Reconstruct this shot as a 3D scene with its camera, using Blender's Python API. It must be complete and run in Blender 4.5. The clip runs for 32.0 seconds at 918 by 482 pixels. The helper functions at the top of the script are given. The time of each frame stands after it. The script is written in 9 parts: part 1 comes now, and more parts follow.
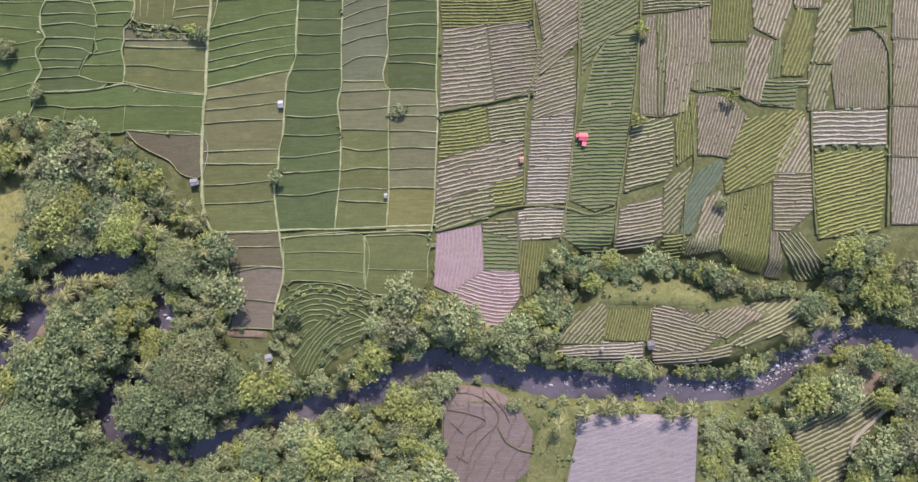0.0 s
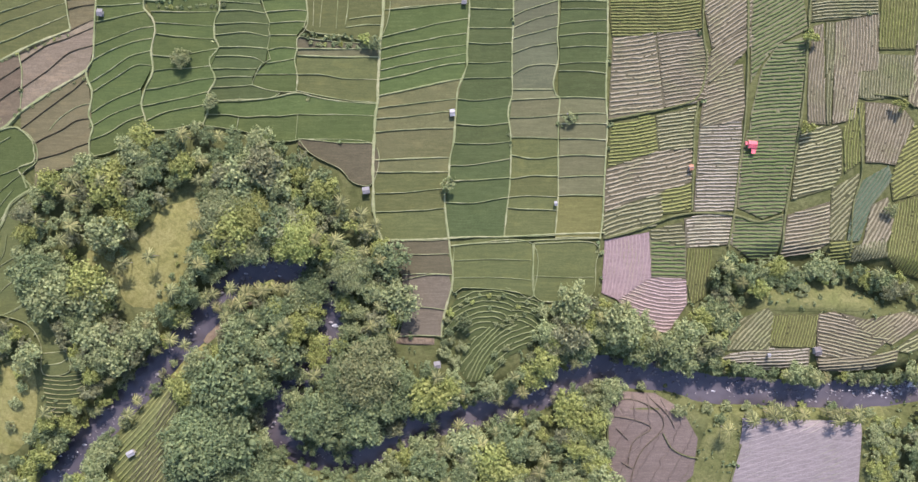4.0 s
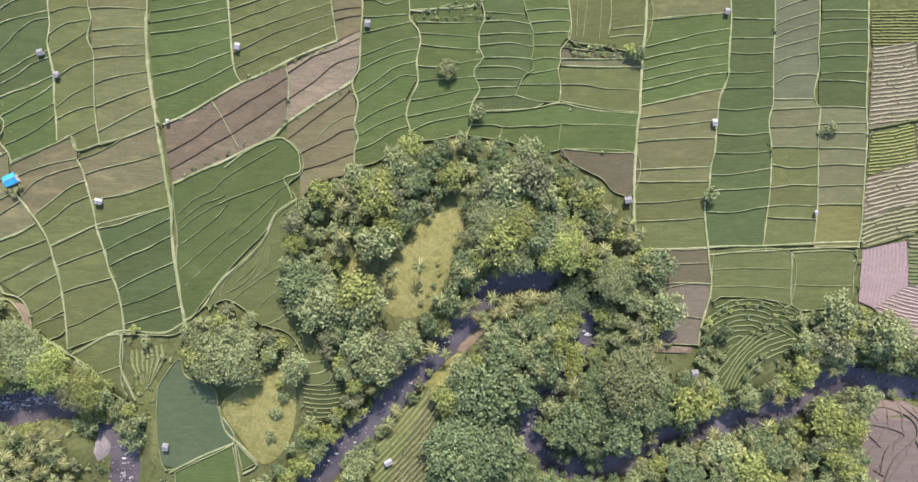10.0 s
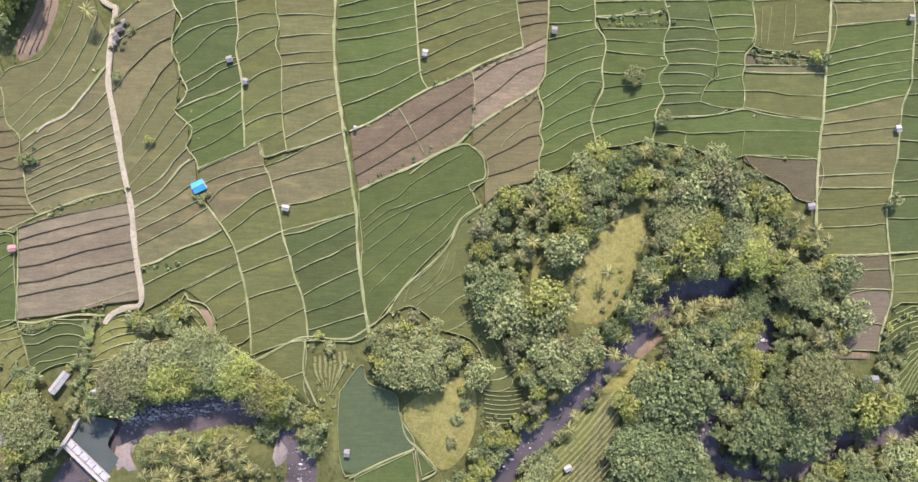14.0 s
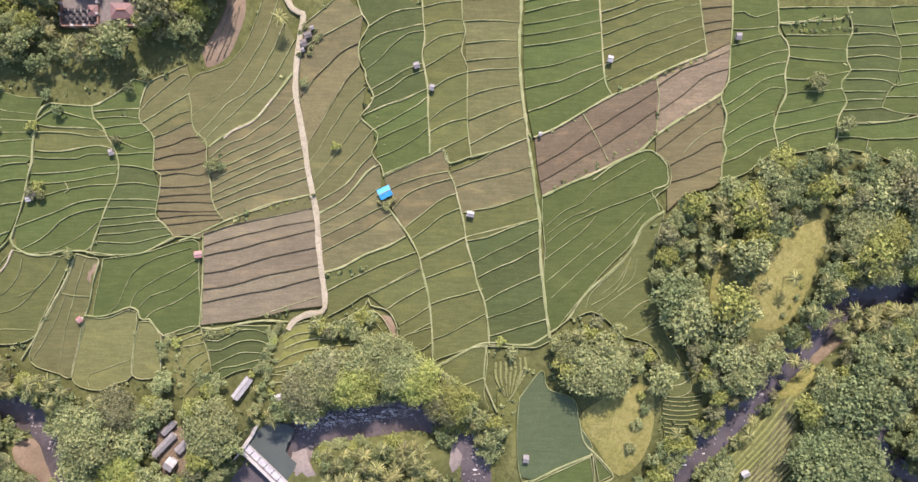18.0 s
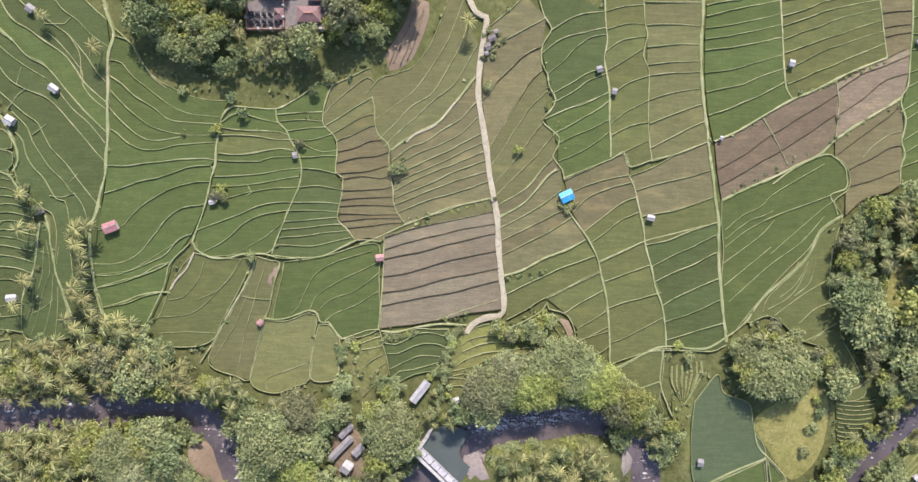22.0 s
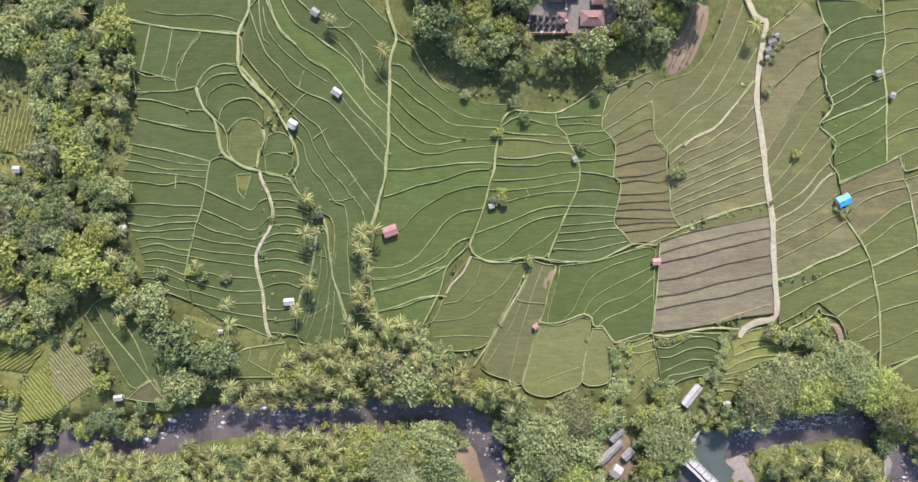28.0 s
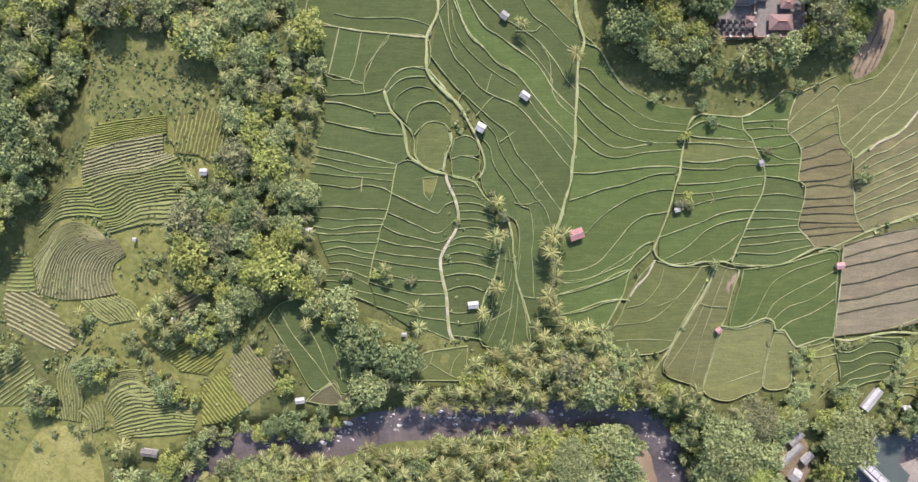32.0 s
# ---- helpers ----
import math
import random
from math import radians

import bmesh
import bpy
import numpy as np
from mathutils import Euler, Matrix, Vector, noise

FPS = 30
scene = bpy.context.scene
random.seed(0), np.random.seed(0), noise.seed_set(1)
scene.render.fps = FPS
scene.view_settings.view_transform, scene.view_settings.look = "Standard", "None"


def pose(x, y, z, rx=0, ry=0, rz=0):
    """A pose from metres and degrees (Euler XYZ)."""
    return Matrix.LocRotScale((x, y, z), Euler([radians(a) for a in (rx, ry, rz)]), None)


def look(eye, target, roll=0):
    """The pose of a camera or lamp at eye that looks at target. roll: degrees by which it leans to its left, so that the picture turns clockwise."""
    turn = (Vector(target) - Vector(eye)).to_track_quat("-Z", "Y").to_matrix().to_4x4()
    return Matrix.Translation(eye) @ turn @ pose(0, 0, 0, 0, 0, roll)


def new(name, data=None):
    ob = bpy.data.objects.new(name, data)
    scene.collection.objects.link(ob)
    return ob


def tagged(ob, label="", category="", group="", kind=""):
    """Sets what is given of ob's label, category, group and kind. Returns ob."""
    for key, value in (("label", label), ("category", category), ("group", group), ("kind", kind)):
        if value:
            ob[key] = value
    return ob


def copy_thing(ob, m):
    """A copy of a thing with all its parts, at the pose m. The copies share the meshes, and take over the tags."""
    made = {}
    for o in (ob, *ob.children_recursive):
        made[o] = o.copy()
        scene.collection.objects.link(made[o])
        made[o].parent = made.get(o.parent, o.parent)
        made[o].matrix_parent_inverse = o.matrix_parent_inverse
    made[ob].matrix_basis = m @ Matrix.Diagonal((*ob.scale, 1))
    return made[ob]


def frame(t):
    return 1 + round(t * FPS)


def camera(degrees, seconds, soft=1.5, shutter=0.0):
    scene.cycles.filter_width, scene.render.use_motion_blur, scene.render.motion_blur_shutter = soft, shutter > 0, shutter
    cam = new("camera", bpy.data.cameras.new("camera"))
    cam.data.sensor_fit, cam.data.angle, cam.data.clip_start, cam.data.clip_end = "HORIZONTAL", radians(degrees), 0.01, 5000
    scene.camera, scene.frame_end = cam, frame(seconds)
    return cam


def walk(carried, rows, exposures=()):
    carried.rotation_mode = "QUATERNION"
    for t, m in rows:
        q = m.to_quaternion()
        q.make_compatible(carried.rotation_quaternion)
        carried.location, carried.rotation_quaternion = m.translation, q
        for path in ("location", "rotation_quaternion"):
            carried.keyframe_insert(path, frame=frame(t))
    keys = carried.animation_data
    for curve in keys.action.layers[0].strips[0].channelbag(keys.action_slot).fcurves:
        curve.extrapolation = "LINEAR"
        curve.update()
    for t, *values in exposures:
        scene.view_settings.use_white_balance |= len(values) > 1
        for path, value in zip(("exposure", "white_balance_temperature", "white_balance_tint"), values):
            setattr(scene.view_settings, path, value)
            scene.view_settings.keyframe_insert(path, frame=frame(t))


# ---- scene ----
# ---- camera: level flight, looking straight down ----
cam = camera(62.0, 32.0, soft=1.47)
ROWS = [
    (0, 0.00, 0.00, 284.17, -0.000),
    (1, -15.46, 0.77, 284.58, -0.044),
    (2, -31.47, 1.53, 284.97, -0.080),
    (3, -47.83, 2.28, 285.43, -0.104),
    (3.5, -55.97, 2.58, 285.64, -0.111),
    (5.5, -88.67, 4.00, 286.01, -0.137),
    (6, -96.84, 4.34, 286.11, -0.147),
    (7, -112.88, 4.84, 286.31, -0.175),
    (8, -129.50, 5.20, 286.54, -0.199),
    (9, -145.95, 5.85, 286.72, -0.216),
    (10, -162.96, 6.77, 286.83, -0.236),
    (11, -180.48, 7.70, 286.92, -0.231),
    (12, -197.47, 8.35, 286.99, -0.226),
    (13, -214.94, 8.94, 287.05, -0.238),
    (14, -232.23, 9.43, 287.11, -0.255),
    (14.5, -240.99, 9.63, 287.12, -0.260),
    (16.5, -275.27, 11.05, 287.35, -0.268),
    (17, -283.55, 11.32, 287.34, -0.270),
    (18, -300.77, 11.99, 287.33, -0.270),
    (19, -318.04, 12.55, 287.36, -0.259),
    (20, -334.11, 13.05, 287.40, -0.224),
    (21, -350.95, 13.34, 287.43, -0.177),
    (22, -367.75, 13.58, 287.38, -0.140),
    (23, -384.82, 13.71, 287.35, -0.124),
    (24, -401.95, 14.00, 287.38, -0.128),
    (25, -419.05, 14.33, 287.42, -0.135),
    (25.5, -427.43, 14.50, 287.43, -0.134),
    (27.5, -461.75, 15.18, 287.41, -0.107),
    (28, -469.91, 15.25, 287.40, -0.097),
    (29, -486.98, 15.45, 287.38, -0.068),
    (30, -504.01, 15.78, 287.35, -0.030),
    (31, -520.87, 16.15, 287.33, 0.008),
    (32, -537.77, 16.55, 287.32, 0.049),
]
# the film's colour drifts a little on the way
WHITE = [(t, stops, k, tint) for t, stops, k, tint in ((0, 1.15, 5980, 25), (6, 1.28, 6100, 19), (10, 1.34, 6140, 16), (14, 1.38, 6420, 20), (18, 1.37, 6700, 22), (20, 1.34, 6650, 20), (22, 1.31, 6380, 17), (25, 1.31, 6200, 15), (28, 1.34, 6350, 12), (32, 1.36, 6400, 14))]
walk(cam, [(t, pose(x, y, z, 0, 0, turn)) for t, x, y, z, turn in ROWS], exposures=WHITE)

# ---- light: sun in the north, thin haze ----
SUN_HIGH, SUN_AZ = radians(47), radians(9)
world = bpy.data.worlds.new("sky")
scene.world = world
world.use_nodes = True
wn = world.node_tree
sky = wn.nodes.new("ShaderNodeTexSky")
sky.sky_type, sky.sun_disc = "NISHITA", False
sky.sun_elevation, sky.sun_rotation = SUN_HIGH, SUN_AZ
sky.air_density, sky.dust_density, sky.ozone_density = 1.2, 1.5, 1.0
wn.links.new(sky.outputs[0], wn.nodes["Background"].inputs[0])
wn.nodes["Background"].inputs[1].default_value = 0.11
sun_data = bpy.data.lights.new("sun", "SUN")
sun_data.energy, sun_data.angle, sun_data.color = 3.25, radians(0.6), (1.0, 0.91, 0.79)
sun = new("sun", sun_data)
sun.matrix_world = look((0, 0, 400), (-math.sin(SUN_AZ) * math.cos(SUN_HIGH) * 100, -math.cos(SUN_AZ) * math.cos(SUN_HIGH) * 100, 400 - math.sin(SUN_HIGH) * 100))


# ---- materials ----
class Nodes:
    """Small builder for a node material."""

    def __init__(self, name, rough=0.85, spec=0.2):
        self.mat = bpy.data.materials.new(name)
        self.mat.use_nodes = True
        self.tree = self.mat.node_tree
        self.bsdf = self.tree.nodes["Principled BSDF"]
        self.bsdf.inputs["Roughness"].default_value = rough
        self.bsdf.inputs["Specular IOR Level"].default_value = spec
        self.place = self.tree.nodes.new("ShaderNodeNewGeometry")
        self.info = self.tree.nodes.new("ShaderNodeObjectInfo")

    def link(self, a, b):
        self.tree.links.new(a, b)

    def noise(self, scale, detail=3.0, rough=0.6, stretch=None, turn=0.0, distort=0.0):
        n = self.tree.nodes.new("ShaderNodeTexNoise")
        n.inputs["Scale"].default_value, n.inputs["Detail"].default_value = scale, detail
        n.inputs["Roughness"].default_value, n.inputs["Distortion"].default_value = rough, distort
        src = self.place.outputs["Position"]
        if stretch:
            m = self.tree.nodes.new("ShaderNodeMapping")
            m.inputs["Scale"].default_value = stretch
            m.inputs["Rotation"].default_value = (0, 0, turn)
            self.link(src, m.inputs[0])
            src = m.outputs[0]
        self.link(src, n.inputs["Vector"])
        return n.outputs["Fac"]

    def ramp(self, fac, stops):
        r = self.tree.nodes.new("ShaderNodeValToRGB")
        e = r.color_ramp.elements
        while len(e) < len(stops):
            e.new(0.5)
        for el, (at, col) in zip(e, stops):
            el.position, el.color = at, (*col, 1)
        self.link(fac, r.inputs[0])
        return r.outputs[0]

    def mix(self, fac, a, b, kind="MIX"):
        m = self.tree.nodes.new("ShaderNodeMix")
        m.data_type, m.blend_type = "RGBA", kind
        for value, slot in ((fac, 0), (a, 6), (b, 7)):
            if isinstance(value, (int, float)):
                m.inputs[slot].default_value = value
            elif isinstance(value, tuple):
                m.inputs[slot].default_value = (*value, 1)
            else:
                self.link(value, m.inputs[slot])
        return m.outputs[2]

    def tint(self, col, hue, value, sat=1.0):
        """Vary a colour: hue and value are (source, low, high)."""
        h = self.tree.nodes.new("ShaderNodeHueSaturation")
        h.inputs["Saturation"].default_value = sat
        for key, spec in (("Hue", hue), ("Value", value)):
            if spec:
                m = self.tree.nodes.new("ShaderNodeMapRange")
                m.inputs[3].default_value, m.inputs[4].default_value = spec[1], spec[2]
                self.link(spec[0], m.inputs[0])
                self.link(m.outputs[0], h.inputs[key])
        self.link(col, h.inputs["Color"])
        return h.outputs[0]

    def bump(self, height, strength=0.4, far=0.1):
        b = self.tree.nodes.new("ShaderNodeBump")
        b.inputs["Strength"].default_value, b.inputs["Distance"].default_value = strength, far
        self.link(height, b.inputs["Height"])
        self.link(b.outputs[0], self.bsdf.inputs["Normal"])

    def done(self, col):
        if isinstance(col, tuple):
            self.bsdf.inputs["Base Color"].default_value = (*col, 1)
        else:
            self.link(col, self.bsdf.inputs["Base Color"])
        return self.mat


def mul(c, k):
    return tuple(v * k for v in c)


def field_mat(name, col, col2, rough=0.9, spec=0.15, streak=None, patchy=0.55, straw=0.0):
    """Crop or soil: broad patches, mid mottling, fine grain, and each field a little its own."""
    n = Nodes(name, rough, spec)
    broad = n.noise(0.035, 3, 0.55, distort=0.6)
    mid = n.noise(0.35, 4, 0.65)
    fine = n.noise(2.2, 3, 0.7, stretch=streak or (1, 1, 1), turn=0.25)
    lines = n.noise(0.9, 4, 0.7, stretch=(0.16, 1.5, 1), turn=0.12, distort=0.3)
    c = n.ramp(broad, [(0.5 - patchy / 2, col), (0.5 + patchy / 2, col2)])
    c = n.mix(n.ramp(mid, [(0.35, (0, 0, 0)), (0.8, (0.55, 0.55, 0.55))]), c, mul(col, 0.58))
    c = n.mix(n.ramp(lines, [(0.42, (0, 0, 0)), (0.7, (0.6, 0.6, 0.6))]), c, mul(col2, 1.35))
    c = n.mix(n.ramp(fine, [(0.36, (0, 0, 0)), (0.7, (0.75, 0.75, 0.75))]), c, mul(col, 0.66))
    if straw:  # thin, dry stretches drawn out along the terraces
        dry = n.noise(0.16, 5, 0.62, stretch=(0.45, 1.3, 1), turn=-0.45, distort=0.5)
        c = n.mix(n.ramp(dry, [(0.53, (0, 0, 0)), (0.74, (straw, straw, straw))]), c, (col2[0] * 1.75, col2[1] * 1.6, col2[2] * 1.35))
    tone = n.mix(0.5, n.noise(0.012, 1, 0.5), n.info.outputs["Random"])
    c = n.tint(c, (n.info.outputs["Random"], 0.49, 0.504), (tone, 0.84, 1.16))
    n.bump(fine, 0.8, 0.2)
    return n.done(c)


SOILS = {
    "rice": field_mat("young_rice", (0.076, 0.090, 0.034), (0.098, 0.106, 0.041), straw=0.28),
    "lush": field_mat("lush_rice", (0.056, 0.082, 0.026), (0.075, 0.097, 0.034), straw=0.2),
    "deep": field_mat("deep_green_rice", (0.051, 0.071, 0.026), (0.067, 0.085, 0.034), straw=0.2),
    "pale": field_mat("thin_rice", (0.103, 0.109, 0.054), (0.129, 0.127, 0.069)),
    "olive": field_mat("ripening_rice", (0.091, 0.097, 0.041), (0.116, 0.116, 0.056), straw=0.4),
    "ripe": field_mat("ripe_rice", (0.112, 0.119, 0.048), (0.140, 0.142, 0.062), straw=0.3),
    "fresh": field_mat("bright_rice", (0.132, 0.152, 0.046), (0.170, 0.176, 0.060)),
    "gold": field_mat("yellow_rice", (0.115, 0.120, 0.041), (0.147, 0.146, 0.054)),
    "wet": field_mat("flooded_rice", (0.071, 0.081, 0.040), (0.090, 0.097, 0.052), 0.7, 0.25),
    "flood": field_mat("flooded_green_paddy", (0.058, 0.086, 0.038), (0.074, 0.099, 0.048), 0.55, 0.3, patchy=0.8),
    "slurry": field_mat("levelled_wet_paddy", (0.114, 0.097, 0.068), (0.140, 0.120, 0.086), 0.7, 0.2),
    "mud": field_mat("muddy_paddy", (0.083, 0.076, 0.044), (0.102, 0.092, 0.056), 0.85, 0.12),
    "tilled": field_mat("tilled_paddy", (0.104, 0.084, 0.055), (0.138, 0.112, 0.074), 0.85, 0.15, straw=0.4),
    "fallow": field_mat("fallow_paddy", (0.106, 0.097, 0.049), (0.133, 0.120, 0.065), 0.85, 0.15, straw=0.3),
    "drab": field_mat("dull_olive_stubble", (0.100, 0.097, 0.049), (0.128, 0.117, 0.065), straw=0.5),
    "tilledpale": field_mat("stubble", (0.150, 0.126, 0.082), (0.205, 0.172, 0.124), 0.9, 0.15, straw=0.4),
    "ploughed": field_mat("ploughed_paddy", (0.136, 0.118, 0.080), (0.168, 0.147, 0.103), 0.85, 0.15, straw=0.3),
}
# soil and row colours of the row crops
CROPS = {
    "cropgold": ((0.090, 0.093, 0.038), (0.158, 0.164, 0.058)),
    "croppale": ((0.111, 0.100, 0.063), (0.205, 0.182, 0.125)),
    "cropmix": ((0.088, 0.091, 0.046), (0.182, 0.177, 0.102)),
    "cropwhite": ((0.121, 0.112, 0.074), (0.241, 0.218, 0.168)),
    "cropgreen": ((0.146, 0.145, 0.081), (0.080, 0.105, 0.039)),
    "cropteal": ((0.104, 0.119, 0.076), (0.063, 0.090, 0.057)),
    "mauverow": ((0.228, 0.172, 0.166), (0.200, 0.150, 0.146)),
    "ashrow": ((0.222, 0.194, 0.190), (0.219, 0.191, 0.187)),
    "pinkrow": ((0.166, 0.128, 0.114), (0.254, 0.198, 0.180)),
    "ploughrow": ((0.142, 0.112, 0.096), (0.122, 0.097, 0.084)),
    "deepstep": ((0.052, 0.070, 0.028), (0.170, 0.168, 0.082)),
    "terrace": ((0.089, 0.098, 0.044), (0.141, 0.127, 0.085)),
    "hillgold": ((0.108, 0.114, 0.034), (0.150, 0.158, 0.050)),
    "hilltan": ((0.098, 0.098, 0.050), (0.164, 0.157, 0.086)),
    "hillolive": ((0.088, 0.096, 0.038), (0.134, 0.142, 0.060)),
    "cropolive": ((0.094, 0.104, 0.041), (0.140, 0.148, 0.060)),
    "croptan": ((0.110, 0.107, 0.056), (0.156, 0.147, 0.082)),
    "contour": ((0.062, 0.081, 0.030), (0.128, 0.142, 0.066)),
}
CROP_SOIL = {k: field_mat(k + "_soil", mul(a, 0.92 if k[:5] not in ("cropo", "cropt") else 1.0), mul(a, 1.12 if k[:5] not in ("cropo", "cropt") else 1.2), patchy=0.4) for k, (a, b) in CROPS.items()}


def row_mat(name, col):
    """Plants of a plot: shades drift from bed to bed, with greener and paler stretches."""
    n = Nodes(name, 0.85, 0.15)
    c = n.ramp(n.noise(0.16, 3), [(0.3, mul(col, 0.85)), (0.7, mul(col, 1.25))])
    c = n.mix(n.ramp(n.noise(0.045, 2, 0.5, distort=1.0), [(0.5, (0, 0, 0)), (0.68, (0.55, 0.55, 0.55))]), c, (col[0] * 0.75, col[1] * 0.95, col[2] * 0.5))
    c = n.mix(n.ramp(n.noise(1.6, 3, 0.7), [(0.4, (0, 0, 0)), (0.7, (0.6, 0.6, 0.6))]), c, mul(col, 1.45))
    c = n.tint(c, None, (n.info.outputs["Random"], 0.88, 1.12))
    return n.done(c)


CROP_ROW = {k: row_mat(k + "_plants", b) for k, (a, b) in CROPS.items()}


def patch_mat(name, a, b, grain=1.2, rough=0.95):
    """Rough ground: patches, tufts and grain at three scales."""
    n = Nodes(name, rough, 0.15)
    c = n.ramp(n.noise(0.09, 4, 0.65, distort=0.8), [(0.3, a), (0.7, b)])
    tuft = n.noise(grain * 0.32, 3, 0.6, distort=1.2)
    c = n.mix(n.ramp(tuft, [(0.48, (0, 0, 0)), (0.62, (0.55, 0.55, 0.55))]), c, mul(a, 0.6))
    g = n.noise(grain, 4, 0.7)
    c = n.mix(n.ramp(g, [(0.35, (0, 0, 0)), (0.75, (0.7, 0.7, 0.7))]), c, mul(a, 0.55))
    n.bump(g, 0.8, 0.4)
    return n.done(c)


PATCHES = {
    "grass": patch_mat("rough_grass", (0.108, 0.122, 0.040), (0.176, 0.172, 0.074)),
    "ochre": patch_mat("dry_grass", (0.190, 0.188, 0.060), (0.262, 0.242, 0.100)),
    "soil": patch_mat("bare_soil", (0.174, 0.130, 0.089), (0.222, 0.178, 0.126)),
    "sand": patch_mat("river_sand", (0.235, 0.205, 0.195), (0.300, 0.262, 0.248), 2.5),
    "rubble": patch_mat("cut_bank", (0.255, 0.196, 0.144), (0.178, 0.132, 0.094), 1.4),
}
ground_mat = patch_mat("undergrowth", (0.078, 0.090, 0.031), (0.130, 0.135, 0.058), 0.7)
meadow_mat = patch_mat("hill_meadow", (0.128, 0.138, 0.042), (0.195, 0.188, 0.074), 0.6)


def verge_mat():
    """Grass on the bunds: green and straw by turns, worn pale in places."""
    n = Nodes("grassy_bund", 0.95, 0.12)
    c = n.ramp(n.noise(0.05, 4, 0.65, distort=0.8), [(0.34, (0.159, 0.186, 0.085)), (0.5, (0.211, 0.229, 0.116)), (0.66, (0.268, 0.264, 0.151))])
    tuft = n.noise(0.9, 4, 0.7)
    c = n.mix(n.ramp(tuft, [(0.5, (0, 0, 0)), (0.72, (0.75, 0.75, 0.75))]), c, (0.121, 0.137, 0.056))
    c = n.mix(n.ramp(n.noise(0.33, 3, 0.6), [(0.56, (0, 0, 0)), (0.72, (0.5, 0.5, 0.5))]), c, (0.391, 0.379, 0.262))
    n.bump(tuft, 0.7, 0.2)
    return n.done(c)


bund_mat = verge_mat()
earth_mat = patch_mat("bare_earth_ridge", (0.137, 0.115, 0.081), (0.189, 0.159, 0.115), 1.6)
ridge_mat = patch_mat("dark_earth_ridge", (0.086, 0.075, 0.045), (0.134, 0.116, 0.073), 1.6)
hedge_mat = patch_mat("green_verge", (0.112, 0.124, 0.050), (0.170, 0.172, 0.084), 1.6)
track_mat = patch_mat("dirt_track", (0.340, 0.305, 0.225), (0.440, 0.400, 0.310), 2.0)


def leaf_mat(name, dark, light, fresh, shine=0.14, drift=1.0):
    """Leaves: every clump its own shade, every few metres of wood its own hue; some light passes through."""
    n = Nodes(name, 0.6, shine)
    wide = n.noise(0.085, 2, 0.5)
    c = n.ramp(n.place.outputs["Random Per Island"], [(0.0, dark), (0.6, light), (1.0, fresh)])
    c = n.tint(c, (wide, 0.5 - 0.018 * drift, 0.5 + 0.012 * drift), (wide, 0.74, 1.28))
    c = n.tint(c, (n.info.outputs["Random"], 0.5 - 0.008 * drift, 0.5 + 0.008 * drift), (n.info.outputs["Random"], 0.82, 1.2))
    mat = n.done(c)
    glow = n.tree.nodes.new("ShaderNodeBsdfTranslucent")
    both = n.tree.nodes.new("ShaderNodeMixShader")
    both.inputs[0].default_value = 0.26
    n.link(c, glow.inputs["Color"])
    n.link(n.bsdf.outputs[0], both.inputs[1])
    n.link(glow.outputs[0], both.inputs[2])
    n.link(both.outputs[0], n.tree.nodes["Material Output"].inputs["Surface"])
    return mat


leaf = leaf_mat("broad_leaves", (0.094, 0.121, 0.057), (0.242, 0.275, 0.128), (0.319, 0.332, 0.159))
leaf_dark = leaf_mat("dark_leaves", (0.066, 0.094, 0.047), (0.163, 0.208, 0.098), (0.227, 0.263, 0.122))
leaf_gold = leaf_mat("yellow_green_leaves", (0.129, 0.157, 0.045), (0.297, 0.336, 0.105), (0.368, 0.391, 0.138))
leaf_grey = leaf_mat("grey_green_leaves", (0.101, 0.117, 0.064), (0.230, 0.248, 0.132), (0.295, 0.296, 0.162))
frond_mat = leaf_mat("palm_fronds", (0.048, 0.060, 0.026), (0.171, 0.185, 0.070), (0.289, 0.290, 0.126), 0.3, 0.5)
frond_dry = leaf_mat("sunlit_palm_fronds", (0.071, 0.082, 0.032), (0.220, 0.225, 0.083), (0.320, 0.301, 0.127), 0.3, 0.5)


def plain(name, a, b, scale=1.5, rough=0.7, metal=0.0, spec=0.4, stretch=None):
    n = Nodes(name, rough, spec)
    g = n.noise(scale, 4, 0.65, stretch=stretch)
    c = n.ramp(g, [(0.3, a), (0.7, b)])
    c = n.tint(c, None, (n.info.outputs["Random"], 0.9, 1.1))
    n.bsdf.inputs["Metallic"].default_value = metal
    n.bump(g, 0.2, 0.02)
    return n.done(c)


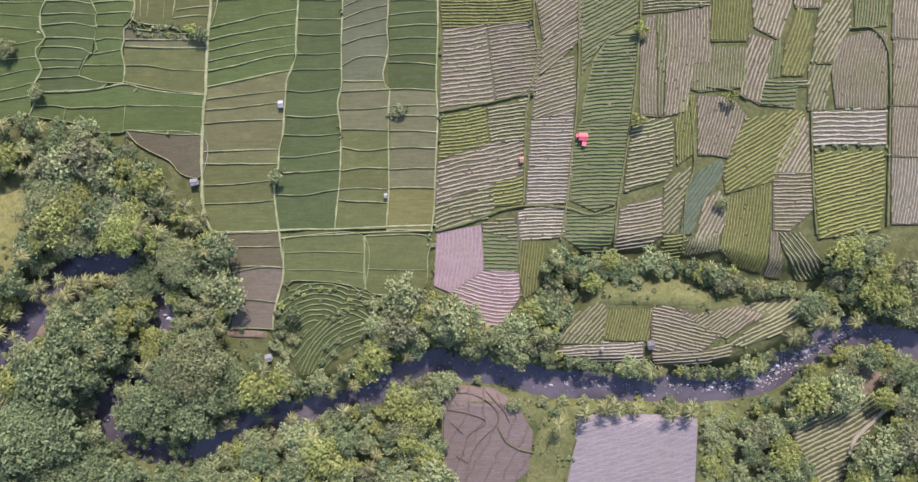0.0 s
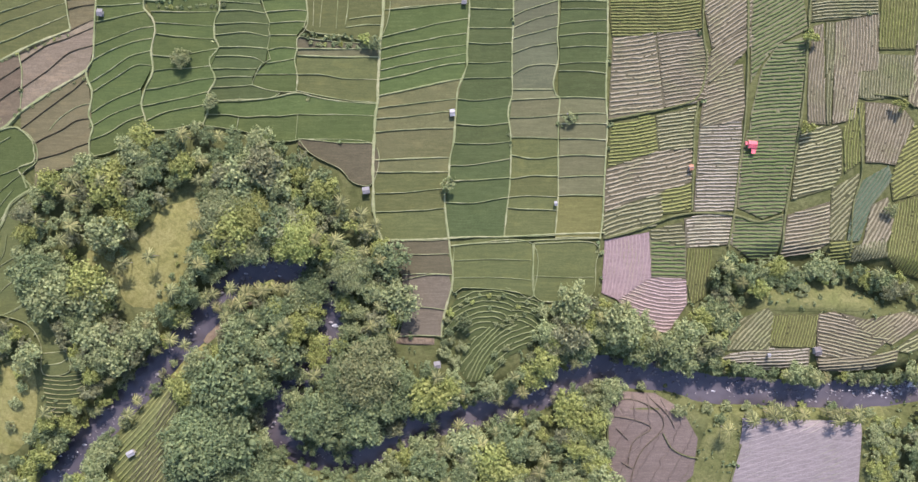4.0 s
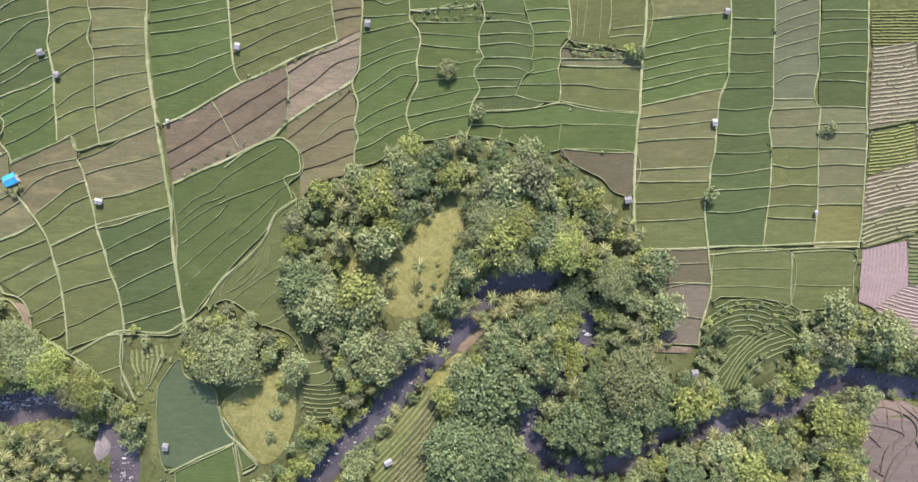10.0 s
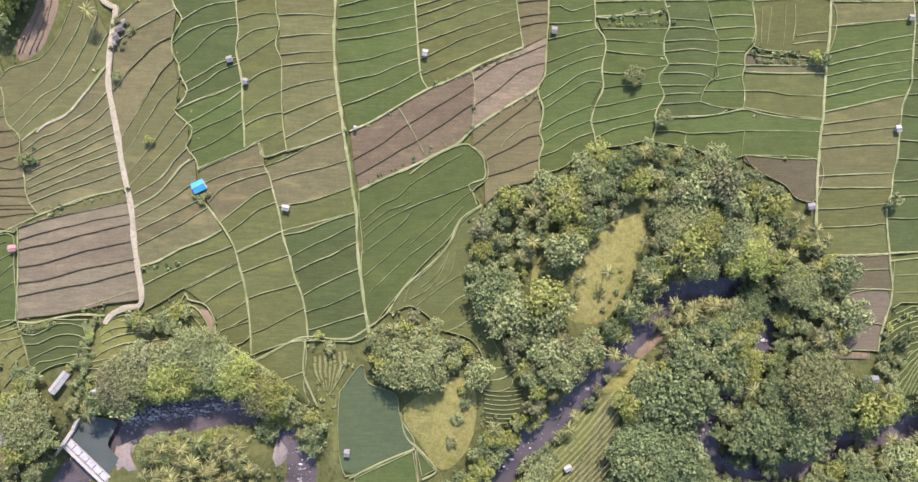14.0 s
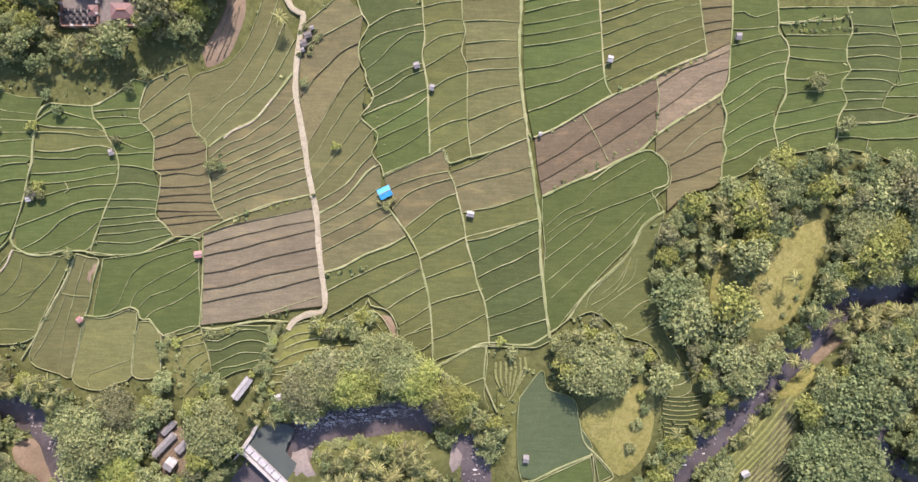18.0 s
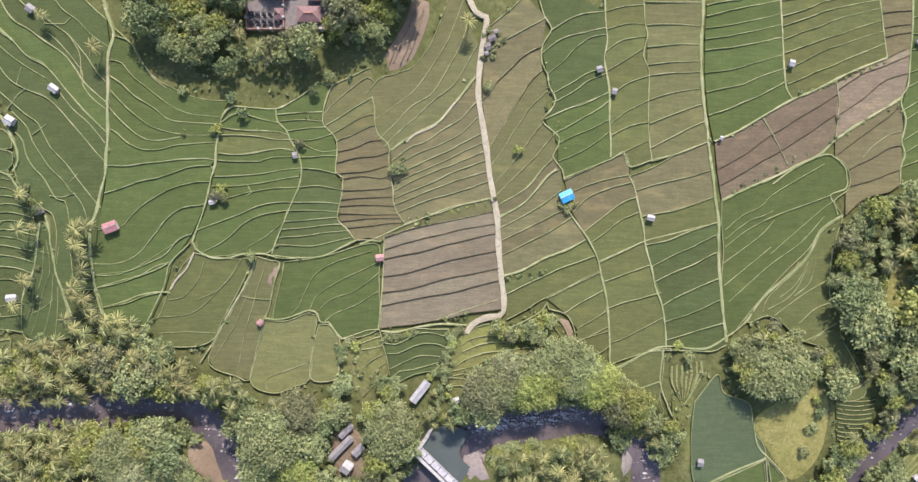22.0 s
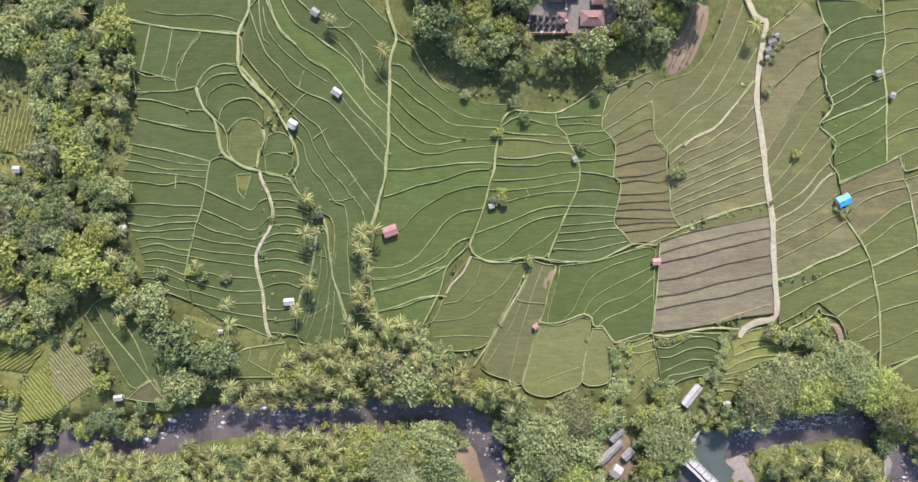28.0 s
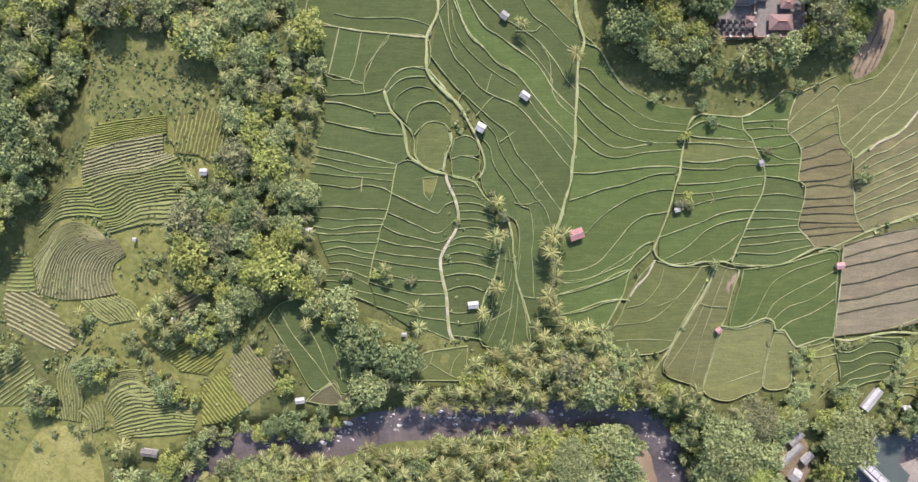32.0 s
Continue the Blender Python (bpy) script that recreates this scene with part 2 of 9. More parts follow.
bark = plain("bark", (0.074, 0.059, 0.044), (0.141, 0.118, 0.089), 3, 0.9)
trunk_pale = plain("palm_trunk", (0.163, 0.141, 0.111), (0.252, 0.222, 0.178), 4, 0.9)
ROOFS = {
    "tin": plain("whitish_tin_roof", (0.205, 0.203, 0.212), (0.360, 0.355, 0.366), 0.8, 0.5),
    "grey": plain("weathered_grey_roof", (0.135, 0.130, 0.134), (0.235, 0.224, 0.230), 0.9, 0.7),
    "red": plain("bright_red_pink_roof", (0.459, 0.074, 0.096), (0.555, 0.141, 0.163), 0.9, 0.6),
    "clay": plain("orange_clay_roof", (0.333, 0.148, 0.089), (0.407, 0.207, 0.133), 1.2, 0.8),
    "blue": plain("bright_blue_sheet_roof", (0.022, 0.222, 0.459), (0.044, 0.311, 0.555), 0.7, 0.45),
    "rust": plain("rusty_red_roof", (0.250, 0.090, 0.088), (0.365, 0.215, 0.208), 1.1, 0.7),
    "pinkish": plain("faded_pink_tile_roof", (0.235, 0.095, 0.104), (0.345, 0.180, 0.186), 1.2, 0.8),
    "slate": plain("dark_slate_roof", (0.074, 0.064, 0.062), (0.165, 0.148, 0.144), 0.9, 0.85),
    "temple": plain("mauve_clay_tile_roof", (0.125, 0.078, 0.082), (0.196, 0.124, 0.124), 1.4, 0.8),
}
wall_mat = plain("lime_wall", (0.311, 0.289, 0.252), (0.414, 0.385, 0.340), 1.0, 0.9)
wood_mat = plain("old_wood", (0.104, 0.074, 0.052), (0.178, 0.133, 0.089), 2.0, 0.85)
concrete = plain("worn_concrete", (0.266, 0.259, 0.259), (0.385, 0.370, 0.363), 0.8, 0.85)
stone_mat = plain("river_stone", (0.133, 0.118, 0.126), (0.281, 0.259, 0.274), 0.9, 0.8)


def water_mat():
    n = Nodes("river_water", 0.12, 0.5)
    c = n.ramp(n.noise(0.045, 3, 0.6, distort=1.0), [(0.35, (0.056, 0.050, 0.060)), (0.65, (0.104, 0.092, 0.102))])
    rip = n.noise(1.3, 3, 0.6)
    n.bump(rip, 0.35, 0.12)
    return n.done(c)


def foam_mat():
    n = Nodes("white_water", 0.6, 0.4)
    c = n.ramp(n.noise(1.4, 3), [(0.35, (0.26, 0.25, 0.27)), (0.65, (0.58, 0.58, 0.60))])
    return n.done(c)


def shallow_mat():
    """Shallow water over a mauve brown stony bed."""
    n = Nodes("shallow_river_water", 0.2, 0.4)
    c = n.ramp(n.noise(0.06, 4, 0.65, distort=1.0), [(0.35, (0.060, 0.051, 0.055)), (0.65, (0.110, 0.092, 0.096))])
    bed = n.noise(1.1, 4, 0.7)
    c = n.mix(n.ramp(bed, [(0.52, (0, 0, 0)), (0.72, (0.5, 0.5, 0.5))]), c, (0.16, 0.135, 0.132))
    n.bump(bed, 0.3, 0.1)
    return n.done(c)


water = water_mat()
shallow = shallow_mat()
foam = foam_mat()
pool = plain("still_blue_grey_pool", (0.045, 0.056, 0.054), (0.068, 0.080, 0.074), 0.08, 0.2, 0.0, 0.3)

# ---- the lie of the land ----
RIVERS = {}  # half width, depth of the gorge, course
RIVERS["main"] = (3.7, 7, [(254, -52), (208, -43), (176.5, -39.5), (158.5, -35), (149.5, -34), (140.5, -40.5), (127, -47.5), (118.5, -53.5), (95.5, -57), (73, -57.5), (50, -56), (33.5, -55), (22, -51), (3.5, -49), (-10, -47), (-21.5, -50.5), (-33, -57.5), (-47, -62.5), (-61, -65), (-79.5, -70), (-91, -75), (-103, -82), (-119, -82), (-133.5, -74.5), (-138, -64), (-128.5, -53.5), (-116, -36.5), (-113, -24.5), (-120.5, -11.5), (-140.5, -8), (-154, -15.5), (-163.5, -27), (-180, -43), (-192, -57), (-211.5, -75.5), (-224.5, -92), (-235.5, -109), (-252.5, -125.5)])
RIVERS["weir"] = (4.4, 6.5, [(-277.5, -116.5), (-295, -94), (-294, -77.5), (-298, -64), (-314.5, -54.5), (-337.5, -56.5), (-360.5, -60.5), (-373, -68), (-382.5, -80), (-398, -100), (-424, -107), (-444, -97), (-453, -81), (-457.5, -67), (-462.5, -56), (-477, -49.5), (-499.5, -49.5), (-526.5, -51), (-549.5, -52), (-567.5, -54), (-591, -60.5), (-616.5, -61.5), (-631, -67.5), (-644.5, -82), (-661.5, -99)])
RIVERS["ravine"] = (1.8, 5, [(-669.5, 118.5), (-675.5, 97), (-680, 77.5), (-687.5, 49.5), (-702.5, 14.5), (-726.5, -8)])
RIVERS["gully"] = (2.2, 5, [(149.5, -34), (149, -24.5), (135.5, -18), (117.5, -18), (97, -13.5), (72, -10), (49, -11), (38, -25)])


def land(x, y):
    """The height of the fields: a broad slope towards the river, rising in the far west."""
    x, y = np.clip(x, -720, 190) / 100, np.clip(y, -115, 115) / 100
    return -5.378 - 0.376 * x + 6.212 * y + 0.874 * x * x - 0.518 * x * y - 2.515 * y * y + 0.106 * x ** 3


def spline(pts, step=3.0, closed=False):
    """A smooth line through the points, as an array of x, y."""
    p = np.array(pts, float)
    if len(p) == 2:
        n = max(2, int(np.hypot(*(p[1] - p[0])) / step) + 1)
        return p[0] + (p[1] - p[0]) * np.linspace(0, 1, n)[:, None]
    ends = np.vstack([p[-1], p, p[0], p[1]]) if closed else np.vstack([2 * p[0] - p[1], p, 2 * p[-1] - p[-2]])
    out = []
    for i in range(len(ends) - 3):
        a, b, c, d = ends[i:i + 4]
        n = max(1, int(np.hypot(*(c - b)) / step))
        for k in np.arange(n) / n:
            out.append(0.5 * (2 * b + (c - a) * k + (2 * a - 5 * b + 4 * c - d) * k * k + (3 * b - a - 3 * c + d) * k ** 3))
    if not closed:
        out.append(ends[-2])
    return np.array(out)


COURSE = {k: (hw, deep, spline(p, 4.0)) for k, (hw, deep, p) in RIVERS.items()}


def away(x, y, line):
    """Distance of points from a line."""
    x, y = np.atleast_1d(x).astype(float), np.atleast_1d(y).astype(float)
    a, ab = line[:-1], np.diff(line, axis=0)
    best = np.full(x.shape, 1e9)
    near = np.flatnonzero((x > line[:, 0].min() - 40) & (x < line[:, 0].max() + 40) & (y > line[:, 1].min() - 40) & (y < line[:, 1].max() + 40))
    for k in range(0, len(near), 4000):
        i = near[k:k + 4000]
        px, py = x[i, None] - a[:, 0], y[i, None] - a[:, 1]
        u = np.clip((px * ab[:, 0] + py * ab[:, 1]) / (ab ** 2).sum(1), 0, 1)
        best[i] = np.sqrt(((px - ab[:, 0] * u) ** 2 + (py - ab[:, 1] * u) ** 2).min(1))
    return best


def gorge(x, y):
    cut = np.zeros(np.atleast_1d(x).shape)
    for hw, deep, line in COURSE.values():
        s = np.clip((hw + 10 - away(x, y, line)) / 10, 0, 1)
        cut = np.maximum(cut, deep * s * s * (3 - 2 * s))
    return cut


def ground_z(x, y):
    return land(x, y) - gorge(x, y) - 0.5


def ground1(x, y):
    return float(ground_z(np.array([x]), np.array([y]))[0])


def mesh_ob(name, verts, faces, mat, smooth=False):
    me = bpy.data.meshes.new(name)
    me.from_pydata([tuple(map(float, v)) for v in verts], [], faces)
    me.materials.append(mat)
    if smooth:
        me.polygons.foreach_set("use_smooth", [True] * len(me.polygons))
    me.update()
    return new(name, me)


def array_mesh(name, verts, quads, mat, tris=None):
    """A mesh from arrays, quick for big ones."""
    me = bpy.data.meshes.new(name)
    nq, nt = len(quads), 0 if tris is None else len(tris)
    me.vertices.add(len(verts))
    me.vertices.foreach_set("co", np.asarray(verts, np.float32).ravel())
    loops = np.asarray(quads, np.int32).ravel() if nq else np.zeros(0, np.int32)
    starts, totals = np.arange(nq) * 4, np.full(nq, 4)
    if nt:
        starts = np.concatenate([starts, nq * 4 + np.arange(nt) * 3])
        totals = np.concatenate([totals, np.full(nt, 3)])
        loops = np.concatenate([loops, np.asarray(tris, np.int32).ravel()])
    me.loops.add(len(loops))
    me.loops.foreach_set("vertex_index", loops.astype(np.int32))
    me.polygons.add(nq + nt)
    me.polygons.foreach_set("loop_start", starts.astype(np.int32))
    me.polygons.foreach_set("loop_total", totals.astype(np.int32))
    me.update(calc_edges=True)
    me.materials.append(mat)
    return me


def part(name, bm, material, parent, label=""):
    """One mesh object under a thing or under a part."""
    me = bpy.data.meshes.new(name)
    bm.to_mesh(me)
    bm.free()
    me.materials.append(material)
    ob = new(name, me)
    ob.parent = parent
    return tagged(ob, label)


rng = np.random.default_rng(7)

# ---- the ground: one sheet, fine where the walk passes, coarse to the horizon ----
gx = np.concatenate([[-4000, -2200, -1400, -1000, -850], np.arange(-780, 261, 2.5), [330, 480, 800, 1600, 3400]])
gy = np.concatenate([[-4000, -2200, -1200, -600, -300, -190], np.arange(-140, 141, 2.5), [190, 300, 600, 1200, 2200, 4000]])
GX, GY = np.meshgrid(gx, gy)
gz = ground_z(GX.ravel(), GY.ravel())
rough_z = np.array([noise.fractal((x * 0.05, y * 0.05, 0.3), 1.0, 2.0, 3) for x, y in zip(GX.ravel(), GY.ravel())])
gz = gz + 0.25 * rough_z - 0.25
nx = len(gx)
cells = np.array([(j * nx + i, j * nx + i + 1, (j + 1) * nx + i + 1, (j + 1) * nx + i) for j in range(len(gy) - 1) for i in range(nx - 1)])
ground = new("ground", array_mesh("ground", np.stack([GX.ravel(), GY.ravel(), gz], 1), cells, ground_mat))
ground.data.polygons.foreach_set("use_smooth", [True] * len(ground.data.polygons))
tagged(ground, "rough green undergrowth over sloping valley land", "ground", kind="structure")

# ---- rivers ----
KEEP_OUT, OPEN = [], []  # outlines of plots, and of clearings where only low growth stands
for key, (hw, deep, line) in COURSE.items():
    if key in ("ravine", "gully"):
        continue
    d = np.gradient(line, axis=0)
    side = np.stack([-d[:, 1], d[:, 0]], 1) / np.hypot(d[:, 0], d[:, 1])[:, None]
    vs, fs = [], []
    across = np.linspace(-1, 1, 7)
    for p, s in zip(line, side):
        z = float(land(p[0], p[1])) - deep + 0.1
        for a in across:
            vs.append((*(p + s * a * (hw + 4)), z))
    for i in range(len(line) - 1):
        for k in range(6):
            fs.append((i * 7 + k, i * 7 + k + 1, i * 7 + k + 8, i * 7 + k + 7))
    ob = mesh_ob("river_water", vs, fs, shallow if key == "weir" else water, True)
    tagged(ob, "dark brownish river running between wooded banks", "river", kind="structure")


# ---- fields ----
def inside_many(x, y, poly):
    hit = np.zeros(len(x), bool)
    for (ax, ay), (bx, by) in zip(poly, np.roll(poly, -1, 0)):
        if ay != by:
            hit ^= ((ay > y) != (by > y)) & (x < (bx - ax) * (y - ay) / (by - ay) + ax)
    return hit


WORDS = {
    "rice": ("rice_paddy", "green rice paddy enclosed by grassy bunds", "paddy"),
    "lush": ("rice_paddy", "bright green lush rice paddy between curved bunds", "paddy"),
    "deep": ("rice_paddy", "deep green flooded rice paddy with grassy bunds", "paddy"),
    "pale": ("rice_paddy", "pale thinly planted rice paddy", "paddy"),
    "olive": ("rice_paddy", "olive green ripening rice paddy on a terrace", "paddy"),
    "ripe": ("rice_paddy", "brownish olive ripe rice paddy above the river wood", "paddy"),
    "fresh": ("rice_paddy", "bright yellow green rice step above the river wood", "paddy"),
    "gold": ("rice_paddy", "yellow green rice paddy beside greener plots", "paddy"),
    "wet": ("flooded_paddy", "greyish flooded paddy with sparse seedlings", "paddy"),
    "flood": ("flooded_paddy", "deep green flooded paddy below a great tree", "paddy"),
    "slurry": ("flooded_paddy", "greyish wet paddy levelled for planting", "paddy"),
    "mud": ("flooded_paddy", "brownish muddy flooded paddy", "paddy"),
    "drab": ("stubble_field", "dull olive brown terrace of thin dry growth", "field"),
    "fallow": ("fallow_paddy", "brownish olive fallow paddy terrace with dark bunds", "field"),
    "tilled": ("tilled_field", "brown tilled paddy waiting for planting", "field"),
    "tilledpale": ("stubble_field", "pale dry stubble terrace beside the track", "field"),
    "ploughed": ("tilled_field", "bare greyish brown ploughed terrace", "field"),
}


def lie(x, y):
    """The made land: fields follow it, cut down by the gorges."""
    return land(x, y) - gorge(x, y)


def plot(name, outline, mat, rise=0.0, flat=0.85):
    """A terrace: a nearly level top with its sides going down into the ground; by a gorge it follows the slope."""
    o = np.array(outline, float)
    area = 0.5 * np.sum(o[:, 0] * np.roll(o[:, 1], -1) - np.roll(o[:, 0], -1) * o[:, 1])
    if area < 0:
        o = o[::-1]
    mid = o.mean(0)
    cut = gorge(o[:, 0], o[:, 1])
    n = len(o)
    if np.ptp(cut) < 0.25:
        z = lie(o[:, 0], o[:, 1])
        z = z + np.clip(flat * (float(lie(*mid)[0]) - z), -0.24, 0.2) + rise
        vs = [(*p, q) for p, q in zip(o, z)] + [(*p, q - 1.6) for p, q in zip(o, z)]
        fs = [tuple(range(n))]
        low = n
    else:
        o2 = []
        for a, b in zip(o, np.roll(o, -1, 0)):
            k = max(1, int(np.hypot(*(b - a)) / 3))
            o2 += [a + (b - a) * i / k for i in range(k)]
        o2 = np.array(o2)
        n = len(o2)
        vs, fs = [], []
        for k in np.linspace(1, 0, 8)[:-1]:
            ring = mid + (o2 - mid) * k
            vs += [(*p, q) for p, q in zip(ring, lie(ring[:, 0], ring[:, 1]) + rise)]
        for r in range(6):
            fs += [(r * n + i, r * n + (i + 1) % n, (r + 1) * n + (i + 1) % n, (r + 1) * n + i) for i in range(n)]
        vs.append((*mid, float(lie(*mid)[0]) + rise))
        fs += [(6 * n + i, 6 * n + (i + 1) % n, 7 * n) for i in range(n)]
        low = len(vs)
        vs += [(p[0], p[1], p[2] - 1.6) for p in vs[:n]]
    fs += [(i, low + i, low + (i + 1) % n, (i + 1) % n) for i in range(n)]
    ob = mesh_ob(name, vs, fs, mat)
    KEEP_OUT.append(o)
    return ob


CREST = ((-1.0, -1.1), (-0.62, 0.85), (0.05, 1.0), (0.62, 0.8), (1.0, -1.1))
CHANNEL = ((-1.2, -1.1), (-1.0, 0.8), (-0.55, 1.0), (-0.3, -0.35), (0.25, -0.4), (0.5, 1.0), (0.95, 0.8), (1.2, -1.1))


def ridge(line, width, high, lift=0.0, seed=0.0):
    """A low earth bank along a line: verts and faces, uneven in width and height."""
    d = np.gradient(line, axis=0)
    side = np.stack([-d[:, 1], d[:, 0]], 1) / np.maximum(np.hypot(d[:, 0], d[:, 1]), 1e-6)[:, None]
    zb = land(line[:, 0], line[:, 1]) - gorge(line[:, 0], line[:, 1]) + lift
    vs, fs = [], []
    for i, (p, s) in enumerate(zip(line, side)):
        w = width * 0.5 * (1 + 0.75 * noise.noise((p[0] * 0.35, p[1] * 0.35, seed)))
        g = high * (1 + 0.4 * noise.noise((p[0] * 0.5, p[1] * 0.5, seed + 5)))
        for a, z in (CHANNEL if width > 1.9 else CREST):
            vs.append((*(p + s * a * w), zb[i] + (g * z if z > -1 else z)))
    m = len(CHANNEL if width > 1.9 else CREST)
    for i in range(len(line) - 1):
        for k in range(m - 1):
            fs.append((i * m + k, i * m + k + 1, i * m + k + m + 1, i * m + k + m))
    return vs, fs


def bank(width, pts, earth=False):
    """A grassy bank or footpath bund between plots."""
    vs, fs = ridge(spline(pts, 1.6), max(width * 0.74, 0.28), (0.28 if earth else 0.34) + 0.1 * min(width, 2.0), seed=len(pts) * 1.7)
    if earth:
        return tagged(mesh_ob("earth_ridge", vs, fs, earth_mat), "low bare earth ridge across a ploughed plot", "ridge", "furrow ridges")
    if min(p[0] for p in pts) > -9:
        return tagged(mesh_ob("green_verge", vs, fs, hedge_mat), "dull green grassy verge between vegetable plots", "verge", "verges between the vegetable plots")
    ob = mesh_ob("grass_bund", vs, fs, bund_mat)
    return tagged(ob, "pale green grassy earth bund between plots", "bund", "bunds between the paddies")


def track(width, pts):
    line = spline(pts, 1.5)
    d = np.gradient(line, axis=0)
    side = np.stack([-d[:, 1], d[:, 0]], 1) / np.hypot(d[:, 0], d[:, 1])[:, None]
    vs, fs = [], []
    for p, s in zip(line, side):
        w = width * 0.5 * (1 + 0.25 * noise.noise((p[0] * 0.2, p[1] * 0.2, 3)))
        for a, z in ((-1.15, -1.0), (-1, 0.42), (0, 0.5), (1, 0.42), (1.15, -1.0)):
            q = p + s * a * w
            vs.append((*q, float(land(*q)) - float(gorge(*q)[0]) + z))
    for i in range(len(line) - 1):
        for k in range(4):
            fs.append((i * 5 + k, i * 5 + k + 1, i * 5 + k + 6, i * 5 + k + 5))
    ob = mesh_ob("dirt_track", vs, fs, track_mat)
    return tagged(ob, "pale dusty farm track along the terraces", "track", kind="structure")


STRIPS = [0]


def strip(kind, rows, bow=None):
    """A run of terraces between two banks: each row is the line of a bund."""
    STRIPS[0] += 1
    name, label, cat = WORDS[kind]
    lines = []
    for k, row in enumerate(rows):
        p = np.array(row, float).reshape(-1, 2)
        long = np.hypot(*(p[-1] - p[0]))
        if len(p) > 2:
            ln = spline(p, 1.6)
        else:
            u = np.linspace(0, 1, max(4, int(long / 2.0)) + 1)[:, None]
            nrm = np.array((p[0, 1] - p[1, 1], p[1, 0] - p[0, 0])) / max(long, 1e-6)
            ln = p[0] + (p[1] - p[0]) * u + nrm * (BOW.get(kind, 0.02) if bow is None else bow) * long * 4 * u * (1 - u)
        u = np.linspace(0, 1, len(ln))
        d = np.gradient(ln, axis=0)
        side = np.stack([-d[:, 1], d[:, 0]], 1) / np.maximum(np.hypot(d[:, 0], d[:, 1]), 1e-6)[:, None]
        wob = np.array([noise.noise((t * long * 0.11, STRIPS[0] * 3.1, k * 3.7)) for t in u]) * np.sin(np.pi * u) * min(0.55, long * 0.02)
        lines.append(ln + side * wob[:, None])
    for k in range(len(rows) - 1):
        up, down = lines[k], lines[k + 1]
        mid_l = (up[0] + down[0]) / 2
        outline = np.vstack([up, down[::-1]])
        ob = plot(name, outline, SOILS[kind], rise=0.0)
        tagged(ob, label, cat, "terraced paddies")
        for ln in ([up] if k == 0 else []) + [down]:
            thick = float(rng.uniform(0.3, 0.5))
            vs, fs = ridge(ln, thick, 0.26 + 0.36 * thick, seed=k + STRIPS[0])
            b = mesh_ob("bund", vs, fs, ridge_mat if kind in ("tilled", "ploughed", "tilledpale", "fallow") else bund_mat)
            b.parent = ob


BOW = {"lush": 0.035, "rice": 0.02, "olive": 0.03, "tilled": 0.015, "drab": 0.03}


def field(kind, pts, clear=1.0):
    name, label, cat = WORDS[kind]
    ob = plot(name, spline(pts, 3.0, True) if len(pts) > 5 else pts, SOILS[kind], flat=0.08)
    tagged(ob, label, cat, "terraced paddies")
    o = np.array(pts + pts[:1], float)
    if clear > 1:  # no crowns over its edge
        KEEP_OUT.append(o.mean(0) + (o - o.mean(0)) * clear)
    edge = spline(o, 1.8) if len(pts) > 5 else np.vstack([a + (b - a) * np.linspace(0, 1, max(2, int(np.hypot(*(b - a)) / 1.8)), endpoint=False)[:, None] for a, b in zip(o[:-1], o[1:])] + [o[:1]])
    vs, fs = ridge(edge, 0.4, 0.4, seed=len(pts))
    b = mesh_ob("bund", vs, fs, earth_mat if kind in ("tilled", "tilledpale") else bund_mat)
    b.parent = ob


CROP_WORDS = {
    "cropgold": "yellow green vegetable plot in narrow rows",
    "croppale": "pale dry plot with thin rows of young plants",
    "cropmix": "vegetable plot of green rows on pale soil",
    "cropwhite": "plot with whitish mulched beds in rows",
    "cropgreen": "dark green vegetable rows on pale soil",
    "cropteal": "bluish green leafy plot in slanting rows",
    "mauverow": "bare mauve soil plot with fine furrows",
    "ashrow": "flat bare ash grey field with faint furrows",
    "pinkrow": "pinkish bare beds following the contour",
    "ploughrow": "brown ploughed field with curved furrow banks",
    "deepstep": "small deep green terrace steps above the river",
    "terrace": "hillside plot with pale earth ridges",
    "hillgold": "yellow green vegetable steps on the hillside",
    "hilltan": "straw coloured steps curving round the hillside",
    "hillolive": "olive green hillside steps in uneven curving beds",
    "cropolive": "olive green hillside plot in narrow curving rows",
    "croptan": "straw coloured hillside plot in curving rows",
    "contour": "stepped green rice terraces curving round the hillside",
}


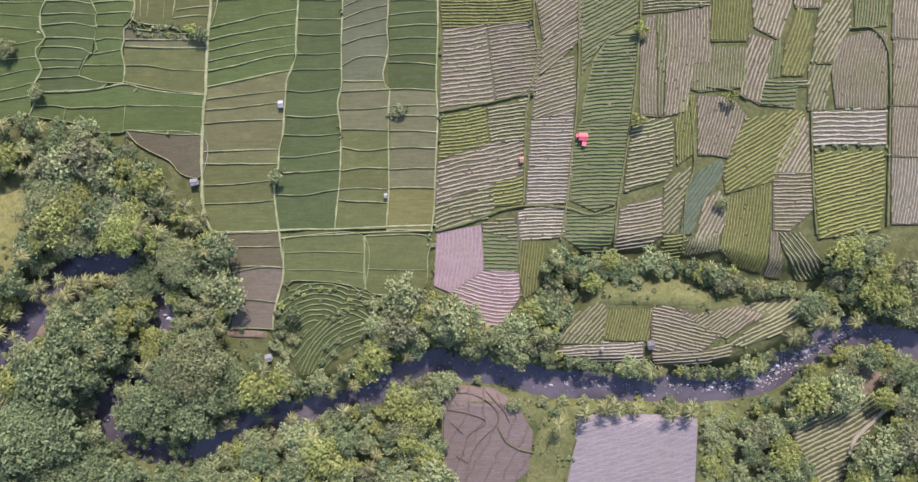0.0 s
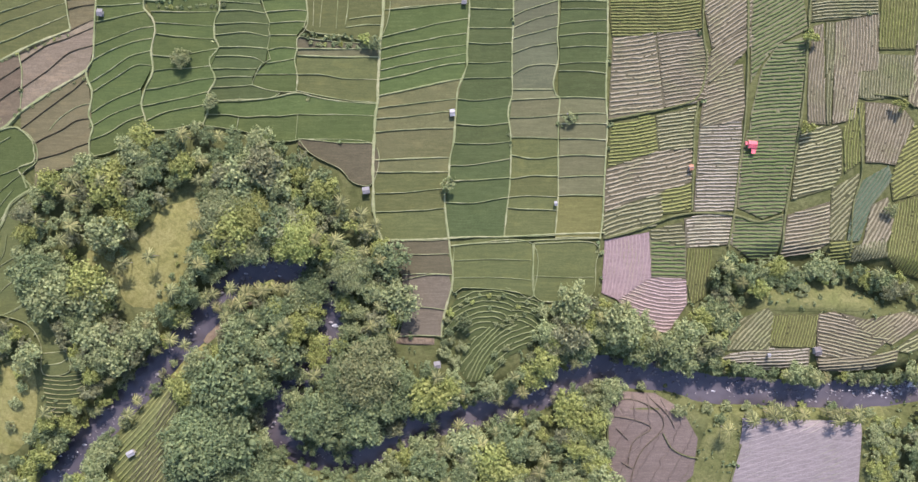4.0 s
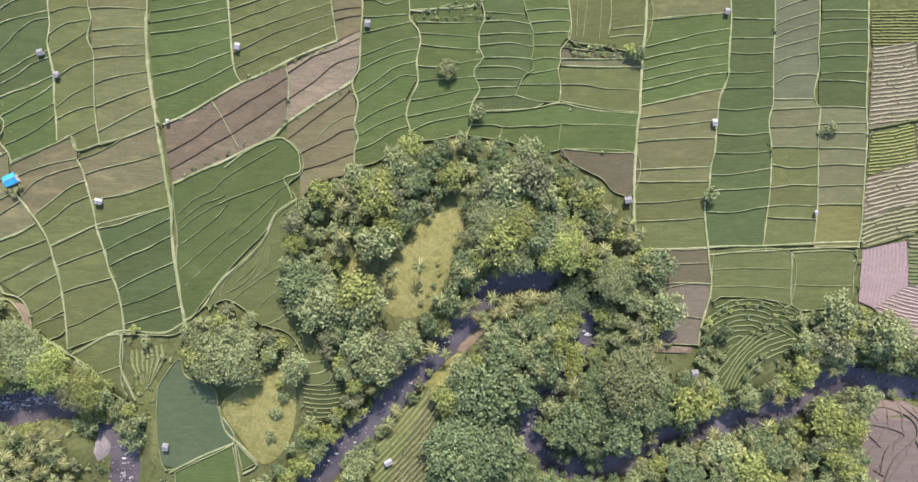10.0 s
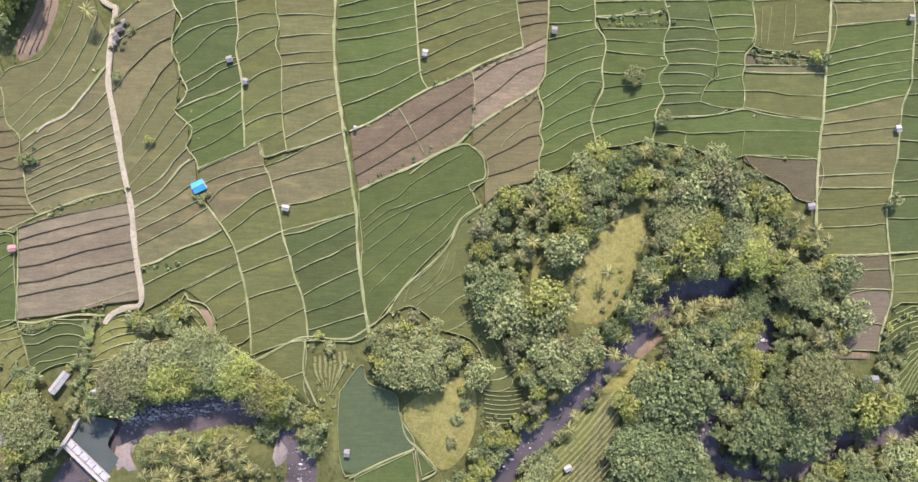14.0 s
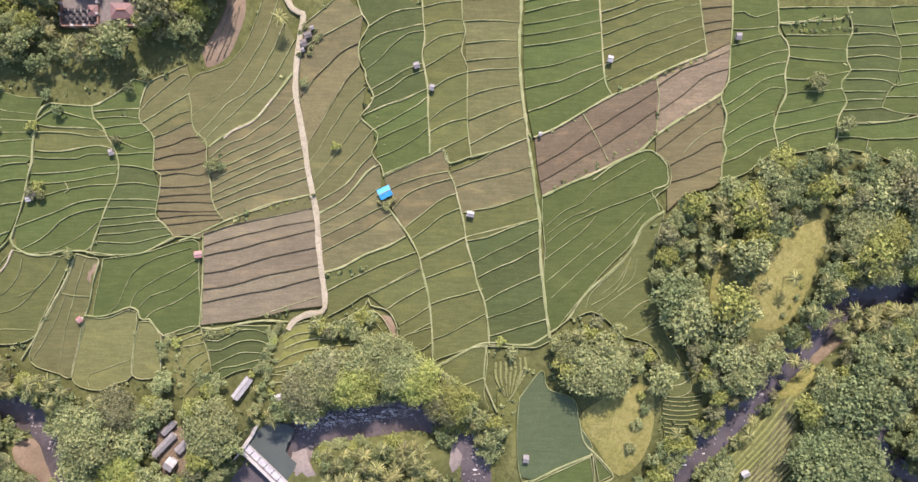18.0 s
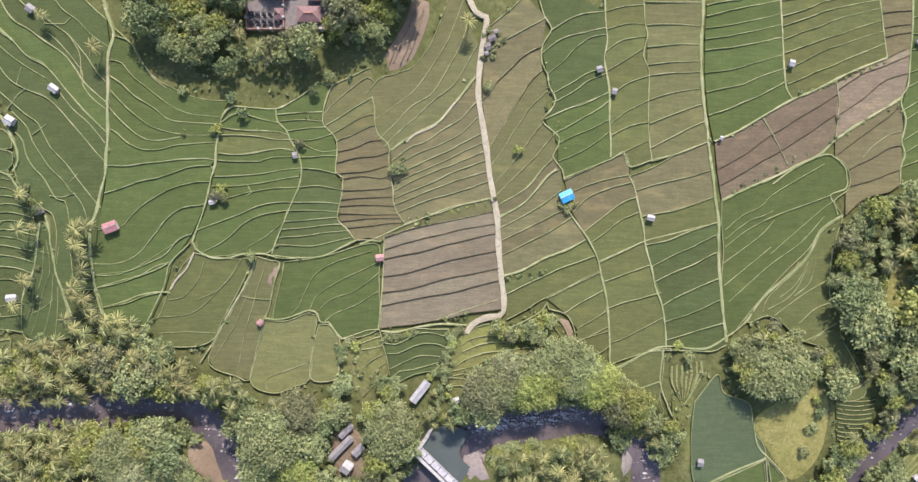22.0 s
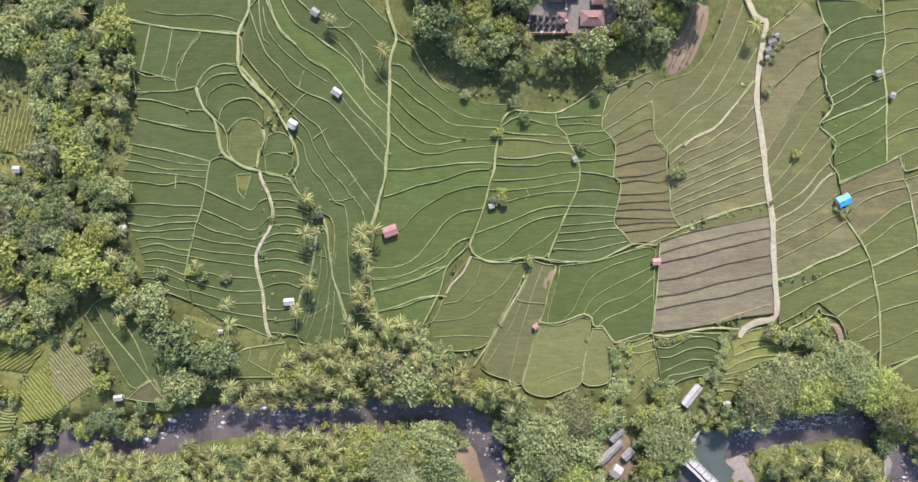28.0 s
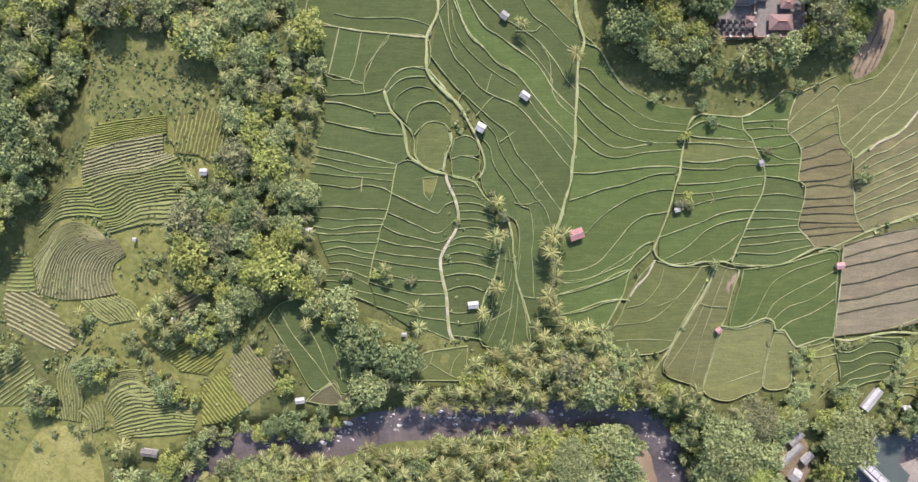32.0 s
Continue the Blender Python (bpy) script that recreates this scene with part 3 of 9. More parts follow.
def crop(kind, angle, gap, pts, curl=None, centre=None):
    """A plot of crop rows: soil, and rows of uneven plants or beds clipped to its outline; round a centre they bend as arcs."""
    poly = np.array(pts, float)
    out = poly - poly.mean(0)
    poly = poly + out / np.hypot(out[:, 0], out[:, 1])[:, None] * 0.8
    hill = kind in ("cropolive", "croptan", "contour")
    sunk = -0.4 if hill else SUNK
    thing = plot("crop_field" if "row" not in kind else "furrowed_field", poly, CROP_SOIL[kind], rise=sunk, flat=0.0 if hill else 0.28)
    tagged(thing, CROP_WORDS[kind], "field", "row crop plots")
    ca, sa = math.cos(radians(angle)), math.sin(radians(angle))
    mid = poly.mean(0)
    q = (poly - mid) @ np.array([[ca, -sa], [sa, ca]])  # u along the rows, v across
    zc = float(lie(*mid)[0])
    size = np.hypot(*(q.max(0) - q.min(0)))
    sloped = np.ptp(gorge(poly[:, 0], poly[:, 1])) >= 0.25
    if curl is None:
        curl = rng.uniform(-0.04, 0.04) + (0.12 if kind in ("deepstep", "ploughrow", "pinkrow") else 0)
    vs, fs = [], []
    tall = {"cropwhite": 0.4, "pinkrow": 0.3, "ploughrow": 0.3, "mauverow": 0.07, "ashrow": 0.04, "croppale": 0.42}.get(kind, 0.5)
    fat = {"cropgreen": 0.6, "cropgold": 0.6, "ploughrow": 0.14, "ashrow": 0.3, "deepstep": 0.22, "contour": 0.3, "terrace": 0.3}.get(kind, 0.56)
    step = 0.75
    if centre:
        c = np.array(centre)
        v, last = gap * 2, np.hypot(*(poly - c).T).max()
    else:
        v, last = q[:, 1].min() - 0.12 * size + gap * 0.5, q[:, 1].max() + 0.12 * size
    while v < last:
        us = np.arange(0, 2 * math.pi, step / v) if centre else np.arange(q[:, 0].min(), q[:, 0].max(), step)
        along = us * v if centre else us
        calm = 0.35 if kind in ("deepstep", "terrace", "cropolive", "croptan") else 1.0
        drift = calm * np.array([1.0 * gap * noise.noise((u * 0.035, v * 0.03, gap)) + 0.22 * gap * noise.noise((u * 0.25, v * 0.9, gap)) for u in along])
        if centre:
            px, py = c[0] + (v + drift) * np.cos(us), c[1] + (v + drift) * np.sin(us)
            ox, oy = np.cos(us), np.sin(us)
        else:
            vv = v + drift + curl * size * ((us / (0.5 * size)) ** 2)
            px, py = mid[0] + us * ca - vv * sa, mid[1] + us * sa + vv * ca
            ox, oy = np.full(len(us), -sa), np.full(len(us), ca)
        ins = inside_many(px, py, poly)
        zz = lie(px, py)
        zz = zz + (0 if sloped or hill else np.clip(0.28 * (zc - zz), -0.24, 0.2)) + sunk
        w = gap * fat * 0.5 * rng.uniform(0.72, 1.2, len(us))
        g = tall * rng.uniform(0.6, 1.2, len(us))
        jit = rng.uniform(-0.05, 0.05, len(us)) * gap * calm
        skip = rng.random(len(us)) < 0.012
        base = len(vs)
        for i in range(len(us)):
            for a, z in ((-1, -0.1), (-0.35, g[i]), (0.4, g[i] * 0.95), (1, -0.1)):
                off = a * w[i] + jit[i]
                vs.append((px[i] + ox[i] * off, py[i] + oy[i] * off, zz[i] + z))
        for i in range(len(us) - 1):
            if ins[i] and ins[i + 1] and not skip[i]:
                b0 = base + i * 4
                for k in range(3):
                    fs.append((b0 + k, b0 + k + 4, b0 + k + 5, b0 + k + 1))
        v += gap * rng.uniform(0.94, 1.06)
    if fs:
        used = sorted({i for f in fs for i in f})
        again = {o: n for n, o in enumerate(used)}
        rows = mesh_ob("crop_rows", [vs[i] for i in used], [tuple(again[i] for i in f) for f in fs], CROP_ROW[kind])
        rows.parent = thing
        tagged(rows, kind="stuff")


def steps(kind, counts, guides):
    """Hillside steps: beds that follow guide lines, with others drawn in between them."""
    m = 40
    lines = []
    for g in guides:
        ln = spline(np.array(g, float), 0.8)
        at = np.linspace(0, len(ln) - 1, m)
        lines.append(np.stack([np.interp(at, np.arange(len(ln)), ln[:, k]) for k in (0, 1)], 1))
    rows = []
    for (a, b), n in zip(zip(lines[:-1], lines[1:]), counts):
        rows += [a + (b - a) * k / n for k in range(n)]
    rows.append(lines[-1])
    seed = len(KEEP_OUT) * 1.3
    soil_v, soil_f, beds = [], [], []
    for r, row in enumerate(rows):
        near = rows[r + 1] if r + 1 < len(rows) else rows[r - 1]
        gap = np.hypot(*(near - row).T)
        d = np.gradient(row, axis=0)
        side = np.stack([-d[:, 1], d[:, 0]], 1) / np.maximum(np.hypot(d[:, 0], d[:, 1]), 1e-6)[:, None]
        wob = np.array([0.42 * noise.noise((p[0] * 0.12, p[1] * 0.12, seed + r * 0.35)) + 0.12 * noise.noise((p[0] * 0.5, p[1] * 0.5, seed + r)) for p in row]) * np.minimum(gap, 2.0)
        p = row + side * wob[:, None]
        soil_v += [(*q, z - 0.2) for q, z in zip(row, lie(row[:, 0], row[:, 1]))]
        zz = lie(p[:, 0], p[:, 1]) - 0.2
        w = np.clip(gap, 0.5, 2.4) * 0.33 * rng.uniform(0.8, 1.15, m)
        g = rng.uniform(0.34, 0.6, m)
        vs, fs = [], []
        for k in range(m):
            for a, z in ((-1, -0.1), (-0.5, g[k]), (0.5, g[k] * 0.9), (1, -0.1)):
                vs.append((*(p[k] + side[k] * a * w[k]), zz[k] + z))
        skip = rng.random(m) < 0.035
        for k in range(m - 1):
            if not skip[k]:
                fs += [(k * 4 + e, k * 4 + 4 + e, k * 4 + 5 + e, k * 4 + 1 + e) for e in range(3)]
            if r:
                soil_f.append(((r - 1) * m + k, (r - 1) * m + k + 1, r * m + k + 1, r * m + k))
        beds.append(mesh_ob("crop_bed", vs, fs, CROP_ROW[kind]))
    thing = mesh_ob("crop_terrace", soil_v, soil_f, CROP_SOIL[kind])
    tagged(thing, CROP_WORDS[kind], "field", "row crop plots")
    for bed in beds:
        bed.parent = thing
    KEEP_OUT.append(np.vstack([rows[0], rows[-1][::-1]]))


SUNK = -0.3  # dry plots lie a little below the flooded terraces


PATCH_WORDS = {"grass": "open grassy clearing with uneven tufts", "ochre": "dry yellowish grass slope", "soil": "bare reddish earth",
               "sand": "grey gravel bar at the river bend", "rubble": "cut earthen river bank with rubble"}


def patch(kind, pts):
    o = spline(pts, 3.0, True)
    mid = o.mean(0)
    rings = [mid + (o - mid) * k for k in (1.0, 0.75, 0.5, 0.25)]
    n = len(o)
    vs, fs = [], []
    for r, ring in enumerate(rings):
        z = ground_z(ring[:, 0], ring[:, 1]) + 0.05 + (0.35 if r else -0.3)
        vs += [(*p, zz + 0.3 * noise.noise((p[0] * 0.2, p[1] * 0.2, 1))) for p, zz in zip(ring, z)]
    vs.append((*mid, ground1(*mid) + 0.4))
    for r in range(3):
        for i in range(n):
            fs.append((r * n + i, r * n + (i + 1) % n, (r + 1) * n + (i + 1) % n, (r + 1) * n + i))
    for i in range(n):
        fs.append((3 * n + i, 3 * n + (i + 1) % n, 4 * n))
    ob = mesh_ob({"grass": "grass_clearing", "ochre": "dry_slope", "soil": "bare_earth", "sand": "gravel_bar", "rubble": "cut_bank"}[kind], vs, fs, PATCHES[kind], True)
    (OPEN if kind == "grass" else KEEP_OUT).append(mid + (o - mid) * 1.16 if kind == "ochre" else o)
    tagged(ob, PATCH_WORDS[kind], "ground", kind="structure")




def meadow(pts):
    """Open hill meadow: another cover on the same sheet of ground."""
    poly = np.array(pts, float)
    me = ground.data
    if len(me.materials) < 2:
        me.materials.append(meadow_mat)
    mid = np.zeros(len(me.polygons) * 3)
    me.polygons.foreach_get("center", mid)
    mid = mid.reshape(-1, 3)[:, :2]
    mid = mid + rng.uniform(-1.5, 1.5, mid.shape)
    index = np.zeros(len(me.polygons), np.int32)
    me.polygons.foreach_get("material_index", index)
    index[inside_many(mid[:, 0], mid[:, 1], poly)] = 1
    me.polygons.foreach_set("material_index", index)
    me.update()


# ---- terraces between the banks ----
strip("deep", [[(-586.5, 69.5), (-581, 69.5), (-572, 70), (-565, 71.5)], [(-586.5, 67), (-581, 66.5), (-575, 65), (-566.5, 63), (-562, 63)], [(-586, 60), (-577, 58), (-568.5, 56), (-557.5, 55)], [(-590, 51), (-581.5, 49.5), (-568.5, 46.5), (-560.5, 44.5), (-556.5, 47.5)]])
strip("deep", [[(-565, 71), (-564, 73.5), (-562, 76), (-559, 78.5), (-554.5, 79.5), (-550.5, 79.5)], [(-564.5, 69.5), (-562, 72.5), (-559, 75), (-554.5, 76), (-550, 76)], [(-561.5, 64), (-561, 67.5), (-559, 70), (-555.5, 72), (-551.5, 72.5), (-547.5, 71.5)], [(-557, 59.5), (-556, 63), (-553.5, 65.5), (-549.5, 67), (-545.5, 67), (-543, 65.5), (-541, 63)], [(-554, 55), (-552, 57.5), (-549.5, 59.5), (-546, 60), (-543, 59), (-541, 56.5)]])
strip("deep", [[(-590, 51), (-581.5, 49.5), (-568.5, 46.5), (-560.5, 44.5)], [(-591, 48), (-581.5, 46), (-573, 44), (-561, 43)], [(-591.5, 45), (-585.5, 44), (-577, 42), (-568.5, 41.5), (-561.5, 41)], [(-592, 41.5), (-585.5, 41), (-573, 39.5), (-562, 38.5)], [(-592.5, 37.5), (-586, 37), (-577.5, 36), (-571, 37), (-564.5, 35.5), (-562.5, 34)], [(-592.5, 29), (-581.5, 29), (-573, 28.5), (-564, 28)], [(-591.5, 25.5), (-581.5, 24.5), (-573, 25), (-564.5, 24.5)], [(-591, 22), (-584, 21), (-575.5, 22), (-565.5, 22.5)], [(-590, 19.5), (-584, 19), (-575.5, 19.5), (-567, 20)], [(-588.5, 16), (-582, 17), (-575.5, 16), (-568, 16)], [(-587.5, 13), (-580, 14.5), (-573.5, 12.5), (-568.5, 12)], [(-586.5, 11), (-580, 12), (-573.5, 10.5), (-569, 10)], [(-585.5, 8.5), (-581, 9), (-575.5, 8), (-570, 7)], [(-585.5, 6.5), (-578, 5.5), (-572.5, 3.5), (-571, 3)], [(-586.5, 4), (-580, 4), (-574.5, 2), (-571, 0.5)], [(-587, 2), (-582, 1.5), (-575.5, -1.5), (-569.5, -3)], [(-587.5, -1), (-580, -2.5), (-573.5, -5), (-569, -7)]])
strip("deep", [[(-560.5, 44.5), (-556.5, 46), (-551.5, 44), (-548.5, 42.5), (-543, 41.5)], [(-562.5, 34), (-556, 31), (-549.5, 28), (-545.5, 26.5), (-543, 29.5), (-540, 31)], [(-564, 27), (-558, 24.5), (-552, 22), (-545.5, 19.5), (-539, 24.5)], [(-565.5, 22), (-560.5, 19.5), (-552, 17.5), (-545, 16), (-539.5, 19)], [(-568, 17.5), (-560.5, 15.5), (-552, 14.5), (-544, 13)], [(-568.5, 13), (-560.5, 11.5), (-552, 10.5), (-544.5, 10)], [(-569.5, 10), (-562.5, 8.5), (-552, 7), (-544.5, 6)], [(-570, 7), (-565, 4.5), (-556.5, 2.5), (-544, 1.5)], [(-571, 1.5), (-563, -1), (-552, -3), (-542.5, -3)], [(-569.5, -2.5), (-560.5, -5), (-552, -7.5), (-542, -7.5)], [(-568.5, -7.5), (-560.5, -10), (-552, -11.5), (-541.5, -13)], [(-557, -14.5), (-548, -17), (-540, -20.5)]])
strip("deep", [[(-542.5, 41), (-539, 39.5), (-534.5, 39), (-530.5, 38)], [(-540.5, 37), (-535.5, 37), (-530, 36)], [(-539.5, 33.5), (-533.5, 33.5), (-528, 31.5)], [(-539, 30.5), (-532.5, 30.5), (-526, 28.5)], [(-538, 27.5), (-531.5, 27.5), (-524.5, 25.5)], [(-538, 24.5), (-531.5, 24.5), (-523.5, 22.5)], [(-538.5, 21), (-531.5, 21.5), (-523, 19.5)], [(-540.5, 16.5), (-537, 18), (-530.5, 18), (-523, 16)], [(-543, 14), (-537, 15.5), (-530.5, 15), (-523, 12.5)], [(-543.5, 11), (-537, 12.5), (-530.5, 11.5), (-523.5, 10)], [(-544, 8), (-537, 9), (-530.5, 8), (-524, 6)], [(-543.5, 3.5), (-537, 4.5), (-530.5, 4), (-525, 2)], [(-542.5, -2), (-539, -0.5), (-533.5, 0), (-528.5, -2)], [(-542, -9.5), (-537, -10), (-529.5, -8.5)], [(-541.5, -13.5), (-536, -14), (-528.5, -13)], [(-540.5, -18.5), (-535, -19), (-529.5, -20)]])
strip("deep", [[(-507, 105.5), (-500.5, 99), (-495, 94)], [(-515.5, 105.5), (-511, 98), (-505, 93.5), (-500.5, 88.5), (-494, 84)], [(-531, 105.5), (-523, 98), (-517.5, 94.5), (-511, 90), (-508, 87.5), (-502.5, 81), (-499.5, 76), (-495.5, 71.5)], [(-535.5, 105.5), (-529, 94.5), (-523, 90.5), (-517.5, 86.5), (-511, 82), (-507, 77), (-503.5, 71.5), (-500.5, 68.5), (-495.5, 64)]])
strip("lush", [[(-535.5, 105.5), (-529, 94.5), (-523, 90.5), (-517.5, 86.5), (-511, 82), (-507, 77), (-503.5, 71.5), (-500.5, 68.5), (-495.5, 64)], [(-539.5, 105.5), (-534.5, 91.5), (-529, 86.5), (-524, 81), (-517.5, 77.5), (-510, 68.5), (-502.5, 60), (-496, 53.5)]])
strip("deep", [[(-539.5, 105.5), (-534.5, 91.5), (-529, 86.5), (-524, 81), (-517.5, 77.5), (-510, 68.5), (-502.5, 60), (-496, 53.5)], [(-545.5, 99), (-544.5, 96.5), (-543, 91.5), (-541, 86.5), (-538.5, 82), (-534.5, 78), (-530, 72.5), (-525, 69), (-519.5, 67), (-517.5, 66), (-513, 62), (-507, 55), (-501.5, 48), (-496, 42)], [(-548, 83.5), (-543, 77), (-538.5, 72), (-535, 69), (-529, 63.5), (-525, 60), (-520.5, 57), (-518.5, 52.5), (-516.5, 48), (-512, 43), (-508, 38), (-504, 32.5), (-499, 26)], [(-530, 61), (-528, 59), (-524.5, 55), (-523, 50.5), (-519.5, 44.5), (-516.5, 40), (-512, 35.5), (-510, 32.5), (-506.5, 28.5), (-504, 21), (-503.5, 12), (-502.5, 1.5), (-502, -4.5)], [(-529, 53.5), (-526.5, 50.5), (-525.5, 45.5), (-523, 41), (-519.5, 37), (-515, 29.5), (-512, 28.5), (-510.5, 18.5), (-511, 12), (-510.5, 3.5), (-510, -4.5)], [(-530, 42), (-529, 35.5), (-526, 31.5), (-520, 25.5), (-517, 24), (-515.5, 18.5), (-516, 10), (-517, 3.5), (-515, -3.5)]])
strip("lush", [[(-493.5, 92), (-487.5, 86.5), (-485, 83.5), (-482.5, 78.5), (-478, 73), (-474, 70.5), (-466.5, 67), (-458, 65), (-451.5, 65)], [(-494, 79.5), (-490, 78.5), (-485.5, 73), (-480.5, 69), (-477, 66.5), (-471.5, 62.5), (-466.5, 60.5), (-460, 59.5), (-454.5, 59)], [(-494.5, 74), (-490, 71), (-485.5, 66.5), (-479, 62.5), (-474, 58.5), (-466.5, 57), (-455.5, 56.5)], [(-494.5, 69), (-491, 65), (-486.5, 60.5), (-481.5, 56.5), (-476, 54.5), (-468.5, 52.5), (-456, 52.5)], [(-495, 55), (-492, 53), (-489, 50), (-483.5, 47.5), (-477, 47.5), (-470.5, 49), (-456.5, 50)], [(-496, 41.5), (-488, 41.5), (-479.5, 42.5), (-470.5, 43.5), (-462, 44), (-457, 43.5)]])
strip("lush", [[(-496, 41.5), (-488, 41.5), (-479.5, 42.5), (-470.5, 43.5), (-462, 44), (-457, 43.5)], [(-497.5, 31.5), (-492, 33), (-485.5, 35.5), (-478, 37), (-472, 39), (-466.5, 41), (-458.5, 41.5)], [(-501, 18), (-492.5, 19), (-488, 23), (-481.5, 28.5), (-475, 32.5), (-468.5, 34.5), (-463, 35.5), (-458.5, 35.5)], [(-502.5, 5.5), (-494.5, 5.5), (-488, 8), (-483.5, 11.5), (-479.5, 16.5), (-475, 22), (-469.5, 26), (-463, 27), (-461, 27.5)], [(-502.5, 1), (-494.5, 1.5), (-488, 3.5), (-481.5, 6), (-476, 9), (-471, 14.5), (-466, 16.5)], [(-502, -3.5), (-492.5, -1.5), (-486, 0.5), (-479.5, 3.5), (-473.5, 6.5)], [(-500.5, -11), (-492.5, -9.5), (-484, -6.5), (-477, -5)], [(-498, -15), (-490.5, -17), (-483.5, -17.5)]])
strip("lush", [[(-449.5, 63), (-445, 62.5), (-434.5, 62)], [(-454.5, 57), (-450.5, 60), (-447, 60.5), (-444, 59.5), (-438.5, 58), (-434, 57)], [(-455.5, 55.5), (-449.5, 54.5), (-440.5, 54), (-433, 53.5), (-430, 52.5)]])
strip("rice", [[(-455.5, 55.5), (-449.5, 54.5), (-440.5, 54), (-433, 53.5), (-430, 52.5)], [(-455.5, 52.5), (-449.5, 52.5), (-440.5, 52), (-434.5, 51), (-429, 51)], [(-456, 46), (-449.5, 45.5), (-440.5, 46.5), (-433, 47.5), (-427.5, 46.5)]])
strip("lush", [[(-456, 46), (-449.5, 45.5), (-440.5, 46.5), (-433, 47.5), (-427.5, 46.5)], [(-457, 43.5), (-449.5, 43), (-440.5, 43), (-436.5, 44.5), (-426.5, 44.5)], [(-457.5, 37.5), (-451.5, 37.5), (-440.5, 38.5), (-432, 40), (-425.5, 40.5)], [(-458.5, 34), (-451.5, 34), (-446, 34.5), (-438.5, 35.5), (-426.5, 37.5)], [(-459, 28.5), (-450.5, 30), (-445, 31.5), (-436.5, 33), (-426.5, 33.5)], [(-464, 18), (-455.5, 21), (-449, 23.5), (-442.5, 26.5), (-434, 28), (-429.5, 28)], [(-464, 9), (-456.5, 12.5), (-451.5, 16.5), (-446, 21), (-440.5, 23.5), (-431.5, 25)], [(-460, 8), (-448, 9), (-439.5, 9), (-435, 12.5)]])
strip("lush", [[(-434.5, 62), (-429, 64.5), (-423.5, 68), (-419.5, 71.5), (-414.5, 70.5)], [(-434, 60), (-425.5, 60.5), (-417.5, 61)], [(-433.5, 57.5), (-425.5, 58), (-418, 57.5)], [(-430.5, 54), (-423.5, 55), (-416.5, 55.5)], [(-429, 51), (-424.5, 50.5), (-419, 51.5), (-414, 53)], [(-428.5, 50), (-423.5, 48.5), (-418, 46.5), (-412.5, 47)], [(-426.5, 44.5), (-421.5, 44.5), (-417, 45), (-412.5, 45)], [(-425.5, 40.5), (-419, 40), (-413, 38.5)]])
strip("deep", [[(-425.5, 40.5), (-419, 40), (-413, 38.5)], [(-426.5, 33.5), (-419, 34), (-411, 32.5)], [(-429.5, 28), (-421, 28), (-412, 27.5)], [(-431.5, 25), (-421, 25), (-412, 24.5)], [(-432.5, 21), (-423, 21.5), (-412.5, 22.5)], [(-433, 18), (-423, 19), (-411, 20)], [(-434, 15), (-423, 16), (-409, 17.5)], [(-435, 12.5), (-423, 12), (-407.5, 15)], [(-437, 8.5), (-427.5, 7.5), (-418.5, 8), (-412, 11), (-406, 13.5)]])
strip("olive", [[(-414, 70.5), (-408.5, 73), (-403.5, 75.5), (-400, 77)], [(-417.5, 59.5), (-413, 64.5), (-406.5, 70), (-401, 73.5), (-398.5, 71.5)], [(-416.5, 56), (-410.5, 59.5), (-404, 63.5), (-399, 66.5)], [(-414, 53), (-408.5, 56), (-403, 59), (-398.5, 60.5)], [(-412.5, 50.5), (-406.5, 53), (-400, 56), (-397.5, 56)]])
strip("fallow", [[(-412.5, 50.5), (-406.5, 53), (-400, 56), (-397.5, 56)], [(-412, 46.5), (-406, 48), (-400, 50.5), (-395.5, 50.5)], [(-412.5, 42.5), (-406, 44), (-397.5, 45), (-393.5, 46.5)], [(-413, 38.5), (-406, 39), (-399.5, 40), (-393.5, 41.5)], [(-410.5, 36.5), (-404, 37.5), (-396.5, 36.5), (-393, 38)], [(-411, 32.5), (-404, 32.5), (-395, 33), (-392, 34)], [(-411.5, 29), (-404, 29.5), (-392, 30)], [(-412, 26.5), (-401.5, 27), (-391.5, 26.5)], [(-412, 24), (-401.5, 23.5), (-390.5, 23.5)], [(-411.5, 21), (-401.5, 22), (-389, 22)], [(-409, 18.5), (-399.5, 19.5), (-388, 20.5)], [(-406.5, 13.5), (-401.5, 15), (-396.5, 13.5)]])
strip("olive", [[(-401.5, 67.5), (-396.5, 73), (-391.5, 74.5), (-387.5, 76), (-384.5, 77.5), (-378, 85.5), (-374, 95), (-371, 103.5)], [(-399, 58), (-392, 62.5), (-385.5, 67.5), (-381.5, 72), (-376, 79.5), (-372.5, 85.5), (-369.5, 92), (-366, 101.5)], [(-397, 51), (-390, 58), (-384.5, 63.5), (-378, 67.5), (-373, 74), (-369, 81.5), (-364, 93)], [(-395, 48.5), (-390, 53.5), (-384.5, 58.5), (-377, 65), (-370.5, 70), (-366.5, 75.5), (-360.5, 86)], [(-393, 47), (-388, 50.5), (-381.5, 54), (-375, 57.5), (-370.5, 62.5), (-366.5, 67.5), (-360.5, 74.5)]])
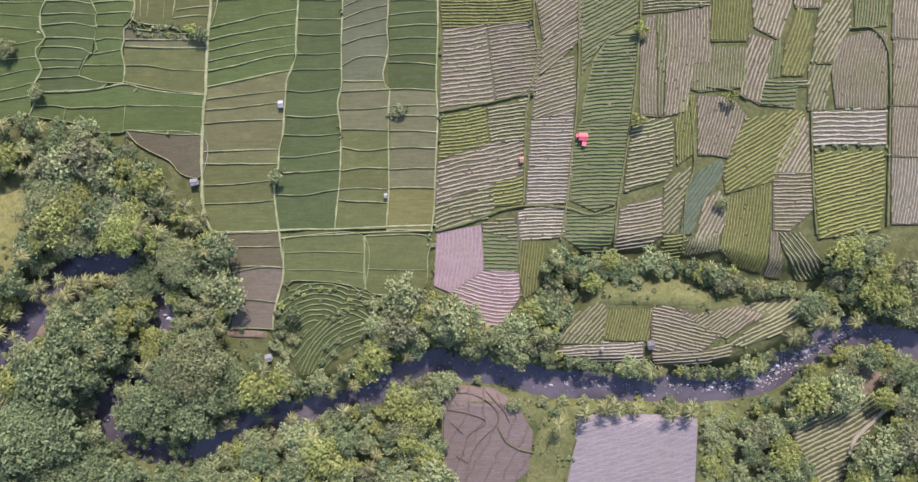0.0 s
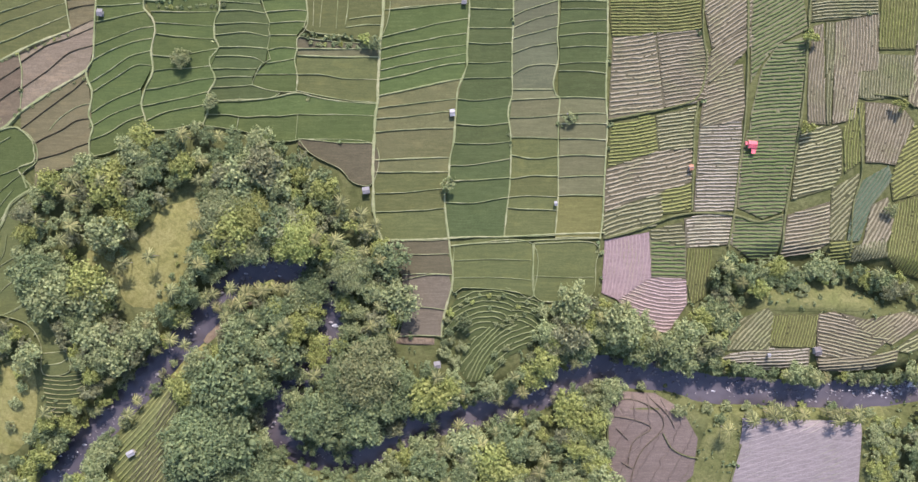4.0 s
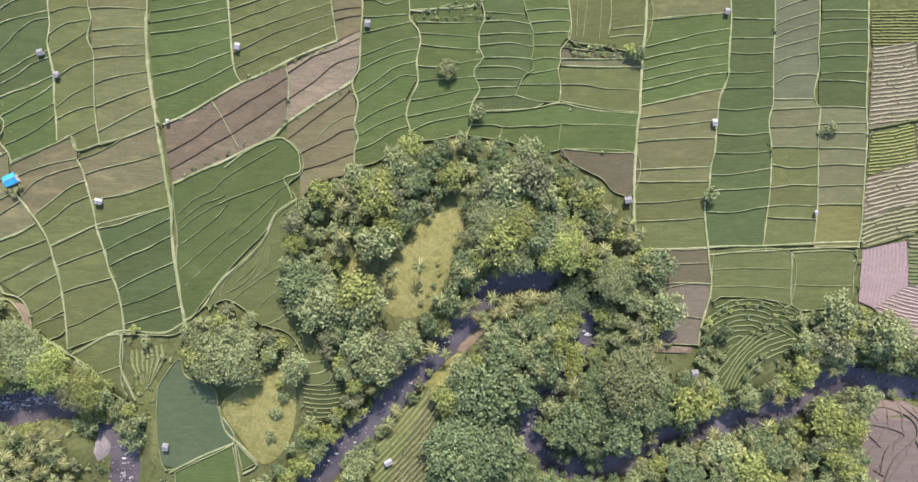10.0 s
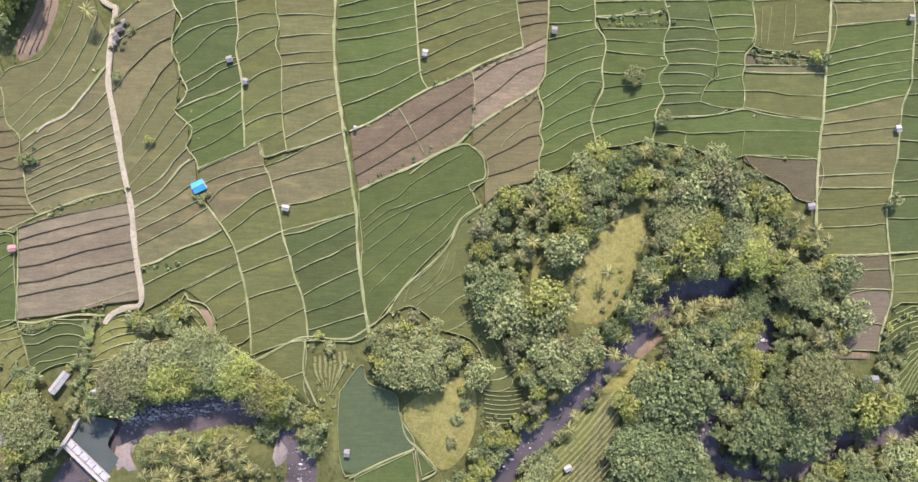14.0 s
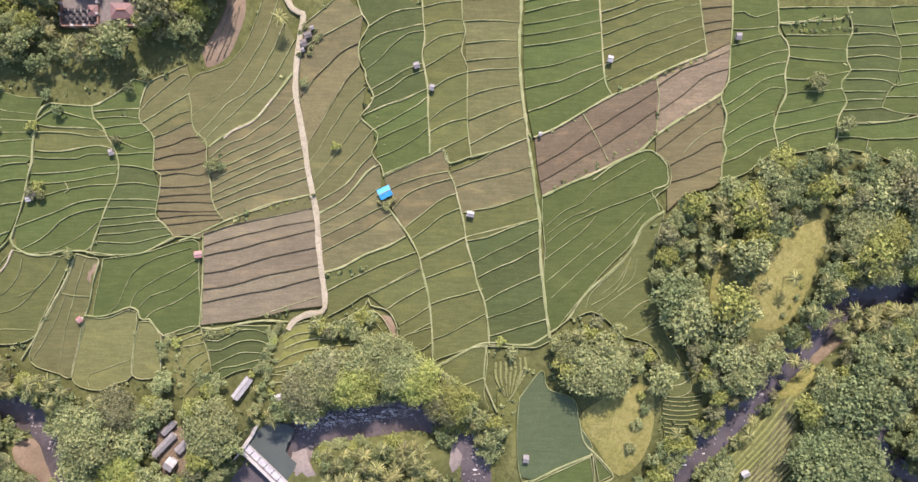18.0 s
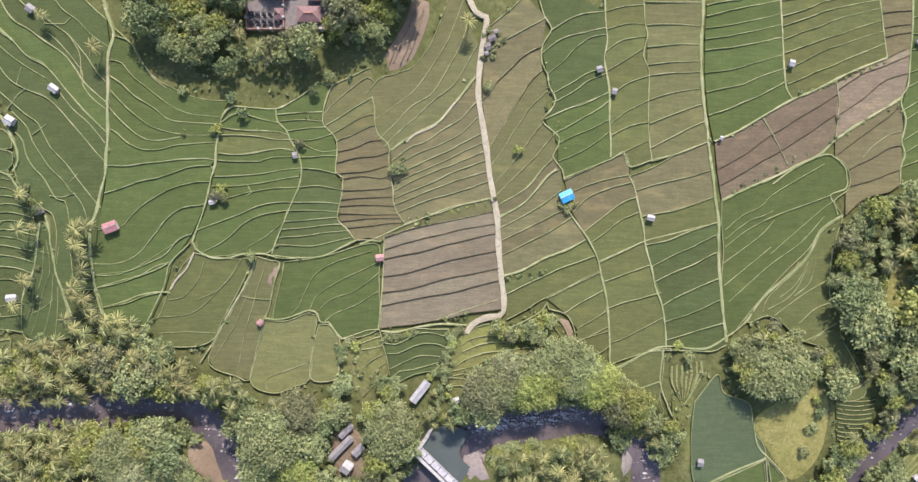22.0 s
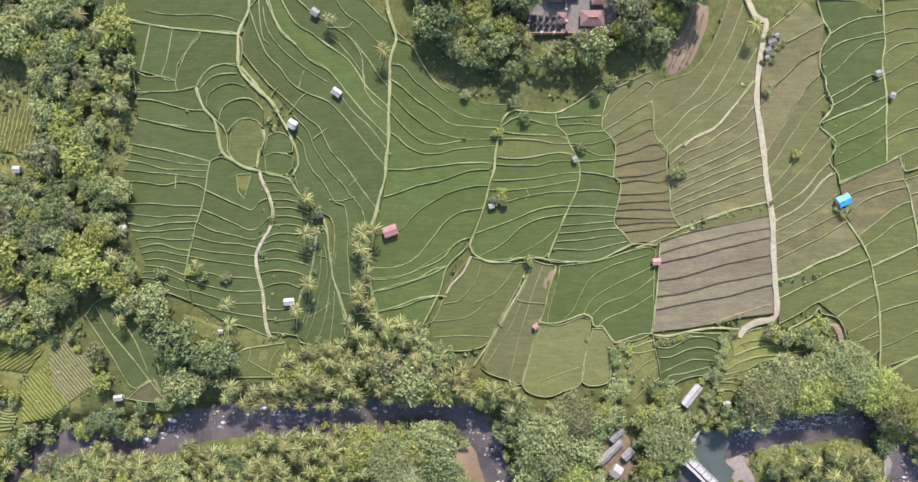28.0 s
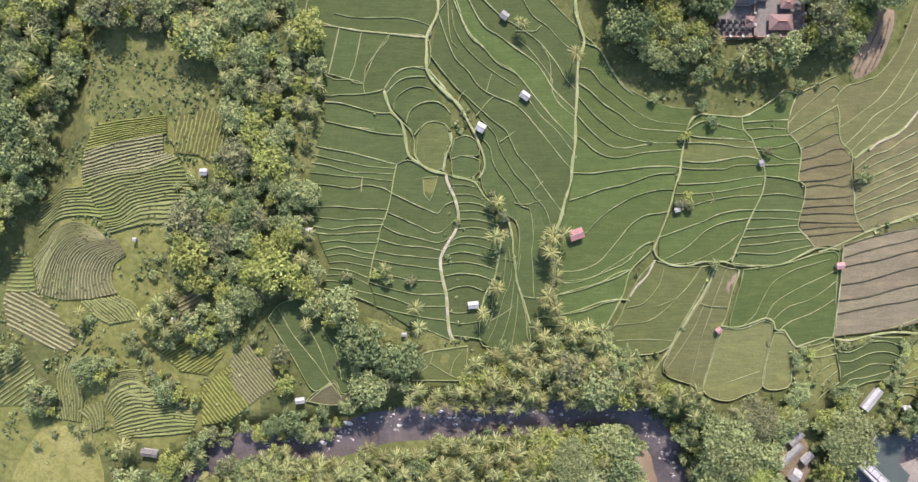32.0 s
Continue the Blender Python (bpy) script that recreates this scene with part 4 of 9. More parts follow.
strip("drab", [[(-393, 47), (-388, 50.5), (-381.5, 54), (-375, 57.5), (-370.5, 62.5), (-366.5, 67.5), (-360.5, 74.5)], [(-392.5, 43), (-386, 48), (-379.5, 50.5), (-373, 55), (-366.5, 59), (-361, 65)], [(-392.5, 40.5), (-383.5, 45.5), (-375, 49), (-367.5, 52.5), (-360.5, 59.5)], [(-392.5, 37.5), (-381.5, 42.5), (-370.5, 47.5), (-359, 53.5)], [(-391.5, 35), (-379.5, 40.5), (-368.5, 45.5), (-358.5, 50)], [(-392, 32), (-381.5, 37.5), (-368.5, 42.5), (-357.5, 47)], [(-391.5, 29.5), (-379.5, 34.5), (-368.5, 39.5), (-357.5, 43.5)], [(-391.5, 27), (-381.5, 31), (-368.5, 36), (-357, 39.5)], [(-391, 24), (-381.5, 28), (-366.5, 32.5), (-356, 36)], [(-388, 20), (-381.5, 22), (-371, 25.5), (-355.5, 29.5)]])
strip("olive", [[(-388, 20), (-381.5, 22), (-371, 25.5), (-355.5, 29.5)], [(-395.5, 15), (-386, 18), (-373, 21), (-355, 24.5)]])
strip("ploughed", [[(-395.5, 15), (-386, 18), (-373, 21), (-355, 24.5)], [(-395.5, 10.5), (-386, 13.5), (-371, 17), (-354.5, 20)], [(-395.5, 7), (-381.5, 10), (-368.5, 13.5), (-354, 16.5)], [(-396, 0.5), (-386, 2), (-373, 6), (-353.5, 10)], [(-396.5, -5.5), (-386, -4), (-373, -0.5), (-352.5, 3.5)], [(-397, -10.5), (-386, -8.5), (-371, -5.5), (-352.5, -1)], [(-397.5, -19), (-386, -17.5), (-375.5, -16), (-364.5, -13.5), (-352, -12)]])
strip("drab", [[(-358, 91), (-351, 96.5), (-343.5, 103.5)], [(-358.5, 82), (-351.5, 87), (-342.5, 91.5), (-335.5, 95.5)], [(-359, 65), (-353.5, 72), (-347, 78.5), (-341.5, 83), (-337, 85)]])
strip("fallow", [[(-359, 65), (-353.5, 72), (-347, 78.5), (-341.5, 83), (-337, 85)], [(-356.5, 48), (-352.5, 54), (-349, 60), (-345, 66.5), (-341.5, 72), (-337, 76.5)]])
strip("olive", [[(-356.5, 48), (-352.5, 54), (-349, 60), (-345, 66.5), (-341.5, 72), (-337, 76.5)], [(-356, 41.5), (-351, 48), (-346, 56), (-341.5, 62.5), (-335, 69)], [(-354.5, 35), (-349, 41), (-343.5, 48.5), (-339.5, 54), (-336.5, 57.5)], [(-354.5, 30), (-347, 37.5), (-341.5, 43), (-336, 49), (-332, 53.5)], [(-354, 26.5), (-346, 31), (-340.5, 35.5), (-336, 41), (-332.5, 44.5)]])
strip("drab", [[(-354, 26.5), (-346, 31), (-340.5, 35.5), (-336, 41), (-332.5, 44.5)], [(-354, 22.5), (-344.5, 27), (-339.5, 32), (-335, 37.5), (-330, 40.5)], [(-353.5, 18), (-344.5, 22.5), (-336, 27.5), (-329.5, 32.5)], [(-352.5, 13.5), (-342.5, 18), (-334, 22.5), (-327, 26)], [(-352.5, 8), (-342.5, 13), (-333.5, 17.5), (-325.5, 22.5)], [(-351.5, 0.5), (-344.5, 2.5), (-336, 7), (-327, 10.5), (-320.5, 14)]])
strip("rice", [[(-351.5, 0.5), (-344.5, 2.5), (-336, 7), (-327, 10.5), (-320.5, 14)], [(-350.5, -6.5), (-342.5, -2.5), (-333.5, 1.5), (-317, 8)], [(-350, -16), (-342.5, -12), (-336, -8), (-326, -3), (-314.5, 2.5)]])
strip("rice", [[(-335, -8), (-326, -3.5), (-314.5, 2)], [(-328, -13.5), (-320.5, -8.5), (-313.5, -5)], [(-323.5, -19.5), (-318, -16.5), (-312, -12.5)], [(-323, -24.5), (-317, -21.5), (-311, -18.5)], [(-317.5, -29.5), (-314, -28.5), (-311, -26)]])
strip("deep", [[(-338.5, 103.5), (-332, 103.5), (-324.5, 103.5)], [(-333.5, 91), (-327.5, 95), (-321, 97), (-313.5, 98)], [(-337, 82.5), (-331, 87.5), (-323, 90), (-313.5, 92)], [(-335, 75), (-329.5, 79.5), (-324.5, 84.5), (-319, 88.5), (-313, 89.5)], [(-333, 68), (-326.5, 71.5), (-321, 75), (-314, 77.5)], [(-332, 65), (-325.5, 68.5), (-320, 72.5), (-312.5, 75.5)], [(-336, 58.5), (-329.5, 61.5), (-321, 64.5), (-312, 68.5)]])
strip("lush", [[(-336, 58.5), (-329.5, 61.5), (-321, 64.5), (-312, 68.5)], [(-333, 53), (-324, 57.5), (-316.5, 62), (-312, 65.5)], [(-331, 49.5), (-324, 53), (-318.5, 55), (-312, 58.5)], [(-331, 43), (-324, 46), (-317.5, 49.5), (-311.5, 54.5)], [(-329, 37), (-321, 40), (-311, 44)]])
strip("rice", [[(-314, 103.5), (-308, 104), (-299.5, 104)], [(-313.5, 98), (-308, 99.5), (-299.5, 100.5)], [(-313, 91.5), (-306, 93.5), (-299, 93.5)], [(-313.5, 83.5), (-307, 87.5), (-298.5, 89)], [(-313.5, 76), (-306, 80.5), (-299.5, 84.5)], [(-312, 67), (-304.5, 72), (-297.5, 74.5)], [(-312, 56.5), (-304.5, 62), (-297.5, 65.5)], [(-311.5, 52.5), (-304.5, 56), (-297.5, 57.5)], [(-311, 44), (-306.5, 46.5), (-297, 51)]])
strip("rice", [[(-311, 44), (-306.5, 46.5), (-297, 51)], [(-306.5, 46), (-304.5, 41), (-296, 43.5)]])
strip("olive", [[(-299.5, 104), (-288.5, 104), (-277.5, 104)], [(-299.5, 101.5), (-288.5, 101.5), (-277.5, 101.5)], [(-298.5, 93), (-288.5, 93.5), (-278, 92.5)], [(-298, 85), (-288.5, 86), (-278, 86)], [(-298, 78.5), (-288.5, 79.5), (-278, 80)], [(-297.5, 74.5), (-288.5, 75.5), (-278, 76)], [(-297.5, 65.5), (-288.5, 68.5), (-277.5, 70)], [(-297, 57), (-288, 60.5), (-276.5, 64.5)], [(-296.5, 48), (-288, 52.5), (-276, 58)], [(-296, 43), (-288, 45.5), (-274.5, 50.5)]])
strip("drab", [[(-304.5, 37.5), (-296.5, 40.5), (-286, 46), (-274.5, 50.5)], [(-302.5, 32), (-294.5, 34.5), (-285.5, 36.5), (-273, 40)], [(-300, 22.5), (-290, 24.5), (-281, 27), (-272, 30)]])
strip("rice", [[(-300, 22.5), (-290, 24.5), (-281, 27), (-272, 30)], [(-298, 12), (-289.5, 13.5), (-281, 17), (-270.5, 20.5)]])
strip("deep", [[(-298, 12), (-289.5, 13.5), (-281, 17), (-270.5, 20.5)], [(-296, 3.5), (-287.5, 8), (-270.5, 16)], [(-294.5, -2), (-285, 2.5), (-270, 9.5)], [(-291.5, -11), (-282.5, -6), (-269.5, -0.5)], [(-290, -17), (-280.5, -14), (-268.5, -8.5)], [(-289.5, -24), (-280, -21.5), (-267.5, -17.5)], [(-289.5, -28), (-280, -28), (-272, -28.5), (-266.5, -26)]])
strip("drab", [[(-328.5, 36), (-321, 39.5), (-306.5, 46), (-304.5, 41)], [(-327.5, 31), (-316.5, 35.5), (-304.5, 38)], [(-325.5, 24), (-320.5, 29), (-312, 33), (-302.5, 35.5)], [(-321, 17), (-314, 22.5), (-307.5, 27.5), (-301, 30)]])
strip("rice", [[(-321, 17), (-314, 22.5), (-307.5, 27.5), (-301, 30)], [(-319, 12.5), (-313, 17), (-307.5, 21), (-300, 24.5)], [(-315, 5.5), (-309.5, 8), (-298, 13.5)], [(-314, -2), (-307, 0.5), (-296, 4.5)], [(-312.5, -12), (-305, -9.5), (-292, -6)], [(-311, -25), (-304.5, -22.5), (-290, -15)], [(-311, -33.5), (-304.5, -31), (-295.5, -28.5), (-289.5, -28)]])
strip("lush", [[(-276, 100.5), (-263, 102.5)], [(-276, 96.5), (-263, 99.5), (-248.5, 102.5)], [(-276.5, 92), (-263, 94), (-248.5, 97.5)], [(-276.5, 88), (-263, 90), (-248, 93.5)], [(-276.5, 84), (-263, 85.5), (-247.5, 89)], [(-276.5, 75.5), (-263, 78), (-247, 82.5)], [(-276, 68.5), (-263, 71.5), (-252.5, 75.5), (-246.5, 77.5)], [(-275, 60), (-263.5, 64), (-254.5, 68), (-245.5, 73)], [(-273, 50.5), (-263.5, 54.5), (-252.5, 61), (-243.5, 66)]])
strip("rice", [[(-248.5, 102.5), (-237, 104), (-228.5, 104)], [(-248, 96.5), (-237, 100), (-228.5, 103), (-211, 105.5)], [(-247.5, 93), (-237, 96.5), (-228.5, 99.5), (-210.5, 103)], [(-247.5, 88), (-237, 92), (-224, 96.5), (-210, 100)], [(-247, 83), (-237, 86.5), (-224, 91), (-209.5, 95.5)], [(-246.5, 77), (-237, 81.5), (-228.5, 85.5), (-217.5, 89), (-209, 91.5)], [(-245.5, 71.5), (-235, 76), (-222, 81.5), (-208.5, 87)], [(-243.5, 66), (-235, 69.5), (-222, 76), (-208, 81.5)]])
strip("fallow", [[(-211, 104.5), (-199, 104.5)], [(-210, 98), (-198.5, 99)], [(-209.5, 92.5), (-198.5, 94)], [(-209, 89), (-198.5, 91)], [(-208, 81.5), (-199, 85.5)]])
strip("tilled", [[(-272.5, 50.5), (-263.5, 54.5), (-252.5, 61), (-243.5, 66), (-227, 72.5)], [(-271.5, 40), (-261.5, 45.5), (-252.5, 52), (-239.5, 60), (-226.5, 68)], [(-270.5, 34), (-261.5, 39), (-252.5, 44.5), (-241.5, 51), (-227, 60.5)], [(-269.5, 28.5), (-259, 33.5), (-250.5, 37), (-233, 45.5), (-227, 51)]])
strip("tilledpale", [[(-227, 72.5), (-215.5, 78), (-207.5, 81.5), (-199, 85.5)], [(-226.5, 69.5), (-217.5, 75), (-206.5, 79.5), (-199.5, 82.5)], [(-227, 59.5), (-217.5, 66), (-209, 73), (-199.5, 76)], [(-227, 51), (-217.5, 57.5), (-206.5, 64), (-202, 66.5)]])
strip("fallow", [[(-227, 51), (-217.5, 57.5), (-206.5, 64), (-202, 66.5)], [(-227, 45), (-217.5, 52), (-207.5, 59.5), (-202, 64.5)], [(-222.5, 39.5), (-213, 44.5), (-206.5, 48), (-201, 49)], [(-222.5, 33.5), (-213, 36), (-202, 40)], [(-222.5, 23), (-215.5, 29), (-206.5, 31.5), (-202, 34.5)]])
strip("lush", [[(-198.5, 104.5), (-190, 104.5), (-181.5, 104.5)], [(-198.5, 96.5), (-194, 97), (-190, 95), (-181.5, 97.5)], [(-198.5, 90.5), (-191.5, 90.5), (-181.5, 91.5)], [(-198.5, 84.5), (-190, 86.5), (-180.5, 88.5)], [(-199.5, 76), (-193.5, 78), (-184.5, 81.5), (-177, 83)], [(-200, 70.5), (-192.5, 74.5), (-184.5, 77.5), (-178, 78.5)], [(-202.5, 61.5), (-195.5, 65.5), (-187, 71.5), (-178.5, 74)], [(-200.5, 58.5), (-193.5, 63), (-184.5, 68.5), (-178, 68.5)], [(-201, 51), (-193.5, 55.5), (-182.5, 60)], [(-202, 45.5), (-193.5, 50.5), (-182.5, 54.5)], [(-201.5, 41), (-195.5, 43.5), (-188, 48), (-181.5, 50)], [(-202, 34.5), (-193.5, 37), (-187, 42), (-180.5, 45)]])
strip("lush", [[(-181, 98.5), (-168, 98.5), (-154.5, 99)], [(-180.5, 93), (-170, 93.5), (-161.5, 94.5), (-154.5, 94)], [(-178.5, 88.5), (-168, 88.5), (-154, 88.5)], [(-177, 84.5), (-168, 84), (-155, 83)], [(-177.5, 80.5), (-168, 79), (-155, 78.5)], [(-179, 72.5), (-172.5, 72), (-164, 73), (-153.5, 75)], [(-179, 66.5), (-168.5, 67.5), (-156.5, 68.5)], [(-181.5, 59.5), (-172.5, 61), (-164, 63), (-155.5, 64)], [(-182.5, 53.5), (-172.5, 55.5), (-164, 57.5), (-157, 59)], [(-181, 48), (-173, 51.5), (-162, 53.5), (-158.5, 54.5)], [(-180.5, 45), (-175, 44.5), (-166.5, 46), (-159.5, 47.5)]])
strip("deep", [[(-154.5, 99), (-144, 99), (-138.5, 99)], [(-153.5, 92.5), (-144, 92), (-138, 91.5)], [(-153.5, 89), (-144, 89), (-136, 88)], [(-155, 84), (-144, 84.5), (-134.5, 84)], [(-155, 80), (-144, 81), (-135, 79.5)], [(-153.5, 75.5), (-144, 75.5), (-135.5, 75)], [(-157, 72), (-148.5, 72.5), (-140, 71.5), (-136.5, 69.5)], [(-156.5, 67.5), (-148.5, 67.5), (-139.5, 67.5)], [(-155.5, 64), (-148.5, 64.5), (-141, 64.5)], [(-157, 60.5), (-146.5, 61), (-141.5, 61.5)], [(-158.5, 55.5), (-148.5, 56), (-135.5, 56.5), (-131, 58.5)]])
strip("lush", [[(-138.5, 99), (-122, 99)], [(-138, 93), (-121.5, 93.5)], [(-136, 88.5), (-120.5, 89)], [(-134.5, 84.5), (-126.5, 85), (-120.5, 85)], [(-135, 80), (-129.5, 80), (-124.5, 80)], [(-135.5, 74.5), (-130, 75.5), (-124.5, 75)], [(-136, 69.5), (-130, 70.5), (-125, 71.5)], [(-140, 65.5), (-131, 65.5), (-125, 65.5)], [(-141.5, 61.5), (-135.5, 59.5), (-131, 59), (-125, 59)]])
strip("lush", [[(-158.5, 55.5), (-148.5, 55.5), (-135.5, 56.5), (-125, 58.5), (-118, 57), (-109, 55.5), (-95, 54.5)], [(-159, 50.5), (-151, 50.5), (-144.5, 49.5), (-135.5, 50), (-124.5, 50.5), (-109, 50.5), (-95.5, 50)], [(-160, 46.5), (-153, 45.5), (-144.5, 44), (-135.5, 41), (-127, 40.5), (-122.5, 41.5), (-109, 40), (-96, 40)]])
strip("mud", [[(-124, 79.5), (-109, 77.5), (-94, 76.5)], [(-124.5, 75), (-118, 75), (-105, 75), (-94, 75.5)]])
strip("pale", [[(-124.5, 75), (-118, 75), (-105, 75), (-94, 75.5)], [(-124.5, 72.5), (-109, 72), (-94, 72)]])
strip("rice", [[(-124.5, 72.5), (-109, 72), (-94, 72)], [(-125, 65.5), (-118, 65.5), (-107, 64), (-94.5, 63.5)], [(-125, 59.5), (-118, 58), (-109, 56), (-95, 55)]])
strip("olive", [[(-92, 99), (-76, 99), (-60.5, 99)], [(-92.5, 89.5), (-82.5, 90.5), (-71.5, 91.5), (-60.5, 92.5)]])
strip("lush", [[(-92.5, 89.5), (-82.5, 90.5), (-71.5, 91.5), (-60.5, 92.5)], [(-93, 79.5), (-82.5, 82), (-71.5, 84.5), (-60.5, 86.5)], [(-93.5, 75), (-82.5, 77.5), (-71.5, 79.5), (-61, 81)], [(-93.5, 71), (-82.5, 73.5), (-71.5, 75.5), (-61, 76.5)], [(-94, 67), (-82.5, 69.5), (-71.5, 71.5), (-61, 73.5)], [(-94, 63.5), (-82.5, 66), (-71.5, 69), (-61.5, 70)], [(-94.5, 57.5), (-82.5, 60), (-71.5, 62.5), (-62.5, 64)]])
strip("olive", [[(-94.5, 57.5), (-82.5, 60), (-71.5, 62.5), (-62.5, 64)], [(-94.5, 53), (-82.5, 54.5), (-64.5, 56.5)], [(-95.5, 49), (-82.5, 50), (-65, 52)], [(-95.5, 44), (-82.5, 45), (-65.5, 45.5)], [(-96.5, 33.5), (-82.5, 34), (-67.5, 34.5)]])
strip("olive", [[(-96.5, 33.5), (-82.5, 34), (-67.5, 34.5)], [(-96.5, 29), (-87, 29), (-68, 29)]])
strip("rice", [[(-96.5, 29), (-87, 29), (-68, 29)], [(-96.5, 21), (-82.5, 21.5), (-69, 23)], [(-96, 14), (-82.5, 14.5), (-69, 15.5)], [(-93.5, 3.5), (-82.5, 3.5), (-68.5, 4)]])
strip("mud", [[(-93.5, 3), (-80.5, 3), (-68, 3.5)], [(-90.5, -2), (-80.5, -2), (-67.5, -2)], [(-86, -10), (-76, -9.5), (-66.5, -10)]])
strip("slurry", [[(-86, -10), (-76, -9.5), (-66.5, -10)], [(-84.5, -22.5), (-78, -22.5), (-69, -23.5)], [(-87, -33.5), (-79, -33), (-71, -33.5)]])
strip("deep", [[(-60.5, 99), (-52, 99), (-43.5, 99.5)], [(-60, 90.5), (-52, 90), (-43.5, 90)], [(-60.5, 83), (-52, 83), (-44, 83)], [(-61, 77.5), (-52, 77), (-44, 77.5)], [(-61, 70), (-52, 70), (-44, 70.5)], [(-63, 64), (-51.5, 64.5), (-44, 64.5)], [(-64.5, 56.5), (-56, 56), (-44, 57.5)], [(-65, 47), (-56, 46.5), (-45, 47.5)], [(-66, 40), (-56, 39.5), (-44.5, 40.5)], [(-67.5, 31.5), (-56, 32), (-44.5, 34)], [(-68, 25.5), (-58, 26), (-44.5, 27)], [(-69, 17.5), (-58, 17.5), (-45, 19.5)], [(-68.5, 4.5), (-58, 4.5), (-47, 4.5)]])
strip("wet", [[(-43.5, 99.5), (-36.5, 101), (-26.5, 102)], [(-43.5, 93), (-36.5, 96), (-26.5, 98.5)], [(-43.5, 87.5), (-36.5, 90.5), (-26.5, 93.5)], [(-43.5, 83), (-36.5, 86), (-26.5, 88.5)], [(-44, 79), (-36.5, 81), (-26.5, 83.5)], [(-44, 73.5), (-36.5, 76), (-27, 77.5)], [(-44, 65.5), (-38.5, 68.5), (-32, 69.5), (-27, 69)], [(-44, 60), (-36, 60), (-28.5, 60)]])
strip("pale", [[(-44, 60), (-36, 60), (-28, 60)], [(-44.5, 56), (-36, 56.5), (-26, 57)], [(-45, 49.5), (-36, 49.5), (-26.5, 50.5)], [(-44.5, 42), (-36, 42), (-26.5, 41.5)]])
strip("rice", [[(-44.5, 42), (-36, 42), (-26.5, 41.5)], [(-44.5, 35.5), (-36, 34), (-26.5, 35)], [(-44.5, 26.5), (-36, 27.5), (-26.5, 27.5)], [(-45, 19.5), (-36, 20), (-26.5, 19.5)], [(-45.5, 15.5), (-36, 15), (-27, 14.5)], [(-47, 4.5), (-37, 4.5), (-27.5, 5)]])
strip("deep", [(-25.5, 101.5, -8, 101.5), (-25.5, 97.5, -8, 97.5), (-25.5, 93, -8, 93), (-25.5, 90, -8, 90), (-26, 84.5, -8, 86), (-26.5, 80, -8, 81), (-26, 75.5, -8, 76), (-26, 69.5, -8, 70), (-26.5, 67, -8.5, 66), (-26.5, 57, -8.5, 56.5)])
strip("pale", [(-26.5, 57, -8.5, 56.5), (-26.5, 50.5, -8, 51), (-26, 47, -8, 47), (-26, 41.5, -8.5, 41)])
strip("pale", [(-26, 41.5, -8.5, 41), (-26, 35, -8.5, 35), (-26.5, 27, -9, 27.5), (-26.5, 20, -9, 20)])
strip("gold", [(-26.5, 20, -9, 20), (-27.5, 4, -10.5, 4)])

strip("deep", [[(-396.5, -21), (-389.5, -21.5), (-384, -19.5), (-377, -19.5), (-371.5, -19.5)], [(-396, -24.5), (-391.5, -25), (-386, -22.5), (-382.5, -21), (-377, -21), (-371, -23)], [(-395, -28.5), (-390.5, -28.5), (-385, -26), (-380.5, -25), (-375, -25.5), (-371, -27.5)], [(-394, -34.5), (-389, -32), (-383.5, -29.5), (-379.5, -29.5), (-373.5, -30)], [(-393.5, -38.5), (-390.5, -35.5), (-385, -34.5), (-380.5, -33.5), (-375, -32)], [(-392, -40.5), (-387, -37.5), (-382.5, -36), (-377.5, -35.5)]])
strip("fresh", [[(-367.5, -23.5), (-365, -20.5), (-360.5, -18.5), (-356.5, -17.5)], [(-367, -25.5), (-363, -23), (-358.5, -22), (-354, -22), (-351.5, -23)], [(-366.5, -28), (-360.5, -25.5), (-354, -24.5), (-348.5, -25)], [(-370, -34), (-365, -31), (-358.5, -28.5), (-351.5, -28), (-345, -27)]])
strip("gold", [[(-370, -34), (-365, -31), (-358.5, -28.5), (-351.5, -28), (-345, -27), (-339.5, -26.5)], [(-370.5, -35.5), (-362.5, -33.5), (-358.5, -31.5), (-351.5, -29.5), (-341.5, -29)]])

# ---- single plots ----
field("deep", [(-608.5, -12), (-603.5, -6.5), (-595, -5), (-589.5, -11.5), (-582, -16), (-578.5, -27), (-578, -39), (-581.5, -40.5), (-584.5, -35.5), (-592, -39.5), (-599.5, -27)], clear=1.22)
field("mud", [(-595, -43.5), (-592, -40.5), (-584.5, -36.5), (-582, -41.5), (-578, -40), (-578, -44), (-586, -45)])
field("deep", [(-592, 105.5), (-545.5, 105.5), (-545.5, 99), (-548, 93.5), (-549.5, 90), (-566, 91.5), (-581, 93.5), (-592.5, 96)])
field("deep", [(-592.5, 96), (-581, 93.5), (-583, 84), (-585, 77), (-587.5, 77.5)])
field("deep", [(-581, 93.5), (-573, 92), (-575.5, 80), (-577.5, 75), (-585, 77)])
field("deep", [(-573, 92), (-563, 91), (-568, 84), (-571.5, 79), (-572.5, 73.5), (-577.5, 75), (-575.5, 80)])
field("deep", [(-563, 91), (-549.5, 90), (-549, 79.5), (-554.5, 79.5), (-559, 78.5), (-562, 76), (-565, 71.5), (-572, 70), (-572.5, 73.5), (-568, 84)])
